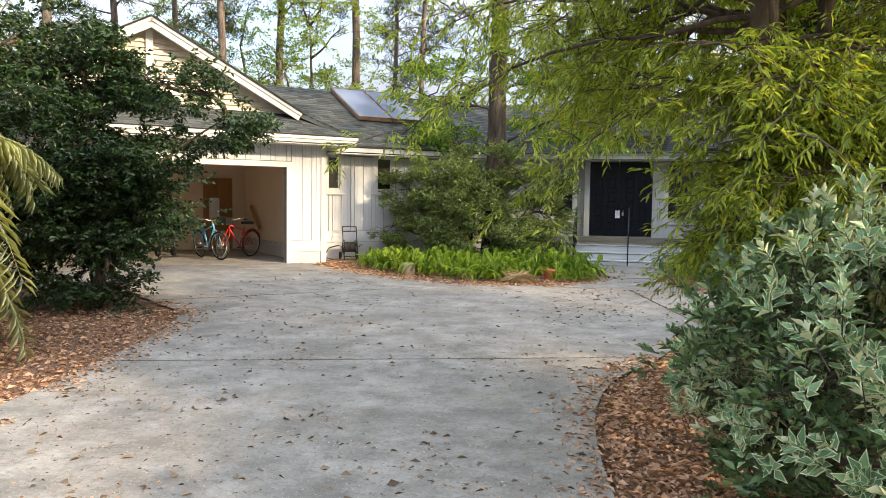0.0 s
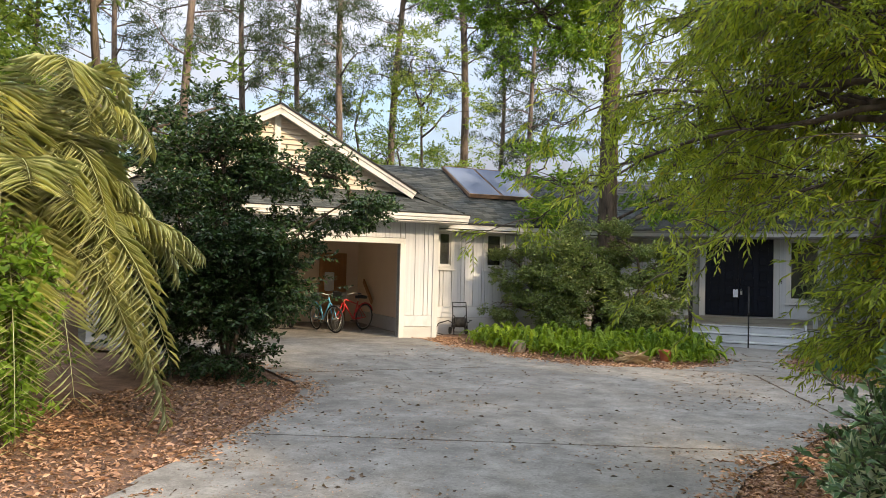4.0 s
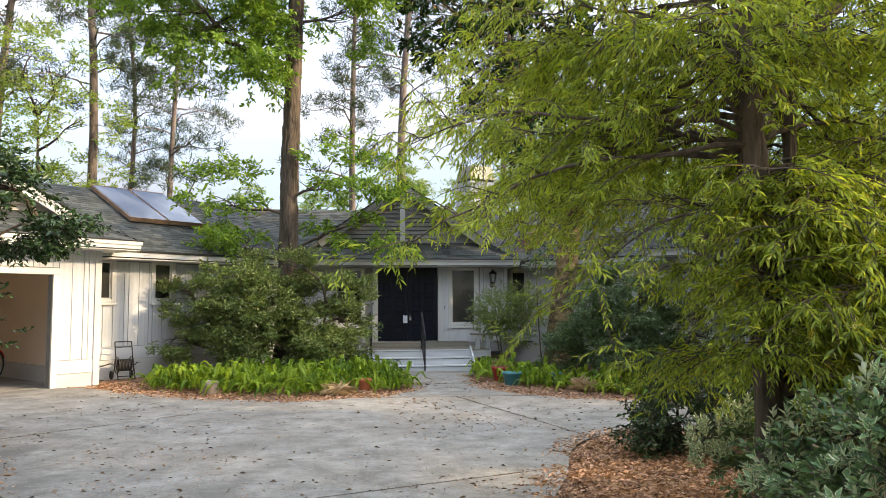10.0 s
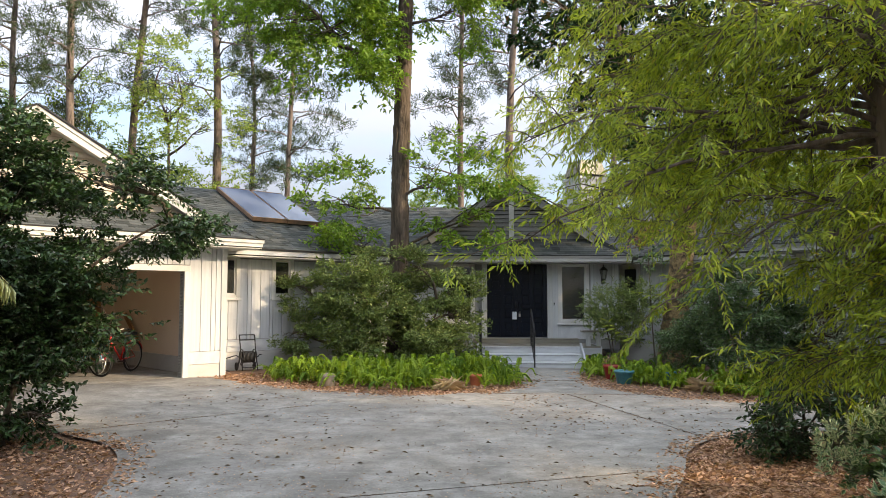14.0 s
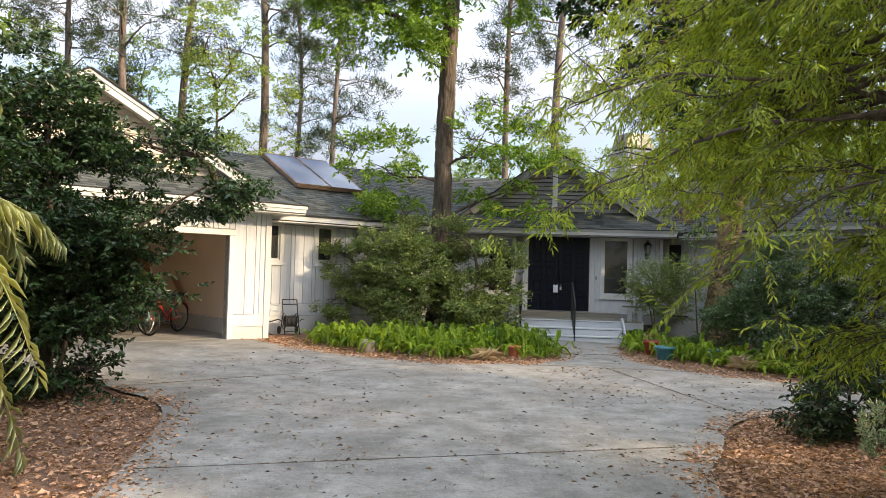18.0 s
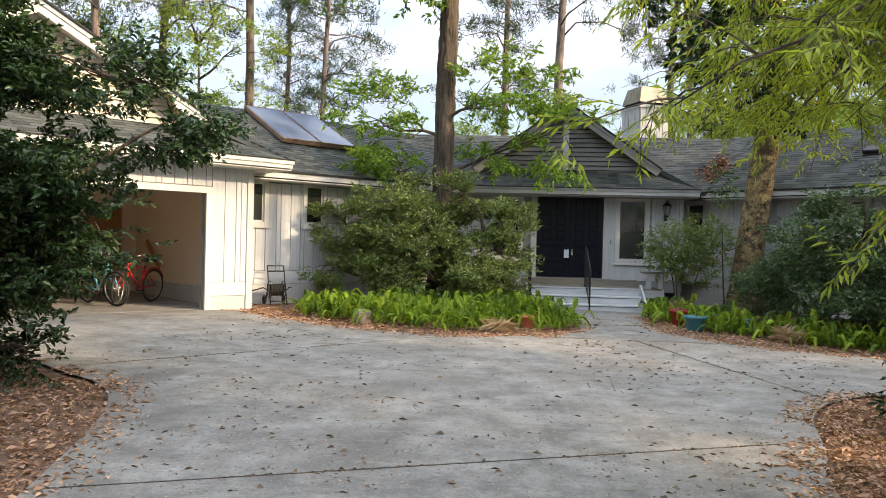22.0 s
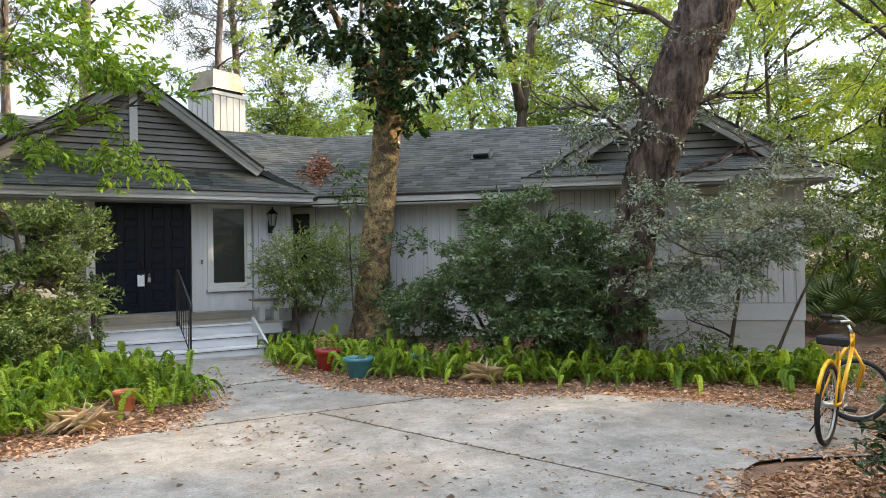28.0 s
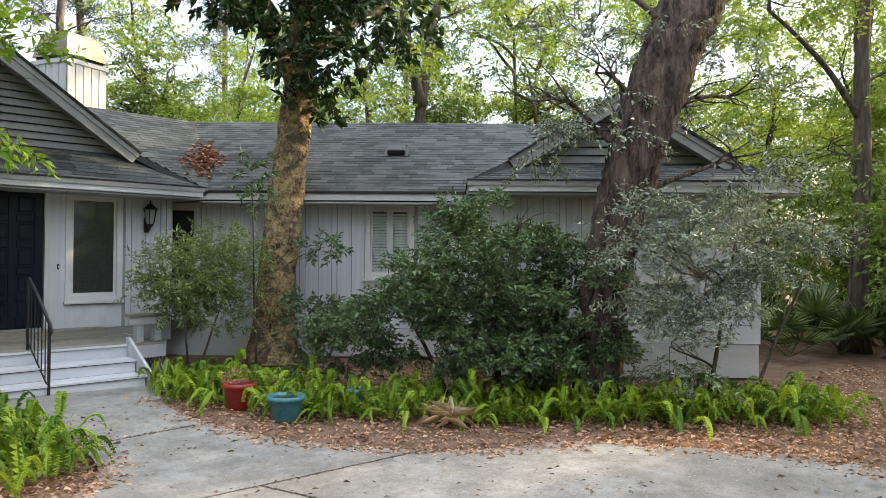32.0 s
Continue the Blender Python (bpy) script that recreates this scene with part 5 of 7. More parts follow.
plant("laurel_shrub", "yellow-green broadleaved shrub beside the palm", "bush",
      [([(-5.0, 4.75, 0), (-4.95, 4.75, 0.6), (-4.9, 4.7, 1.3)], 0.03, 0.015)],
      [((-4.9, 4.65, 1.55), (0.5, 0.5, 0.5), 1.0), ((-4.95, 4.7, 1.05), (0.5, 0.5, 0.5), 0.8), ((-4.9, 4.65, 0.5), (0.45, 0.45, 0.4), 0.8)],
      dict(twigs=420, per=8, twig=0.18, leaf=0.11, ratio=0.4, droop=0.0, gaps=-0.4), BARK, LEAF_OAK, 23, limb_r=0.012)

# ferns in the beds
FERNS = []
for k in range(8):
    r = np.random.default_rng(40 + k)
    steep = k / 7
    fv, ft = frond((0, 0, 0), 0.0, 0.22 + 0.34 * (1 - steep), 0.30 + 0.16 * steep, 0.10 + 0.22 * (1 - steep), 0.046, 26, r, 0.031, 0.85, -0.05)[1]
    half = len(fv) // 8
    web = [(4 * i, 4 * (i + 1), 4 * i + 1) for i in range(2 * half - 1) if i != half - 1] + [(0, 4 * (half + 1), 4 * half + 1)]
    FERNS.append(fast_mesh("frond", fv, np.concatenate([ft, np.array(web)]), LEAF_FERN))


def inside(p, poly):
    hit = False
    for (x0, y0), (x1, y1) in zip(poly, poly[1:] + poly[:1]):
        if (y0 > p[1]) != (y1 > p[1]) and p[0] < (x1 - x0) * (p[1] - y0) / (y1 - y0) + x0:
            hit = not hit
    return hit


POTS = [(2.78, 16.7), (2.84, 15.8), (-0.2, 15.3), (-3.05, 14.8), (-0.72, 14.55), (3.95, 14.4)]


def fern_bed(poly, n, seed, low=0.75, high=1.15):
    rnd, made = random.Random(seed), []
    xs, ys = [p[0] for p in poly], [p[1] for p in poly]
    tries = 0
    while len(made) < n and tries < 20000:
        tries += 1
        p = rnd.uniform(min(xs), max(xs)), rnd.uniform(min(ys), max(ys))
        if not inside(p, poly) or any((p[0] - q[0] + 0.45 * k) ** 2 + (p[1] - q[1] + 0.9 * k) ** 2 < 0.08 for q in POTS for k in (0, 0.25, 0.45)) or any((p[0] - q[0]) ** 2 + (p[1] - q[1]) ** 2 < 0.035 for q in made):
            continue
        made.append(p)
        s = rnd.uniform(low, high)
        f = thing("fern", "bright green sword fern in the bed", "fern", Matrix.LocRotScale((*p, rise(*p) - 0.02), Euler((0, 0, rnd.uniform(0, 6.28))), (s, s, s)), "ferns in the beds")
        for i in range(rnd.choice((6, 7, 8, 9))):
            fr_ = part("frond", rnd.choice(FERNS), None, f)
            k = rnd.uniform(0.6, 1.2)
            fr_.matrix_basis = Matrix.LocRotScale((rnd.gauss(0, 0.06), rnd.gauss(0, 0.06), 0), Euler((rnd.gauss(0, 0.14), rnd.gauss(0, 0.12), i * 2.399 + rnd.uniform(0, 0.9))), (k, k, k))


fern_bed([(-4.5, 15.5), (-3.6, 14.95), (-2.6, 14.6), (-1.2, 14.5), (-0.1, 14.8), (0.5, 15.15), (0.65, 16.3), (0.1, 18.3), (-0.9, 17.6), (-2.5, 16.9), (-4.3, 17.1)], 165, 1, 0.8, 1.25)
fern_bed([(2.45, 17.35), (2.75, 16.1), (3.25, 15.4), (3.65, 14.8), (4.45, 13.9), (5.4, 13.05), (6.1, 12.35), (6.75, 11.75), (7.1, 11.6), (7.75, 12.0), (7.9, 12.3), (7.0, 13.0), (6.0, 13.6), (4.9, 14.75), (4.1, 15.8), (3.5, 17.2), (3.1, 18.6), (2.5, 18.6)], 150, 2, 0.7, 1.15)

# ---- woodland: pines and broadleaved trees ----


def pine(seed, height, r0, crown_from, boughs=46):
    r = np.random.default_rng(seed)
    t = thing("pine_tree", "tall straight pine with a bare reddish trunk", "tree", pose(0, 0, -60))
    t.matrix_basis = Matrix.Identity(4)
    t["group"] = "woodland pines"
    bm = bmesh.new()
    path = [Vector((math.sin(k * 0.7 + seed) * 0.06 * k, math.cos(k * 0.5 + seed) * 0.05 * k, height * k / 9)) for k in range(10)]
    tube(bm, path, [r0 * (1 - 0.72 * k / 9) * (1.25 if k == 0 else 1) for k in range(10)], 10)
    part("trunk", bm, PINE_BARK, t)
    bm = bmesh.new()
    C = []
    for k in range(boughs):
        z = crown_from + (height - crown_from) * (k / boughs) ** 0.85
        base = path[min(9, int(z / height * 9))].copy()
        base.z = z
        a, ln = r.uniform(0, 6.28), (0.8 + 2.6 * (1 - (z - crown_from) / (height - crown_from + 0.1))) * r.uniform(0.5, 1.1)
        tip = base + Vector((math.cos(a) * ln, math.sin(a) * ln, r.uniform(-0.1, 0.5) * ln * 0.5))
        pts = wobble(base, tip, 4, 0.08 * ln, r, 0.12 * ln)
        tube(bm, pts, [0.05, 0.035, 0.026, 0.018, 0.008], 4)
        for m in range(9):
            q = pts[r.integers(2, 5)] + Vector((r.normal(), r.normal(), r.normal() * 0.6)) * 0.34
            C.append(q)
    part("branchwork", bm, PINE_BARK, t, kind="stuff")
    C = np.array([tuple(q) for q in C])
    n = 30
    base = np.repeat(C, n, 0) + r.normal(size=(len(C) * n, 3)) * 0.12
    d = unit(r.normal(size=(len(base), 3)) + np.array([0, 0, 0.5]))
    ln = r.uniform(0.22, 0.42, len(base))
    part("needles", kind="stuff", material=None, parent=t, bm=fast_mesh("needles", *leaf_arrays(base, d, unit(r.normal(size=(len(base), 3))), ln, np.full(len(base), 0.03), 0.1, 0.1), NEEDLE))
    return t


def wood_tree(seed, height, spread, low, mat, twigs=2000, leaf=0.15, r0=0.14):
    r = np.random.default_rng(seed)
    lean = r.normal(size=2) * 0.08
    top = (lean[0] * height, lean[1] * height, height * 0.8)
    trunk = [(0, 0, -0.1), (lean[0] * height * 0.3, lean[1] * height * 0.3, height * 0.3), (lean[0] * height * 0.5 + 0.2, lean[1] * height * 0.6, height * 0.55), top]
    blobs = []
    for _ in range(9):
        z = r.uniform(low, height)
        k = spread * (1 - 0.5 * abs((z - low) / (height - low) - 0.4)) * r.uniform(0.2, 0.8)
        a = r.uniform(0, 6.28)
        blobs.append(((top[0] * z / height + k * math.cos(a), top[1] * z / height + k * math.sin(a), z), (spread * r.uniform(0.3, 0.5), spread * r.uniform(0.3, 0.5), spread * r.uniform(0.22, 0.36)), 1.0))
    return plant("woodland_tree", "slim broadleaved tree of the wood behind the house", "tree", [(trunk, r0, r0 * 0.3)], blobs, dict(twigs=twigs, per=8, twig=0.45, leaf=leaf, ratio=0.45, droop=0.1, gaps=-0.05, lump=2.0, spray=0.7, each=20), BARK, mat, seed, limb_r=0.06, twig_r=0.0, sub=5, sides=8, group="woodland trees")


def set_out(models, spots, seed):
    rnd, used = random.Random(seed), set()
    for x, y, s in spots:
        m = rnd.randrange(len(models))
        mat = Matrix.LocRotScale((x, y, rise(x, y) - 0.05), Euler((0, 0, rnd.uniform(0, 6.28))), None)
        ob = copy_thing(models[m], mat) if m in used else models[m]
        used.add(m)
        ob.matrix_basis = mat @ Matrix.Diagonal((s, s, s, 1))
    for m, ob in enumerate(models):
        if m not in used:
            ob.matrix_basis = Matrix.Translation((-30 - 6 * m, 60, 0))


PINES = [pine(61, 24, 0.21, 8), pine(62, 20, 0.17, 6.5), pine(63, 26, 0.23, 10)]
SPOTS = []
for az, d, s in ((-31.5, 36, 0.9), (-28, 33, 1.0), (-24.1, 36, 1.0), (-18.6, 35, 1.05), (-16.1, 42, 0.85), (-13.1, 34, 0.95), (0.25, 38, 1.0), (4.1, 35, 1.05), (12, 40, 0.95), (13.2, 42, 1.0), (-36, 40, 1.1), (-40, 32, 1.0), (-45, 38, 1.0), (22, 46, 1.0), (34, 50, 1.0)):
    SPOTS.append((-0.48 + d * math.sin(radians(az)), 0.49 + d * math.cos(radians(az)), s))
set_out(PINES, SPOTS, 3)
WOODS = [wood_tree(71, 9.0, 3.4, 2.6, LEAF_WOOD), wood_tree(72, 11.0, 3.6, 3.5, LEAF_WOOD), wood_tree(73, 8.0, 3.2, 1.6, LEAF_WOOD_DARK), wood_tree(74, 12.0, 4.0, 4.0, LEAF_WOOD)]
SPOTS = []
rnd = random.Random(5)
for az in range(-62, 92, 5):
    far_ = 30 if az < 14 else 25
    for d in ((far_, far_ + 9) if az < 10 or az > 38 else (far_, far_ + 5, far_ + 9)):
        a, dd = az + rnd.uniform(-2, 2), d + rnd.uniform(-2.5, 2.5)
        if not 80 < az < 90:
            SPOTS.append((-0.5 + dd * math.sin(radians(a)), 4 + dd * math.cos(radians(a)), rnd.uniform(0.75, 1.1) * (1.0 if az > 14 else 1.12 if az < -19 else 0.66)))
for x, y in ((17.5, 9.5), (20.0, -1.5), (21, 12), (17, 19), (19, 3), (-13, 6), (-12, 3), (-15, 9), (-10, 0.5), (-13, -2)):
    SPOTS.append((x, y, rnd.uniform(0.8, 1.1)))
# unseen trees on the sun's side, added to shade the drive
for x, y in ((21.0, 0.0), (23.0, 6.0), (14.5, 5.2), (14.0, 1.6), (14.6, 7.4), (15.5, -2.0), (13.0, -5.0)):
    SPOTS.append((x, y, 0.7 if x < 15 and 0 < y < 7 else 0.6))
set_out(WOODS, SPOTS, 4)
for x, y, k, sc in ((7.2, 7.4, 2, 0.85), (9.0, 7.4, 0, 0.8), (-14.5, 15.0, 2, 1.5), (-17, 11.5, 2, 1.5), (-19, 16, 3, 1.1), (-12.8, 9.2, 2, 1.55)):
    copy_thing(WOODS[k], pose(x, y, 0, 0, 0, x * 40)).scale = (sc, sc, sc)
plant("woodland_tree", "dark forked tree with a leaning bare trunk behind the house", "tree",
      [([(12.4, 24.2, 0), (12.3, 24.2, 3.5), (12.5, 24.2, 6.0), (13.0, 24.2, 8.6)], 0.24, 0.12), ([(12.5, 24.2, 6.0), (11.7, 24.1, 8.4), (11.9, 24.0, 10.5)], 0.15, 0.07), ([(13.0, 24.2, 8.6), (13.9, 24.2, 11.0), (13.8, 24.2, 13.0)], 0.12, 0.05)],
      [((12.8, 24.0, 11.0), (2.6, 2.2, 1.6), 1.0), ((11.3, 24.0, 9.8), (1.5, 1.4, 1.0), 0.8), ((14.2, 24.0, 9.0), (1.6, 1.4, 1.0), 0.8)],
      dict(twigs=1800, per=8, twig=0.4, leaf=0.13, ratio=0.45, droop=0.1, gaps=0.0, lump=1.6, spray=0.6, each=20), BARK, LEAF_WOOD, 78, limb_r=0.05, group="woodland trees")
plant("woodland_tree", "tall slim dark-trunked tree beyond the house corner", "tree",
      [([(14.0, 13.5, 0), (14.1, 13.4, 3.0), (14.0, 13.4, 6.0), (14.2, 13.3, 10.0)], 0.19, 0.10), ([(14.05, 13.4, 4.4), (13.3, 13.9, 5.6), (12.4, 14.5, 6.4)], 0.07, 0.03)],
      [((14.2, 13.3, 9.5), (2.4, 2.4, 1.6), 1.0), ((12.3, 14.4, 6.8), (1.3, 1.2, 0.8), 0.9), ((15.2, 12.4, 5.6), (1.4, 1.3, 1.2), 0.8), ((14.6, 14.2, 4.0), (1.1, 1.1, 1.0), 0.8), ((13.9, 13.3, 7.2), (1.2, 1.2, 0.9), 0.8)],
      dict(twigs=2400, per=8, twig=0.35, leaf=0.12, ratio=0.45, droop=0.1, gaps=-0.05, lump=1.4, spray=0.5, each=20), BARK, LEAF_WOOD, 79, limb_r=0.045, group="woodland trees")
SCRUB = [wood_tree(81, 3.2, 2.2, 0.4, LEAF_WOOD_DARK, 900, 0.13, 0.05), wood_tree(82, 2.6, 2.0, 0.3, LEAF_WOOD, 800, 0.12, 0.05), wood_tree(83, 4.2, 2.4, 0.6, LEAF_WOOD_DARK, 1000, 0.14, 0.06)]
for ob in SCRUB:
    tagged(ob, "leafy shrub of the woodland understorey", "bush", "woodland shrubs")
    ob.name = "woodland_shrub"
SPOTS = []
for az in range(-70, 110, 4):
    for d in ((27, 35) if az < 20 else (15.5, 20, 26)):
        a, dd = az + rnd.uniform(-2, 2), d + rnd.uniform(-2, 2)
        x, y = -0.5 + dd * math.sin(radians(a)), 7 + dd * math.cos(radians(a))
        if not (x + y < 35 and y - x < 36 and y > 12 and abs(x) < 13 and x + y > 20) and not (x < 11 and y > 8 and x + y < 25):
            SPOTS.append((x, y, rnd.uniform(0.8, 1.3)))
for x, y in ((-8.5, 6.0), (-9.0, 3.5), (-8.0, 1.5), (-11, 6.5)):
    SPOTS.append((x, y, 0.8))
set_out(SCRUB, SPOTS, 6)

# ---- palmettos by the house corner ----
LEAF_PALMETTO = leaf_material("palmetto_leaf", (0.05, 0.085, 0.03), (0.17, 0.23, 0.09), 0.4, 0.2)
FANS = []
for k in range(3):
    r = np.random.default_rng(200 + k)
    parts_ = []
    for i in range(11):
        az, el, ln = i * 2.399 + r.uniform(0, 0.5), r.uniform(0.25, 1.1), r.uniform(0.6, 1.0)
        way = np.array([math.cos(az) * math.cos(el), math.sin(az) * math.cos(el), math.sin(el)])
        hub, side = way * ln, np.array([-math.sin(az), math.cos(az), 0.0])
        parts_.append(sticks(np.zeros((1, 3)), hub[None], 0.008))
        fan = np.linspace(-1.9, 1.9, 22)
        d = way * np.cos(fan)[:, None] + side * np.sin(fan)[:, None] + np.array([0, 0, -0.12])
        parts_.append(leaf_arrays(np.tile(hub, (22, 1)), d, np.tile(np.cross(side, way), (22, 1)), r.uniform(0.38, 0.5, 22), np.full(22, 0.045), 0.2, 0.2))
    FANS.append([fast_mesh("fan", *merge(parts_[i:i + 2]), LEAF_PALMETTO) for i in range(0, len(parts_), 2)])
rnd = random.Random(9)
for x, y in ((12.6, 14.2), (13.5, 13.6), (12.9, 15.4), (14.4, 12.9), (15.2, 11.8), (14.0, 14.8), (13.2, 11.0), (15.6, 10.6), (16.0, 13.0)):
    f = thing("palmetto", "saw palmetto with fan leaves under the trees", "palmetto", Matrix.LocRotScale((x, y, -0.05), Euler((0, 0, rnd.uniform(0, 6.28))), (1.25,) * 3), "palmettos")
    for me in rnd.choice(FANS):
        part("fan", me, None, f)

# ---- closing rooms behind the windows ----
# added dark surfaces that take the place of the unlit rooms
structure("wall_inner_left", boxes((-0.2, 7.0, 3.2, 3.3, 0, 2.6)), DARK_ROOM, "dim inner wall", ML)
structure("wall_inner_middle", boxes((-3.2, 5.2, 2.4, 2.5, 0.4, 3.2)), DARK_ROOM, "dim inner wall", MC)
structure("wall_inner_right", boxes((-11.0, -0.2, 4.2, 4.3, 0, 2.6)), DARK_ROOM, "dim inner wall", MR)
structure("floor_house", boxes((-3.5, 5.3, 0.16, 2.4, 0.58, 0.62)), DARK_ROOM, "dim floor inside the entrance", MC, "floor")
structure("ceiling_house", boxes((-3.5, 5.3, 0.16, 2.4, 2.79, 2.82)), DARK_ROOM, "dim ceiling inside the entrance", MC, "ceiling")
# white slats that also stand in for the bright reflection in these panes
BLIND = surface("white_blind", (0.62, 0.63, 0.60), (0.74, 0.75, 0.71), 0.7, 3.0, 40.0, 0.1)
for i, (mm, a, b, c, d, y) in enumerate(((MR, -5.94, -5.64, 1.47, 2.56, 2.06), (MR, -5.60, -5.30, 1.47, 2.56, 2.06), (MR, -1.73, -0.97, 1.52, 2.53, 0.06))):
    bl = thing("window_blind", "white slatted blind half lowered behind the glass", "blind", mm, "window blinds")
    n = int((d - c) / 0.05)
    for k in range(n):
        piece("slat", bl, BLIND, a, b, y, y + 0.012, c + k * 0.05, c + k * 0.05 + 0.044)

# ---- double door ----
for i, (x0, x1, nm) in enumerate(((DO[0] + 0.012, 1.072, "door_1"), (1.078, DO[1] - 0.012, "door_2"))):
    dr = thing(nm, "black panelled front door leaf, closed", "door", MC, "front doors", "structure")
    part("leaf", boxes((x0, x1, 0.03, 0.075, 0.675, 2.73)), BLACK_DOOR, dr)
    xs = [x0, x0 + 0.11, (x0 + x1) / 2 - 0.05, (x0 + x1) / 2 + 0.05, x1 - 0.11, x1]
    for a, b in ((xs[0], xs[1]), (xs[2], xs[3]), (xs[4], xs[5])):
        part("stile", boxes((a, b, 0.012, 0.029, 0.675, 2.73)), BLACK_DOOR, dr, bevel=0.003)
    for k in range(6):
        z0 = 0.675 + k * 0.389
        for a, b in ((xs[1], xs[2]), (xs[3], xs[4])):
            part("rail", boxes((a + 0.002, b - 0.002, 0.008, 0.029, z0, z0 + (0.15 if k == 0 else 0.11))), BLACK_DOOR, dr, bevel=0.008)
            if k < 5:
                z1 = z0 + (0.15 if k == 0 else 0.11)
                part("panel", boxes((a + 0.03, b - 0.03, 0.016, 0.031, z1 + 0.03, z0 + 0.389 - 0.03)), BLACK_DOOR, dr, bevel=0.012)
    hx = 1.03 if i == 0 else 1.12
    bm = bmesh.new()
    tube(bm, [(hx, 0.012, 1.62), (hx, -0.03, 1.60), (hx, -0.035, 1.52), (hx, 0.012, 1.45)], 0.012, 6)
    part("door_handle", bm, DARK_METAL, dr, "dark pull handle")
PAPER = surface("white_paper", (0.72, 0.75, 0.82), (0.82, 0.85, 0.92), 0.8, 4.0, 60.0, 0.05)
STEEL = surface("brushed_steel", (0.42, 0.42, 0.41), (0.62, 0.62, 0.6), 0.35, 6.0, 80.0, 0.1, metal=0.9, dist=0.001)
tg = thing("door_tag", "white paper notice hung on the door handle", "notice", MC)
part("sheet", boxes((0.94, 1.06, -0.05, -0.047, 1.15, 1.36)), PAPER, tg)
part("clip", boxes((0.985, 1.015, -0.056, -0.04, 1.34, 1.375)), DARK_METAL, tg)
lb = thing("lock_box", "steel lock box hung on the door handle", "lock box", MC)
part("body", boxes((1.115, 1.165, -0.06, -0.02, 1.22, 1.31)), STEEL, lb, bevel=0.006)
bm = bmesh.new()
tube(bm, [(1.125, -0.04, 1.31), (1.125, -0.04, 1.36), (1.14, -0.04, 1.375), (1.155, -0.04, 1.36), (1.155, -0.04, 1.31)], 0.004, 6)
part("shackle", bm, STEEL, lb)
db = thing("doorbell", "small dark doorbell on the casing", "doorbell", MC)
part("plate", boxes((2.07, 2.10, -0.065, -0.05, 1.53, 1.61)), DARK_METAL, db, bevel=0.003)
part("button", boxes((2.08, 2.092, -0.072, -0.0651, 1.56, 1.575)), PAPER, db)

# ---- wall lantern ----
lan = thing("wall_lantern", "black coach lantern with glass panes on the wall", "lamp", pose(3.42, 20.93, 2.34))
part("bracket", boxes((-0.045, 0.045, -0.05, -0.024, -0.22, 0.02)), DARK_METAL, lan, bevel=0.006)
bm = bmesh.new()
tube(bm, [(0, -0.03, -0.15), (0, -0.11, -0.19), (0, -0.17, -0.16), (0, -0.18, -0.1)], 0.014, 6)
part("arm", bm, DARK_METAL, lan)
bm = bmesh.new()
lathe(bm, [(0.03, -0.13), (0.06, -0.10), (0.065, -0.085)], 8, (0, -0.18, 0))
part("base_cup", bm, DARK_METAL, lan)
bm = bmesh.new()
lathe(bm, [(0.125, 0.145), (0.10, 0.175), (0.045, 0.225), (0.03, 0.24), (0.012, 0.25), (0.018, 0.275), (0.0, 0.31)], 8, (0, -0.18, 0))
part("roof", bm, DARK_METAL, lan)
LANTERN = glass_material("lantern_glass", (0.30, 0.32, 0.32))
for k in range(6):
    a0, a1 = math.radians(60 * k), math.radians(60 * k + 60)
    p = [Vector((math.cos(a) * r_, -0.18 + math.sin(a) * r_, z)) for a, r_, z in ((a0, 0.062, -0.08), (a1, 0.062, -0.08), (a1, 0.10, 0.145), (a0, 0.10, 0.145))]
    bm = bmesh.new()
    mid = Vector((0, -0.18, 0.03))
    inner = [q + (mid - q) * 0.03 for q in p]
    vs = [bm.verts.new(q) for q in p + inner]
    for q in ((0, 1, 2, 3), (7, 6, 5, 4), (0, 4, 5, 1), (1, 5, 6, 2), (2, 6, 7, 3), (3, 7, 4, 0)):
        bm.faces.new([vs[j] for j in q])
    part("pane", bm, LANTERN, lan)
    bm = bmesh.new()
    tube(bm, [p[0], p[3]], 0.007, 4)
    part("bar", bm, DARK_METAL, lan)

# ---- porch: deck, steps, rail, benches ----
porch = thing("porch_deck", "weathered board deck before the front door", "deck", kind="structure")
y = 19.38
while y < 20.85:
    piece("deck_board", porch, DECK, -1.55, 3.05, y, y + 0.132, 0.474, 0.51)
    y += 0.138
piece("fascia", porch, SIDING, -1.55, 3.05, 19.355, 19.377, 0.30, 0.472)
piece("fascia", porch, SIDING, 3.052, 3.08, 19.355, 20.9, 0.30, 0.51)
piece("threshold", porch, DECK, -0.3, 2.7, 20.55, 20.875, 0.514, 0.64)
for k in range(11):
    for a in (1, -1):
        x = 19.44 + k * 0.13
        ob = piece("lattice_slat", porch, SIDING, -0.006, 0.006, -0.02, 0.02, -0.16, 0.16)
        ob.matrix_basis = pose(3.07 + 0.008 * a, x, 0.14, a * 42) @ Matrix.Diagonal((0.012, 0.035, 0.36, 1)) @ Matrix.Translation((0, 0, -0.5))
steps = thing("front_steps", "pale grey painted wooden steps up to the porch", "steps")
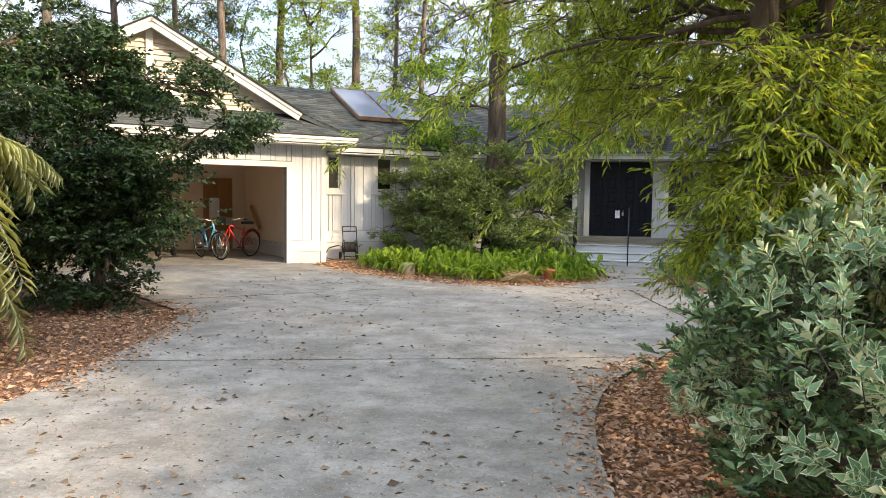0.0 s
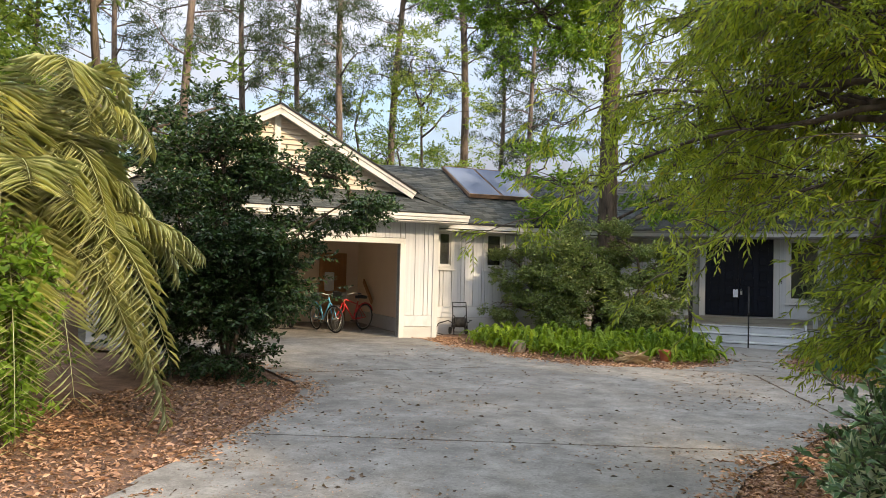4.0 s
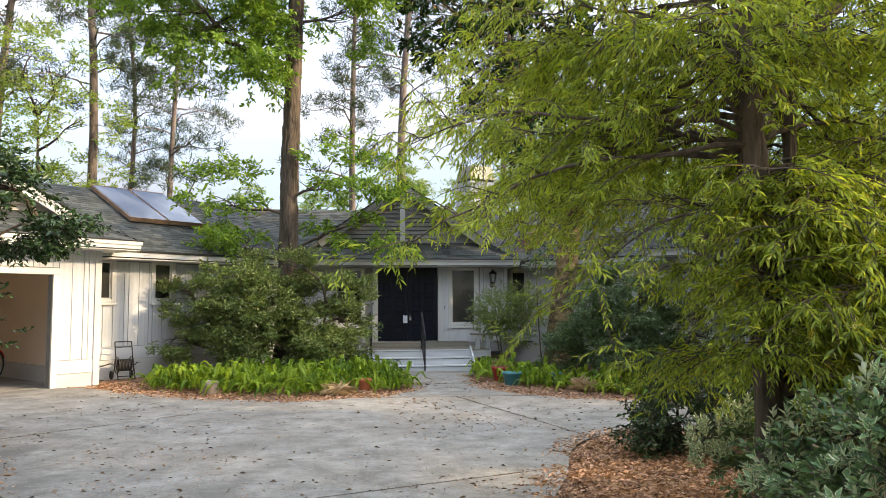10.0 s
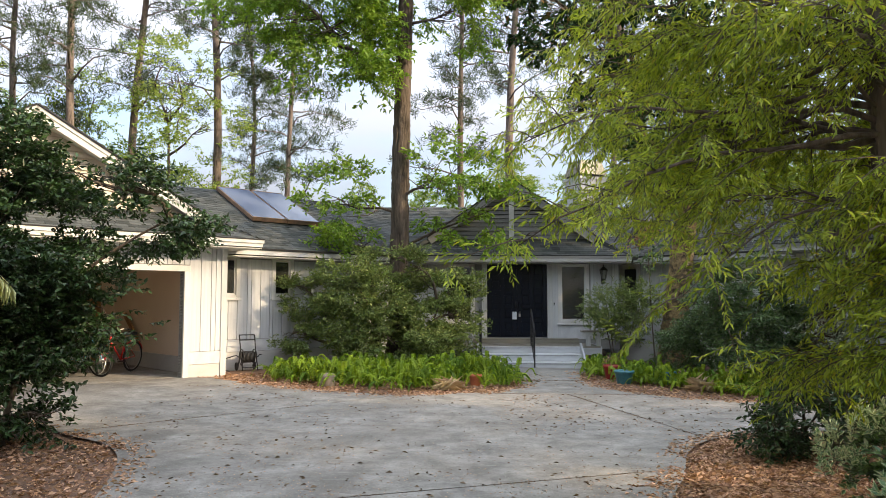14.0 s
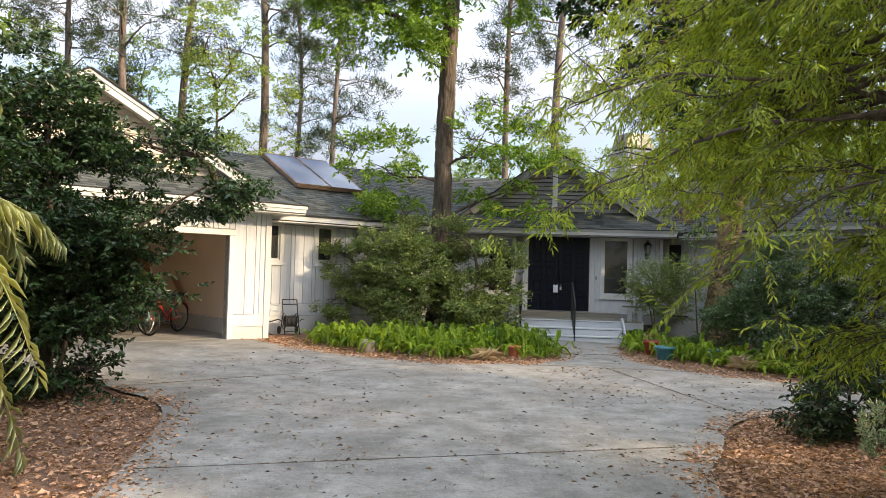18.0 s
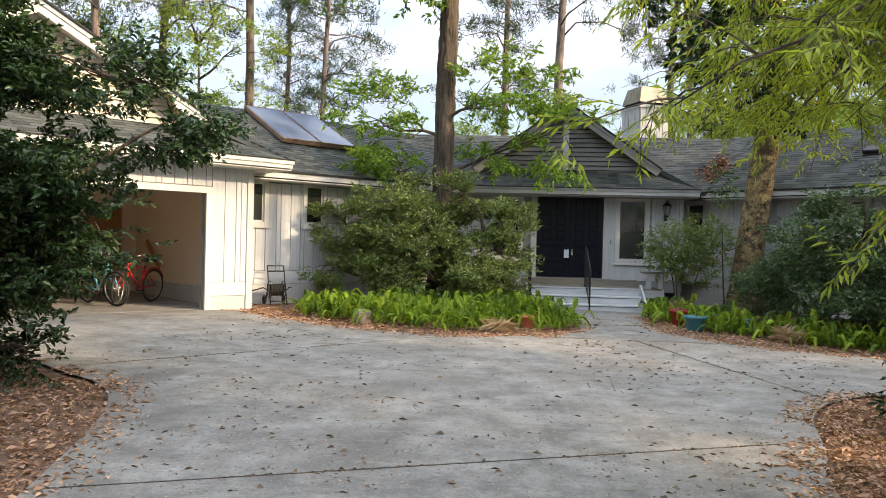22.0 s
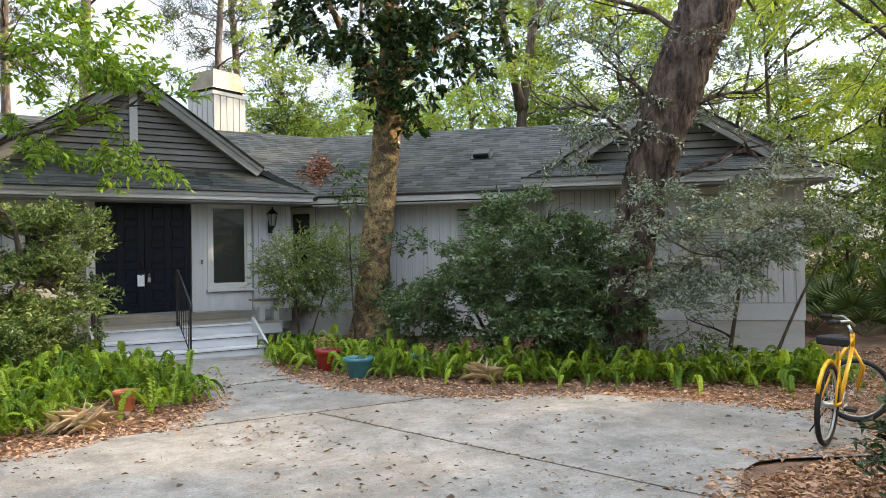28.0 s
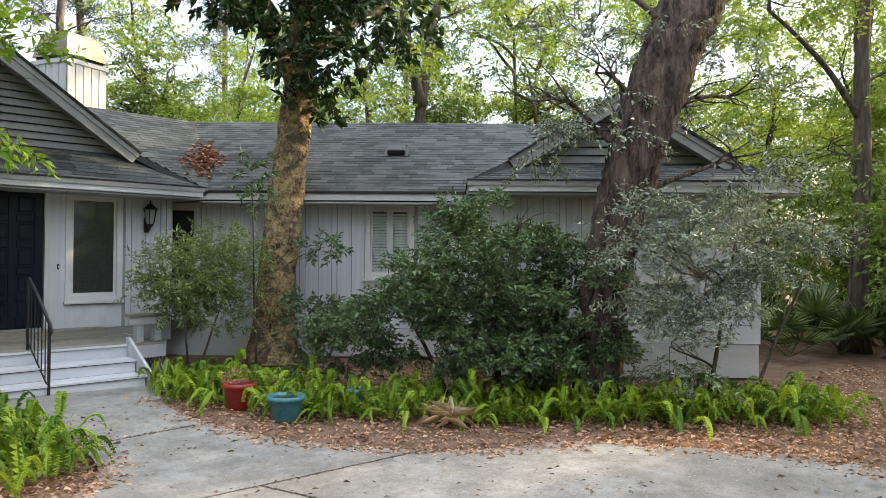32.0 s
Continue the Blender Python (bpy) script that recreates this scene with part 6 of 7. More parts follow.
for k in range(3):
    y0, z0 = 18.67 + 0.345 * k, 0.17 * k
    piece("riser", steps, SIDING, 0.0, 2.5, y0, y0 + 0.025, z0 + 0.0, z0 + 0.126)
    # black strip below each tread: the nosing's shadow as colour
    piece("joint", steps, DRIP, 0.01, 2.49, y0 + 0.016, y0 + 0.026, z0 + 0.1262, z0 + 0.1408)
    if k < 2:
        piece("tread", steps, SIDING, -0.02, 2.52, y0 - 0.03, y0 + 0.335, z0 + 0.141, z0 + 0.168)
    else:
        piece("tread", steps, SIDING, -0.02, 2.52, y0 - 0.03, y0 + 0.02, z0 + 0.141, z0 + 0.168)
for x in (-0.06, 2.525):
    bm = bmesh.new()
    prism(bm, [(18.62, 0.0), (19.40, 0.0), (19.40, 0.60), (19.32, 0.60), (18.62, 0.22)], "x", x, x + 0.04)
    part("stringer", bm, SIDING, steps)
rail = thing("stair_rail", "black wrought-iron handrail on the steps", "railing")
RX = 1.315
for y, z0, z1 in ((18.65, 0.0, 0.90), (19.52, 0.51, 1.42)):
    part("post", boxes((RX - 0.016, RX + 0.016, y - 0.016, y + 0.016, z0, z1)), DARK_METAL, rail, bevel=0.003)
bm = bmesh.new()
tube(bm, [(RX, 19.58, 1.36), (RX, 19.56, 1.43), (RX, 19.49, 1.44), (RX, 19.17, 1.26), (RX, 18.70, 0.96), (RX, 18.62, 0.90), (RX, 18.58, 0.82), (RX, 18.62, 0.78)], 0.021, 8)
part("handrail", bm, DARK_METAL, rail)
bm = bmesh.new()
tube(bm, [(RX, 19.52, 0.62), (RX, 18.65, 0.13)], 0.011, 6)
part("lower_rail", bm, DARK_METAL, rail)
for k in range(5):
    f = (k + 1) / 6
    y = 19.52 - 0.87 * f
    part("baluster", boxes((RX - 0.006, RX + 0.006, y - 0.006, y + 0.006, 0.62 - 0.49 * f, 1.42 - 0.50 * f)), DARK_METAL, rail)
copy_thing(rail, pose(-1.30, 0, 0))
for x0, x1, y0, y1 in ((2.6, 3.2, 19.45, 19.75), (-1.4, -0.05, 19.45, 19.75)):
    be = thing("porch_bench", "plain weathered plank bench at the edge of the porch", "bench", group="porch benches")
    piece("seat_plank", be, DECK, x0, x1, y0, y0 + 0.14, 0.86, 0.90)
    piece("seat_plank", be, DECK, x0, x1, y0 + 0.15, y1, 0.86, 0.90)
    piece("apron", be, SIDING, x0, x1, y0 + 0.02, y0 + 0.05, 0.76, 0.858)
    for x in (x0 + 0.12, x1 - 0.22):
        piece("leg", be, SIDING, x, x + 0.1, y0 + 0.06, y0 + 0.2, 0.511, 0.859)
# the bench's white plank end, added as a block on the seat
ps = thing("white_box", "white plank end of the porch bench", "box", pose(-0.2, 19.6, 0.901))
part("body", boxes((-0.17, 0.17, -0.08, 0.08, 0, 0.11)), TRIM, ps, bevel=0.01)
tr_planter = thing("trough_planter", "long dark grey planter among the leaves by the porch", "planter", pose(-0.75, 18.95, 0.0))
part("body", boxes((-0.6, 0.6, -0.16, 0.16, 0.0, 0.42)), surface("grey_plastic", (0.06, 0.065, 0.07), (0.11, 0.115, 0.12), 0.6), tr_planter, bevel=0.03)

# ---- chimney, solar collector, roof vents ----
ch = thing("chimney", "board-clad chimney with a tapered galvanised metal cap", "chimney", pose(3.86, 26.05, 0, 0, 0, 22))
# darker greys than the wall siding: tree shade is put into the chimney's colour
part("body", boxes((-0.5, 0.5, -0.5, 0.5, 3.0, 5.85)), RAKE_GREY, ch)
for k in range(4):
    ang = 90 * k
    for j in range(5):
        ob = piece("board", ch, GREY_TRIM, -0.5, 0.5, 0, 1, 0, 1)
        ob.matrix_basis = pose(0, 0, 0, 0, 0, ang) @ Matrix.LocRotScale((-0.4 + 0.2 * j, -0.511, 4.0), None, (0.178, 0.022, 1.78))
    ob = piece("cap_trim", ch, GREY_TRIM, -0.5, 0.5, 0, 1, 0, 1)
    ob.matrix_basis = pose(0, 0, 0, 0, 0, ang) @ Matrix.LocRotScale((0, -0.527, 5.78), None, (1.08, 0.04, 0.09))
GALV = surface("galvanised_metal", (0.16, 0.14, 0.08), (0.30, 0.28, 0.22), 0.2, 3.0, 30.0, 0.05, metal=1.0, dist=0.001)
bm = bmesh.new()
a, b = 0.52, 0.40
lo, hi = [bm.verts.new((x * a, y * a, 5.95)) for x, y in ((-1, -1), (1, -1), (1, 1), (-1, 1))], [bm.verts.new((x * b, y * b, 6.45)) for x, y in ((-1, -1), (1, -1), (1, 1), (-1, 1))]
for i in range(4):
    bm.faces.new((lo[i], lo[(i + 1) % 4], hi[(i + 1) % 4], hi[i]))
bm.faces.new(hi), bm.faces.new(lo[::-1])
part("metal_cap", bm, GALV, ch, "tapered galvanised cap")
part("flue_slot", boxes((-0.46, 0.46, -0.46, 0.46, 5.852, 5.948)), DARK_METAL, ch)
sp = math.degrees(math.atan(0.5))
so = thing("solar_collector", "glazed solar collector panels mounted on the shingled roof", "solar panel", ML @ Matrix.Translation((1.70, 1.95, 2.84 + 0.5 * 1.55)) @ Matrix.Rotation(math.atan(0.5), 4, "X"))
SOLAR = glass_material("collector_glass", (0.10, 0.13, 0.21))
SOLAR.node_tree.nodes["Principled BSDF"].inputs["Transmission Weight"].default_value = 0.0
SOLAR.node_tree.nodes["Principled BSDF"].inputs["Roughness"].default_value = 0.2
SOLAR.node_tree.nodes["Principled BSDF"].inputs["Specular IOR Level"].default_value = 0.5
RUST = surface("rusted_frame", (0.10, 0.06, 0.04), (0.26, 0.17, 0.11), 0.8, 4.0, 30.0, 0.3)
for j in range(2):
    x0, x1 = 0.0 + j * 1.01, 0.99 + j * 1.01
    part("tray", boxes((x0, x1, 0, 2.2, 0.04, 0.13)), RUST, so)
    part("glass_cover", boxes((x0 + 0.03, x1 - 0.03, 0.03, 2.17, 0.132, 0.142)), SOLAR, so, "pale blue reflecting glass")
    for r0 in ((x0, x1, 0, 0.028), (x0, x1, 2.172, 2.2)):
        part("frame_bar", boxes((*r0, 0.132, 0.15)), RUST, so)
for s, b in ((-5.6, 3.2), (-2.9, 3.4)):
    z = 2.84 + 0.5 * (b - 1.4)
    ve = thing("roof_vent", "low dark metal roof vent", "vent", MR @ Matrix.Translation((s, b, z)) @ Matrix.Rotation(math.atan(0.5), 4, "X"), "roof vents")
    part("hood", boxes((-0.17, 0.17, -0.15, 0.18, 0.02, 0.12)), DARK_METAL, ve, bevel=0.02)
    part("flange", boxes((-0.22, 0.22, -0.2, 0.24, 0.012, 0.022)), DARK_METAL, ve)

# ---- pots, stump, dead fronds ----
TERRACOTTA = surface("terracotta", (0.36, 0.10, 0.05), (0.55, 0.19, 0.09), 0.75, 5.0, 40.0, 0.2)
RED_GLAZE = surface("red_glaze", (0.22, 0.018, 0.014), (0.34, 0.04, 0.03), 0.35, 5.0, 40.0, 0.1)
TEAL_GLAZE = surface("teal_glaze", (0.03, 0.13, 0.16), (0.08, 0.25, 0.29), 0.3, 5.0, 40.0, 0.1)
SOIL = surface("potting_soil", (0.02, 0.013, 0.009), (0.06, 0.04, 0.028), 0.95, 10.0, 60.0, 1.0)


def pot(label, x, y, r0, h, glaze, plants=False):
    p = thing("flower_pot", label, "pot", pose(x, y, rise(x, y) - 0.02), "garden pots")
    bm = bmesh.new()
    lathe(bm, [(0.0, 0.0), (r0 * 0.68, 0.0), (r0 * 0.74, 0.01), (r0 * 0.92, h * 0.78), (r0 * 0.95, h * 0.80), (r0 * 1.03, h * 0.81), (r0 * 1.04, h), (r0 * 0.93, h), (r0 * 0.90, h * 0.82)], 24)
    part("body", bm, glaze, p)
    bm = bmesh.new()
    lathe(bm, [(r0 * 0.91, h * 0.84), (r0 * 0.5, h * 0.87), (0.0, h * 0.86)], 24)
    part("soil", bm, SOIL, p)
    if plants:
        (v, t), _, _ = foliage([((0, 0, h + 0.06), (r0 * 0.8, r0 * 0.8, 0.08), 1)], 26, 5, 0.07, 0.05, 0.4, -0.3, 77)
        part("withered_leaves", fast_mesh("withered_leaves", v, t, DEAD_LEAF), None, p, kind="stuff")
    return p


pot("dark red glazed pot with a withered plant", 2.78, 16.7, 0.19, 0.30, RED_GLAZE, True)
pot("teal glazed pot among the ferns", 2.84, 15.8, 0.2, 0.27, TEAL_GLAZE)
pot("small teal pot half hidden by ferns", 3.72, 15.65, 0.13, 0.26, TEAL_GLAZE)
pot("terracotta pot in the fern bed", -0.2, 15.3, 0.125, 0.22, TERRACOTTA)
STUMP = surface("cut_log", (0.16, 0.13, 0.10), (0.32, 0.27, 0.21), 0.9, 6.0, 40.0, 0.5)
st = thing("log_stump", "short pale sawn log standing in the ferns", "stump", pose(-3.05, 14.8, 0, 7, 3, 20))
bm = bmesh.new()
lathe(bm, [(0.0, -0.02), (0.15, -0.02), (0.14, 0.1), (0.145, 0.24), (0.135, 0.26), (0.0, 0.265)], 18)
for v in bm.verts:
    v.co += Vector(noise.noise_vector(v.co * 9)) * 0.012
part("log", bm, STUMP, st)
for x, y, sd in ((-0.72, 14.55, 1), (3.95, 14.4, 2)):
    r = np.random.default_rng(90 + sd)
    d = thing("dead_fronds", "heap of dry tan dead fronds on the mulch", "dead plant", pose(x, y, 0), "dead plants")
    az = r.uniform(0, 6.283, 80)
    el = r.uniform(0.1, 1.25, 80)
    d_ = np.stack([np.cos(az) * np.cos(el), np.sin(az) * np.cos(el), np.sin(el)], 1)
    parts_ = [leaf_arrays(r.normal(size=(80, 3)) * [0.09, 0.07, 0.02] + [0, 0, 0.06], d_, np.tile([0.1, -0.3, 1.0], (80, 1)), r.uniform(0.16, 0.34, 80), r.uniform(0.014, 0.03, 80), 0.3, 0.6)]
    part("fronds", fast_mesh("fronds", *merge(parts_), leaf_material("straw_leaf", (0.42, 0.31, 0.23), (0.70, 0.58, 0.46), 0.7, 0.2)), None, d)

# ---- bicycles ----
TYRE = surface("black_rubber", (0.010, 0.010, 0.010), (0.028, 0.028, 0.028), 0.8, 8.0, 60.0, 0.3)


def ring(bm, c, axis, radius, thick, n=36, sides=6):
    """A torus about an axis."""
    ax = Vector(axis).normalized()
    u = ax.orthogonal().normalized()
    v = ax.cross(u)
    rows = []
    for i in range(n):
        a = 2 * math.pi * i / n
        d = u * math.cos(a) + v * math.sin(a)
        rows.append([bm.verts.new(Vector(c) + d * (radius + thick * math.cos(b)) + ax * thick * math.sin(b)) for b in (2 * math.pi * k / sides for k in range(sides))])
    for i in range(n):
        for k in range(sides):
            f = bm.faces.new((rows[i][k], rows[(i + 1) % n][k], rows[(i + 1) % n][(k + 1) % sides], rows[i][(k + 1) % sides]))
            f.smooth = True


def bicycle(label, m, paint, steer=0.0, lean=4.0, basket=False, front=0.335):
    b = thing("bicycle", label, "bicycle", m @ pose(0, 0, 0, lean), "bicycles")
    R = 0.335

    def bar(name, pts, rad, mat, parent=b, sides=8):
        bm = bmesh.new()
        tube(bm, pts, rad, sides)
        return part(name, bm, mat, parent)

    def wheel(c, ang, R):
        w = thing("wheel", "", "", None)
        w.parent = b
        w.matrix_basis = pose(*c, 0, 0, ang)
        for key in list(w.keys()):
            del w[key]
        bm = bmesh.new()
        ring(bm, (0, 0, 0), (0, 1, 0), R - 0.022, 0.022)
        part("tyre", bm, TYRE, w)
        bm = bmesh.new()
        ring(bm, (0, 0, 0), (0, 1, 0), R - 0.05, 0.010)
        part("rim", bm, STEEL, w)
        bm = bmesh.new()
        tube(bm, [(0, -0.05, 0), (0, 0.05, 0)], 0.025, 8)
        part("hub", bm, STEEL, w)
        sv = []
        for k in range(20):
            a = 2 * math.pi * k / 20
            sv.append(((0.02 * math.cos(a + 1), 0.03 * (-1) ** k, 0.02 * math.sin(a + 1)), ((R - 0.05) * math.cos(a), 0, (R - 0.05) * math.sin(a))))
        q = sticks(np.array([s[0] for s in sv]), np.array([s[1] for s in sv]), 0.0018)
        part("spokes", fast_mesh("spokes", *q, STEEL), None, w, kind="stuff")
    wheel((0, 0, R), 0, R)
    wheel((1.06, 0, front), steer, front)
    bar("down_tube", [(0.42, 0, 0.29), (0.84, 0, 0.72)], 0.019, paint)
    bar("seat_tube", [(0.42, 0, 0.29), (0.29, 0, 0.74)], 0.017, paint)
    bar("top_tube", [(0.31, 0, 0.66), (0.82, 0, 0.80)], 0.017, paint)
    bar("head_tube", [(0.85, 0, 0.68), (0.81, 0, 0.84)], 0.021, paint)
    for s in (1, -1):
        bar("chain_stay", [(0.42, 0.02 * s, 0.29), (0.0, 0.06 * s, R)], 0.010, paint)
        bar("seat_stay", [(0.31, 0.015 * s, 0.66), (0.0, 0.06 * s, R)], 0.009, paint)
    ca, sa = math.cos(radians(steer)), math.sin(radians(steer))

    def turn(x, y, z):
        return (0.84 + (x - 0.84) * ca - y * sa, (x - 0.84) * sa + y * ca, z)
    for s in (1, -1):
        bar("fork_blade", [turn(0.85, 0.03 * s, 0.70), turn(0.93, 0.05 * s, 0.55), (1.06 - 0.05 * sa * s, 0.05 * ca * s, front)], 0.012, paint)
    bar("stem", [(0.81, 0, 0.84), turn(0.80, 0, 0.91)], 0.013, STEEL)
    bar("handlebar", [turn(0.66, -0.31, 0.96), turn(0.78, -0.22, 0.97), turn(0.84, -0.08, 0.92), turn(0.84, 0.08, 0.92), turn(0.78, 0.22, 0.97), turn(0.66, 0.31, 0.96)], 0.012, STEEL)
    for s in (1, -1):
        bar("grip", [turn(0.60, 0.33 * s, 0.955), turn(0.70, 0.285 * s, 0.963)], 0.018, TYRE)
    bar("seat_post", [(0.29, 0, 0.74), (0.26, 0, 0.86)], 0.012, STEEL)
    bm = bmesh.new()
    prism(bm, [(0.07, -0.12), (0.05, -0.05), (0.05, 0.05), (0.07, 0.12), (0.14, 0.125), (0.21, 0.085), (0.30, 0.035), (0.40, 0.024), (0.41, 0.0), (0.40, -0.024), (0.30, -0.035), (0.21, -0.085), (0.14, -0.125)], "z", 0.81, 0.88)
    part("saddle", bm, TYRE, b, bevel=0.012)
    bm = bmesh.new()
    ring(bm, (0.42, -0.04, 0.29), (0, 1, 0), 0.085, 0.006, 24, 4)
    part("chainring", bm, STEEL, b)
    for s in (1, -1):
        bar("crank", [(0.42, 0.05 * s, 0.29), (0.42 + 0.16 * s, 0.07 * s, 0.27)], 0.010, STEEL)
        part("pedal", boxes((0.42 + 0.16 * s - 0.05, 0.42 + 0.16 * s + 0.05, 0.12 * s - 0.045, 0.12 * s + 0.045, 0.26, 0.285)), TYRE, b)
    bar("kickstand", [(0.35, 0.05, 0.29), (0.30, 0.2, 0.02)], 0.007, DARK_METAL)
    arc = [radians(20 + 17 * k) for k in range(9)]
    bar("mudguard", [((R + 0.02) * math.cos(a), 0, R + (R + 0.02) * math.sin(a)) for a in arc], 0.018, paint, sides=6)
    if basket:
        part("basket", boxes((0.92, 1.12, -0.14, 0.14, 0.82, 0.83), (0.92, 0.93, -0.14, 0.14, 0.83, 0.98), (1.11, 1.12, -0.14, 0.14, 0.83, 0.98), (0.93, 1.11, -0.14, -0.13, 0.83, 0.98), (0.93, 1.11, 0.13, 0.14, 0.83, 0.98)), DARK_METAL, b, "black basket")
    return b


YELLOW = surface("yellow_enamel", (0.72, 0.36, 0.01), (0.86, 0.48, 0.02), 0.3, 3.0, 60.0, 0.05)
RED = surface("red_enamel", (0.42, 0.015, 0.015), (0.56, 0.03, 0.03), 0.3, 3.0, 60.0, 0.05)
BLUE = surface("light_blue_enamel", (0.10, 0.38, 0.58), (0.20, 0.52, 0.72), 0.3, 3.0, 60.0, 0.05)
bicycle("yellow bicycle on its kickstand at the edge of the drive", pose(4.26, 10.11, 0.005, 0, 0, 17), YELLOW, -72, 3, front=0.295)
bicycle("red bicycle parked in the open garage", ML @ pose(-1.15, 2.0, 0.115, 0, 0, 215), RED, 18, -4, True)
bicycle("light blue bicycle parked in the open garage", ML @ pose(-2.3, 2.2, 0.115, 0, 0, -78), BLUE, 12, 5)

# ---- garage contents ----
gd = thing("inner_door", "brown stained wooden door inside the garage", "door", ML)
part("leaf", boxes((-1.62, -0.82, 4.93, 4.97, 0.12, 2.1)), WOOD, gd)
for x0, x1, z0, z1 in ((-1.52, -1.26, 1.2, 1.95), (-1.18, -0.92, 1.2, 1.95), (-1.52, -1.26, 0.3, 1.05), (-1.18, -0.92, 0.3, 1.05)):
    part("panel", boxes((x0, x1, 4.915, 4.929, z0, z1)), WOOD, gd, bevel=0.006)
ht = thing("hand_truck", "black two-wheeled hand truck in the garage", "hand truck", ML @ pose(-3.0, 2.6, 0.115, 0, 0, 20))
for x in (-0.17, 0.17):
    bm = bmesh.new()
    tube(bm, [(x, 0, 0.05), (x, 0.1, 0.9), (x * 0.6, 0.15, 1.12)], 0.014, 6)
    part("rail", bm, DARK_METAL, ht)
    bm = bmesh.new()
    ring(bm, (x * 1.2, 0.08, 0.12), (1, 0, 0), 0.09, 0.03, 20, 6)
    part("wheel", bm, TYRE, ht)
part("toe_plate", boxes((-0.2, 0.2, -0.2, 0.0, 0.01, 0.02)), DARK_METAL, ht)
for z in (0.3, 0.6, 0.9):
    part("crossbar", boxes((-0.17, 0.17, 0.03 + z * 0.07, 0.05 + z * 0.07, z, z + 0.03)), DARK_METAL, ht)
bag = thing("paper_sack", "pale paper sack hung on the inner door", "bag", ML @ pose(-1.35, 4.8, 1.0))
part("sack", boxes((-0.13, 0.13, -0.05, 0.09, 0.0, 0.55)), PAPER, bag, bevel=0.03)
pl = thing("leaning_plank", "short tan board leaning on the inner garage wall", "plank", ML)
bm = bmesh.new()
prism(bm, [(0, 0), (0.12, 0), (0.12, 1.0), (0, 1.0)], "x", -0.02, 0.02)
ob = part("board", bm, WOOD, pl)
ob.matrix_basis = pose(-0.55, 3.2, 0.8, -55, 0, 0)

# ---- hose reel cart ----
CART_SIZE = 0.86
hr = thing("hose_reel_cart", "black hose reel cart with a coiled hose by the wall", "hose reel", ML @ pose(0.88, 0.55, 0.09, 0, 0, -12) @ Matrix.Scale(CART_SIZE, 4))
for x in (-0.2, 0.2):
    bm = bmesh.new()
    tube(bm, [(x, -0.22, 0.02), (x, 0.0, 0.55), (x, 0.12, 0.93)], 0.014, 6)
    part("side_frame", bm, DARK_METAL, hr)
    bm = bmesh.new()
    tube(bm, [(x, 0.2, 0.05), (x, 0.0, 0.55)], 0.013, 6)
    part("strut", bm, DARK_METAL, hr)
    bm = bmesh.new()
    ring(bm, (x * 1.2, 0.2, 0.11), (1, 0, 0), 0.085, 0.026, 20, 6)
    part("wheel", bm, TYRE, hr)
    bm = bmesh.new()
    ring(bm, (x * 0.85, 0, 0.36), (1, 0, 0), 0.20, 0.012, 28, 6)
    part("reel_flange", bm, DARK_METAL, hr)
for y, z in ((0.12, 0.93), (0.08, 0.80), (-0.18, 0.1)):
    bm = bmesh.new()
    tube(bm, [(-0.2, y, z), (0.2, y, z)], 0.013, 6)
    part("crossbar", bm, DARK_METAL, hr)
for k in range(9):
    bm = bmesh.new()
    ring(bm, (-0.14 + 0.035 * k, 0, 0.36), (1, 0.05, 0), 0.13, 0.017, 24, 6)
    part("hose_coil", bm, TYRE, hr)
bm = bmesh.new()
tube(bm, [(0.2, 0, 0.36), (0.27, 0, 0.36), (0.27, -0.1, 0.42), (0.34, -0.1, 0.42)], 0.012, 6)
part("crank", bm, DARK_METAL, hr)
bm = bmesh.new()
tube(bm, [(-0.15, -0.14, 0.3), (-0.35, -0.1, 0.42), (-0.6, 0.1, 0.32), (-0.7, 0.2, 0.06), (-0.5, -0.1, 0.02)], 0.014, 6)
part("hose_end", bm, TYRE, hr)

# ---- leaf litter and mulch ----


def litter(name, label, n, where, sizes, mat, seed, lift=0.006, ratio=0.5, tilt=0.35, curl=0.3):
    r = np.random.default_rng(seed)
    P = []
    while len(P) < n:
        p = where(r)
        if p is not None:
            P.append((*p, rise(*p) + lift))
    P = np.array(P)
    a = r.uniform(0, 6.28, n)
    d = np.stack([np.cos(a), np.sin(a), r.uniform(-0.1, tilt, n)], 1)
    nm = unit(np.array([0, 0, 1.0]) + r.normal(size=(n, 3)) * tilt)
    L = r.uniform(*sizes, n)
    ob = new(name, fast_mesh(name, *leaf_arrays(P, d, nm, L, L * ratio * r.uniform(0.6, 1.3, n), 0.12, curl), mat))
    return tagged(ob, label, "leaves", kind="stuff")


HULL = OUTLINE


def on_drive(r):
    k = r.uniform()
    p = (r.uniform(-5.5, 5.2), r.uniform(2.2, 17.6)) if k < 0.8 else (r.uniform(-3.2, 1.5), r.uniform(1.5, 8))
    if not inside(p, HULL) or (p[0] < -5 and p[1] > 15.4):
        return None
    thick = 0.5 + 0.5 * noise.noise(Vector((p[0] * 0.6, p[1] * 0.6, 3.0))) + 0.35 * noise.noise(Vector((p[0] * 2.0, p[1] * 2.0, 9.0)))
    return p if r.uniform() < 1.3 * thick ** 3 else None


EDGE = [(1.0, 2.2, 2.9, 7.4), (1.6, 6.8, 4.5, 9.9), (-6.4, 2.0, -2.7, 9.4), (-6.0, 13.4, 1.0, 16.5), (2.0, 11.0, 8.5, 18.3), (4.6, 6.0, 12.0, 13.0)]


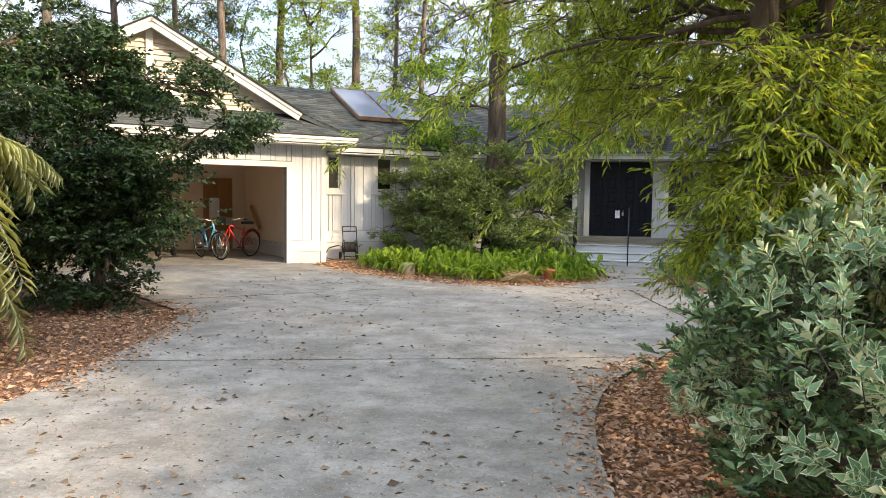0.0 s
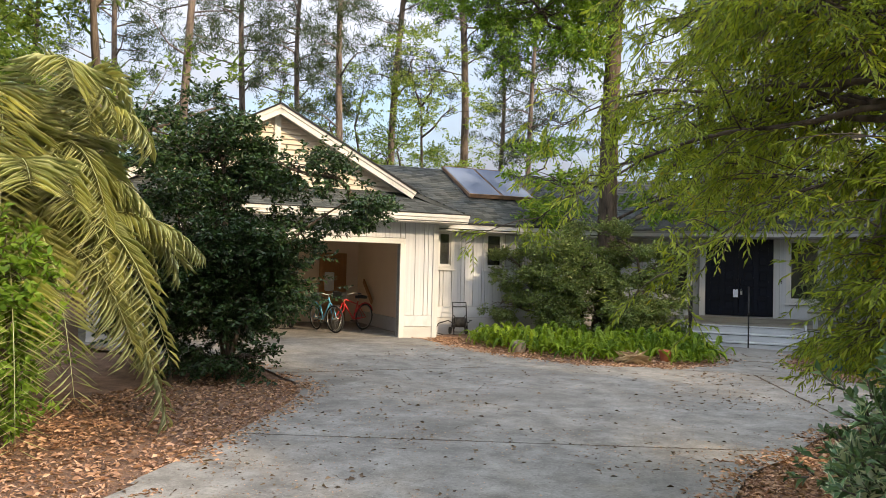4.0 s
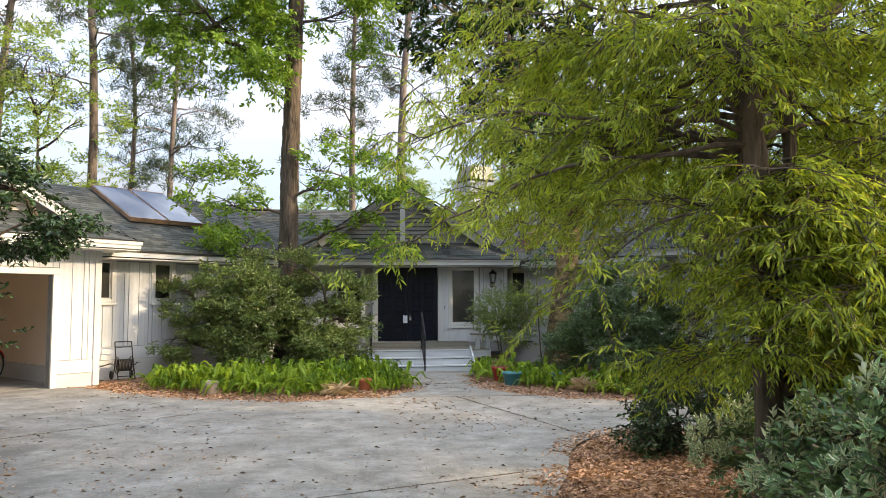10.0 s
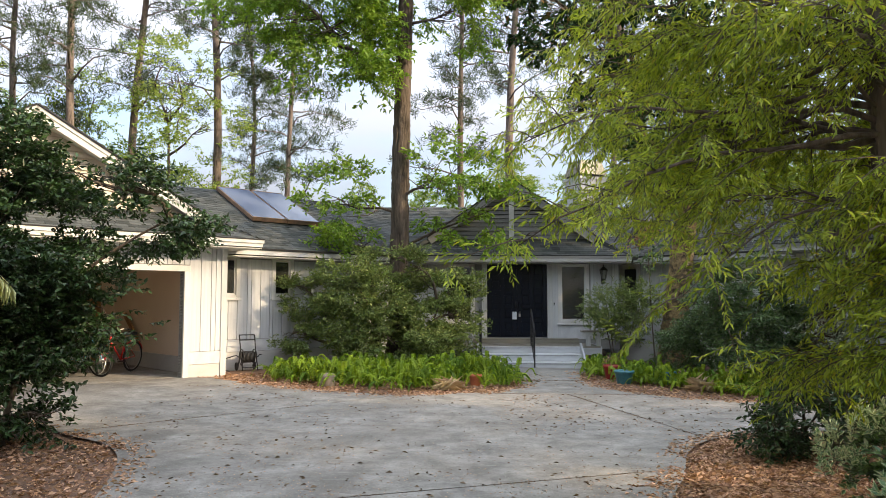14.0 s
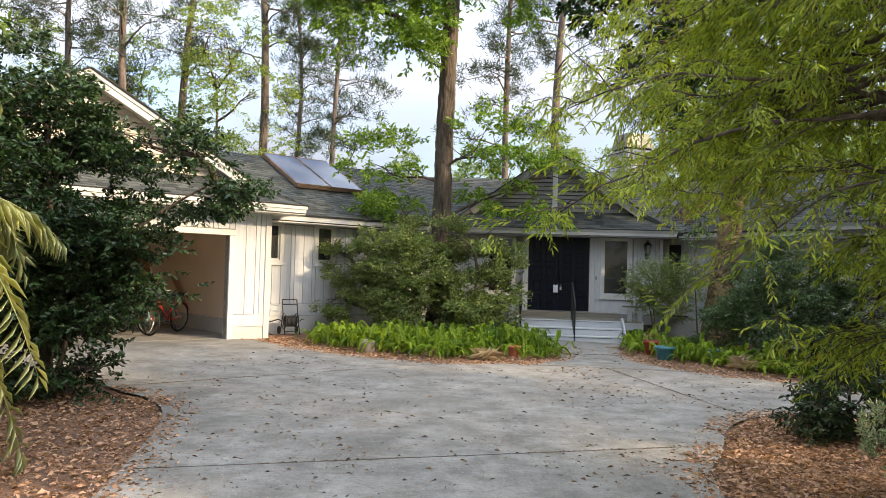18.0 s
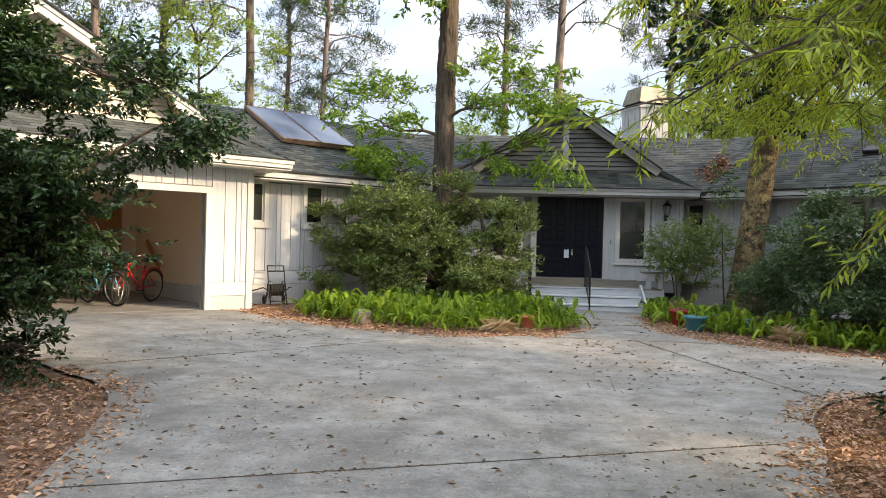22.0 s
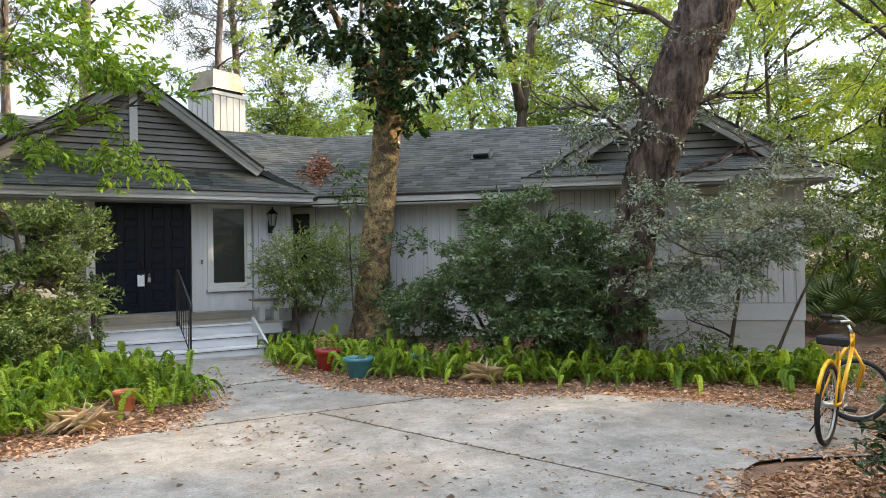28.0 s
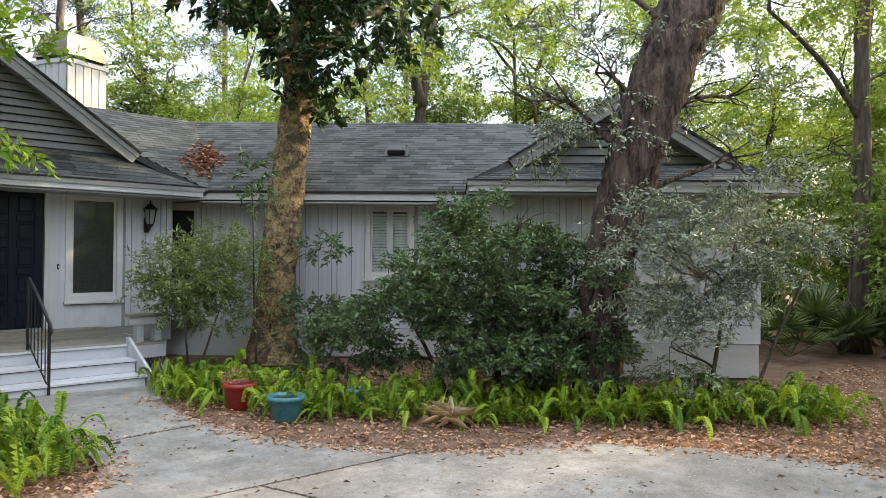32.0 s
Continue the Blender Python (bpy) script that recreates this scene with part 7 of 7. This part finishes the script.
def on_mulch(r):
    q = EDGE[r.integers(0, len(EDGE))]
    p = (r.uniform(min(q[0], q[2]), max(q[0], q[2])), r.uniform(q[1], q[3]))
    return None if inside(p, HULL) else p


JOINTS = [((-3.72, 6.1), (1.61, 8.0)), ((2.53, 9.5), (1.41, 13.86)), ((-0.22, 13.98), (3.07, 13.79)), ((-5.2, 10.2), (-2.86, 12.4)), ((0.8, 16.03), (2.2, 16.15))]


def by_joint(r):
    (x0, y0), (x1, y1) = JOINTS[r.integers(0, len(JOINTS))]
    t, d = r.uniform(), r.normal(0, 0.018)
    p = (x0 + (x1 - x0) * t + d, y0 + (y1 - y0) * t + d)
    return p if noise.noise(Vector((p[0] * 1.3, p[1] * 1.3, 5))) > -0.2 else None


litter("joint_debris", "brown leaf crumbs gathered along the joints in the concrete", 1500, by_joint, (0.012, 0.035), DARK_LITTER, 105)
litter("fallen_leaves", "small dry brown leaves scattered over the concrete", 2200, on_drive, (0.015, 0.08), DARK_LITTER, 101)
litter("leaf_crumbs", "fine brown and tan crumbs of leaf and bark on the concrete", 9000, on_drive, (0.008, 0.026), DEAD_LEAF, 107, 0.005, 0.6)
def by_edge(r):
    i = r.integers(0, len(RIM))
    (x0, y0), (x1, y1) = RIM[i], RIM[(i + 1) % len(RIM)]
    t, d = r.uniform(), abs(r.normal(0, 0.16))
    ln = math.hypot(x1 - x0, y1 - y0) + 1e-6
    p = (x0 + (x1 - x0) * t - (y1 - y0) / ln * d, y0 + (y1 - y0) * t + (x1 - x0) / ln * d)
    ok = p[1] < 18 and not (p[0] < -4.8 and p[1] > 10.6) and p[1] > 1.5
    return p if ok and noise.noise(Vector((p[0] * 1.5, p[1] * 1.5, 0))) > -0.25 else None


RIM = smooth_outline(OUTLINE)
litter("edge_leaves", "dry leaves and mulch spilling over the edge of the concrete", 6000, by_edge, (0.02, 0.075), DEAD_LEAF, 103, 0.008, 0.5, 0.4)
litter("mulch_leaves", "thick brown leaf litter on the beds", 60000, on_mulch, (0.03, 0.085), DEAD_LEAF, 102, -0.012, 0.45, 0.5)

vd = (Vector(tr_) - Vector(er)).normalized()

r = np.random.default_rng(120)
nv = 420
tt = np.clip(r.normal(1.55, 0.45, nv), 0.5, 2.8)
off = r.normal(0, 0.17, nv) * (1.4 - tt * 0.3)
P = np.array(er) + np.outer(tt, np.array(vd)) + np.outer(off, [1.0, 0.0, 0.0])
P[:, 2] = np.maximum(EZ + 0.5 * (P[:, 1] - ce), EZ + 0.5 * ((P[:, 0] + P[:, 1] - 24.89) * H)) + 0.02 + r.uniform(0, 0.05, nv)
aa = r.uniform(0, 6.28, nv)
L = r.uniform(0.08, 0.17, nv)
tagged(new("roof_leaves", fast_mesh("roof_leaves", *leaf_arrays(P, np.stack([np.cos(aa), np.sin(aa), 0.3 * np.cos(aa * 3)], 1), unit(np.array([0, -0.4, 1.0]) + r.normal(size=(nv, 3)) * 0.4), L, L * 0.42, 0.2, 0.2), leaf_material("russet_leaf", (0.14, 0.06, 0.035), (0.40, 0.20, 0.13), 0.6, 0.1))), "drift of russet dead leaves in the roof valley", "leaves", kind="stuff")
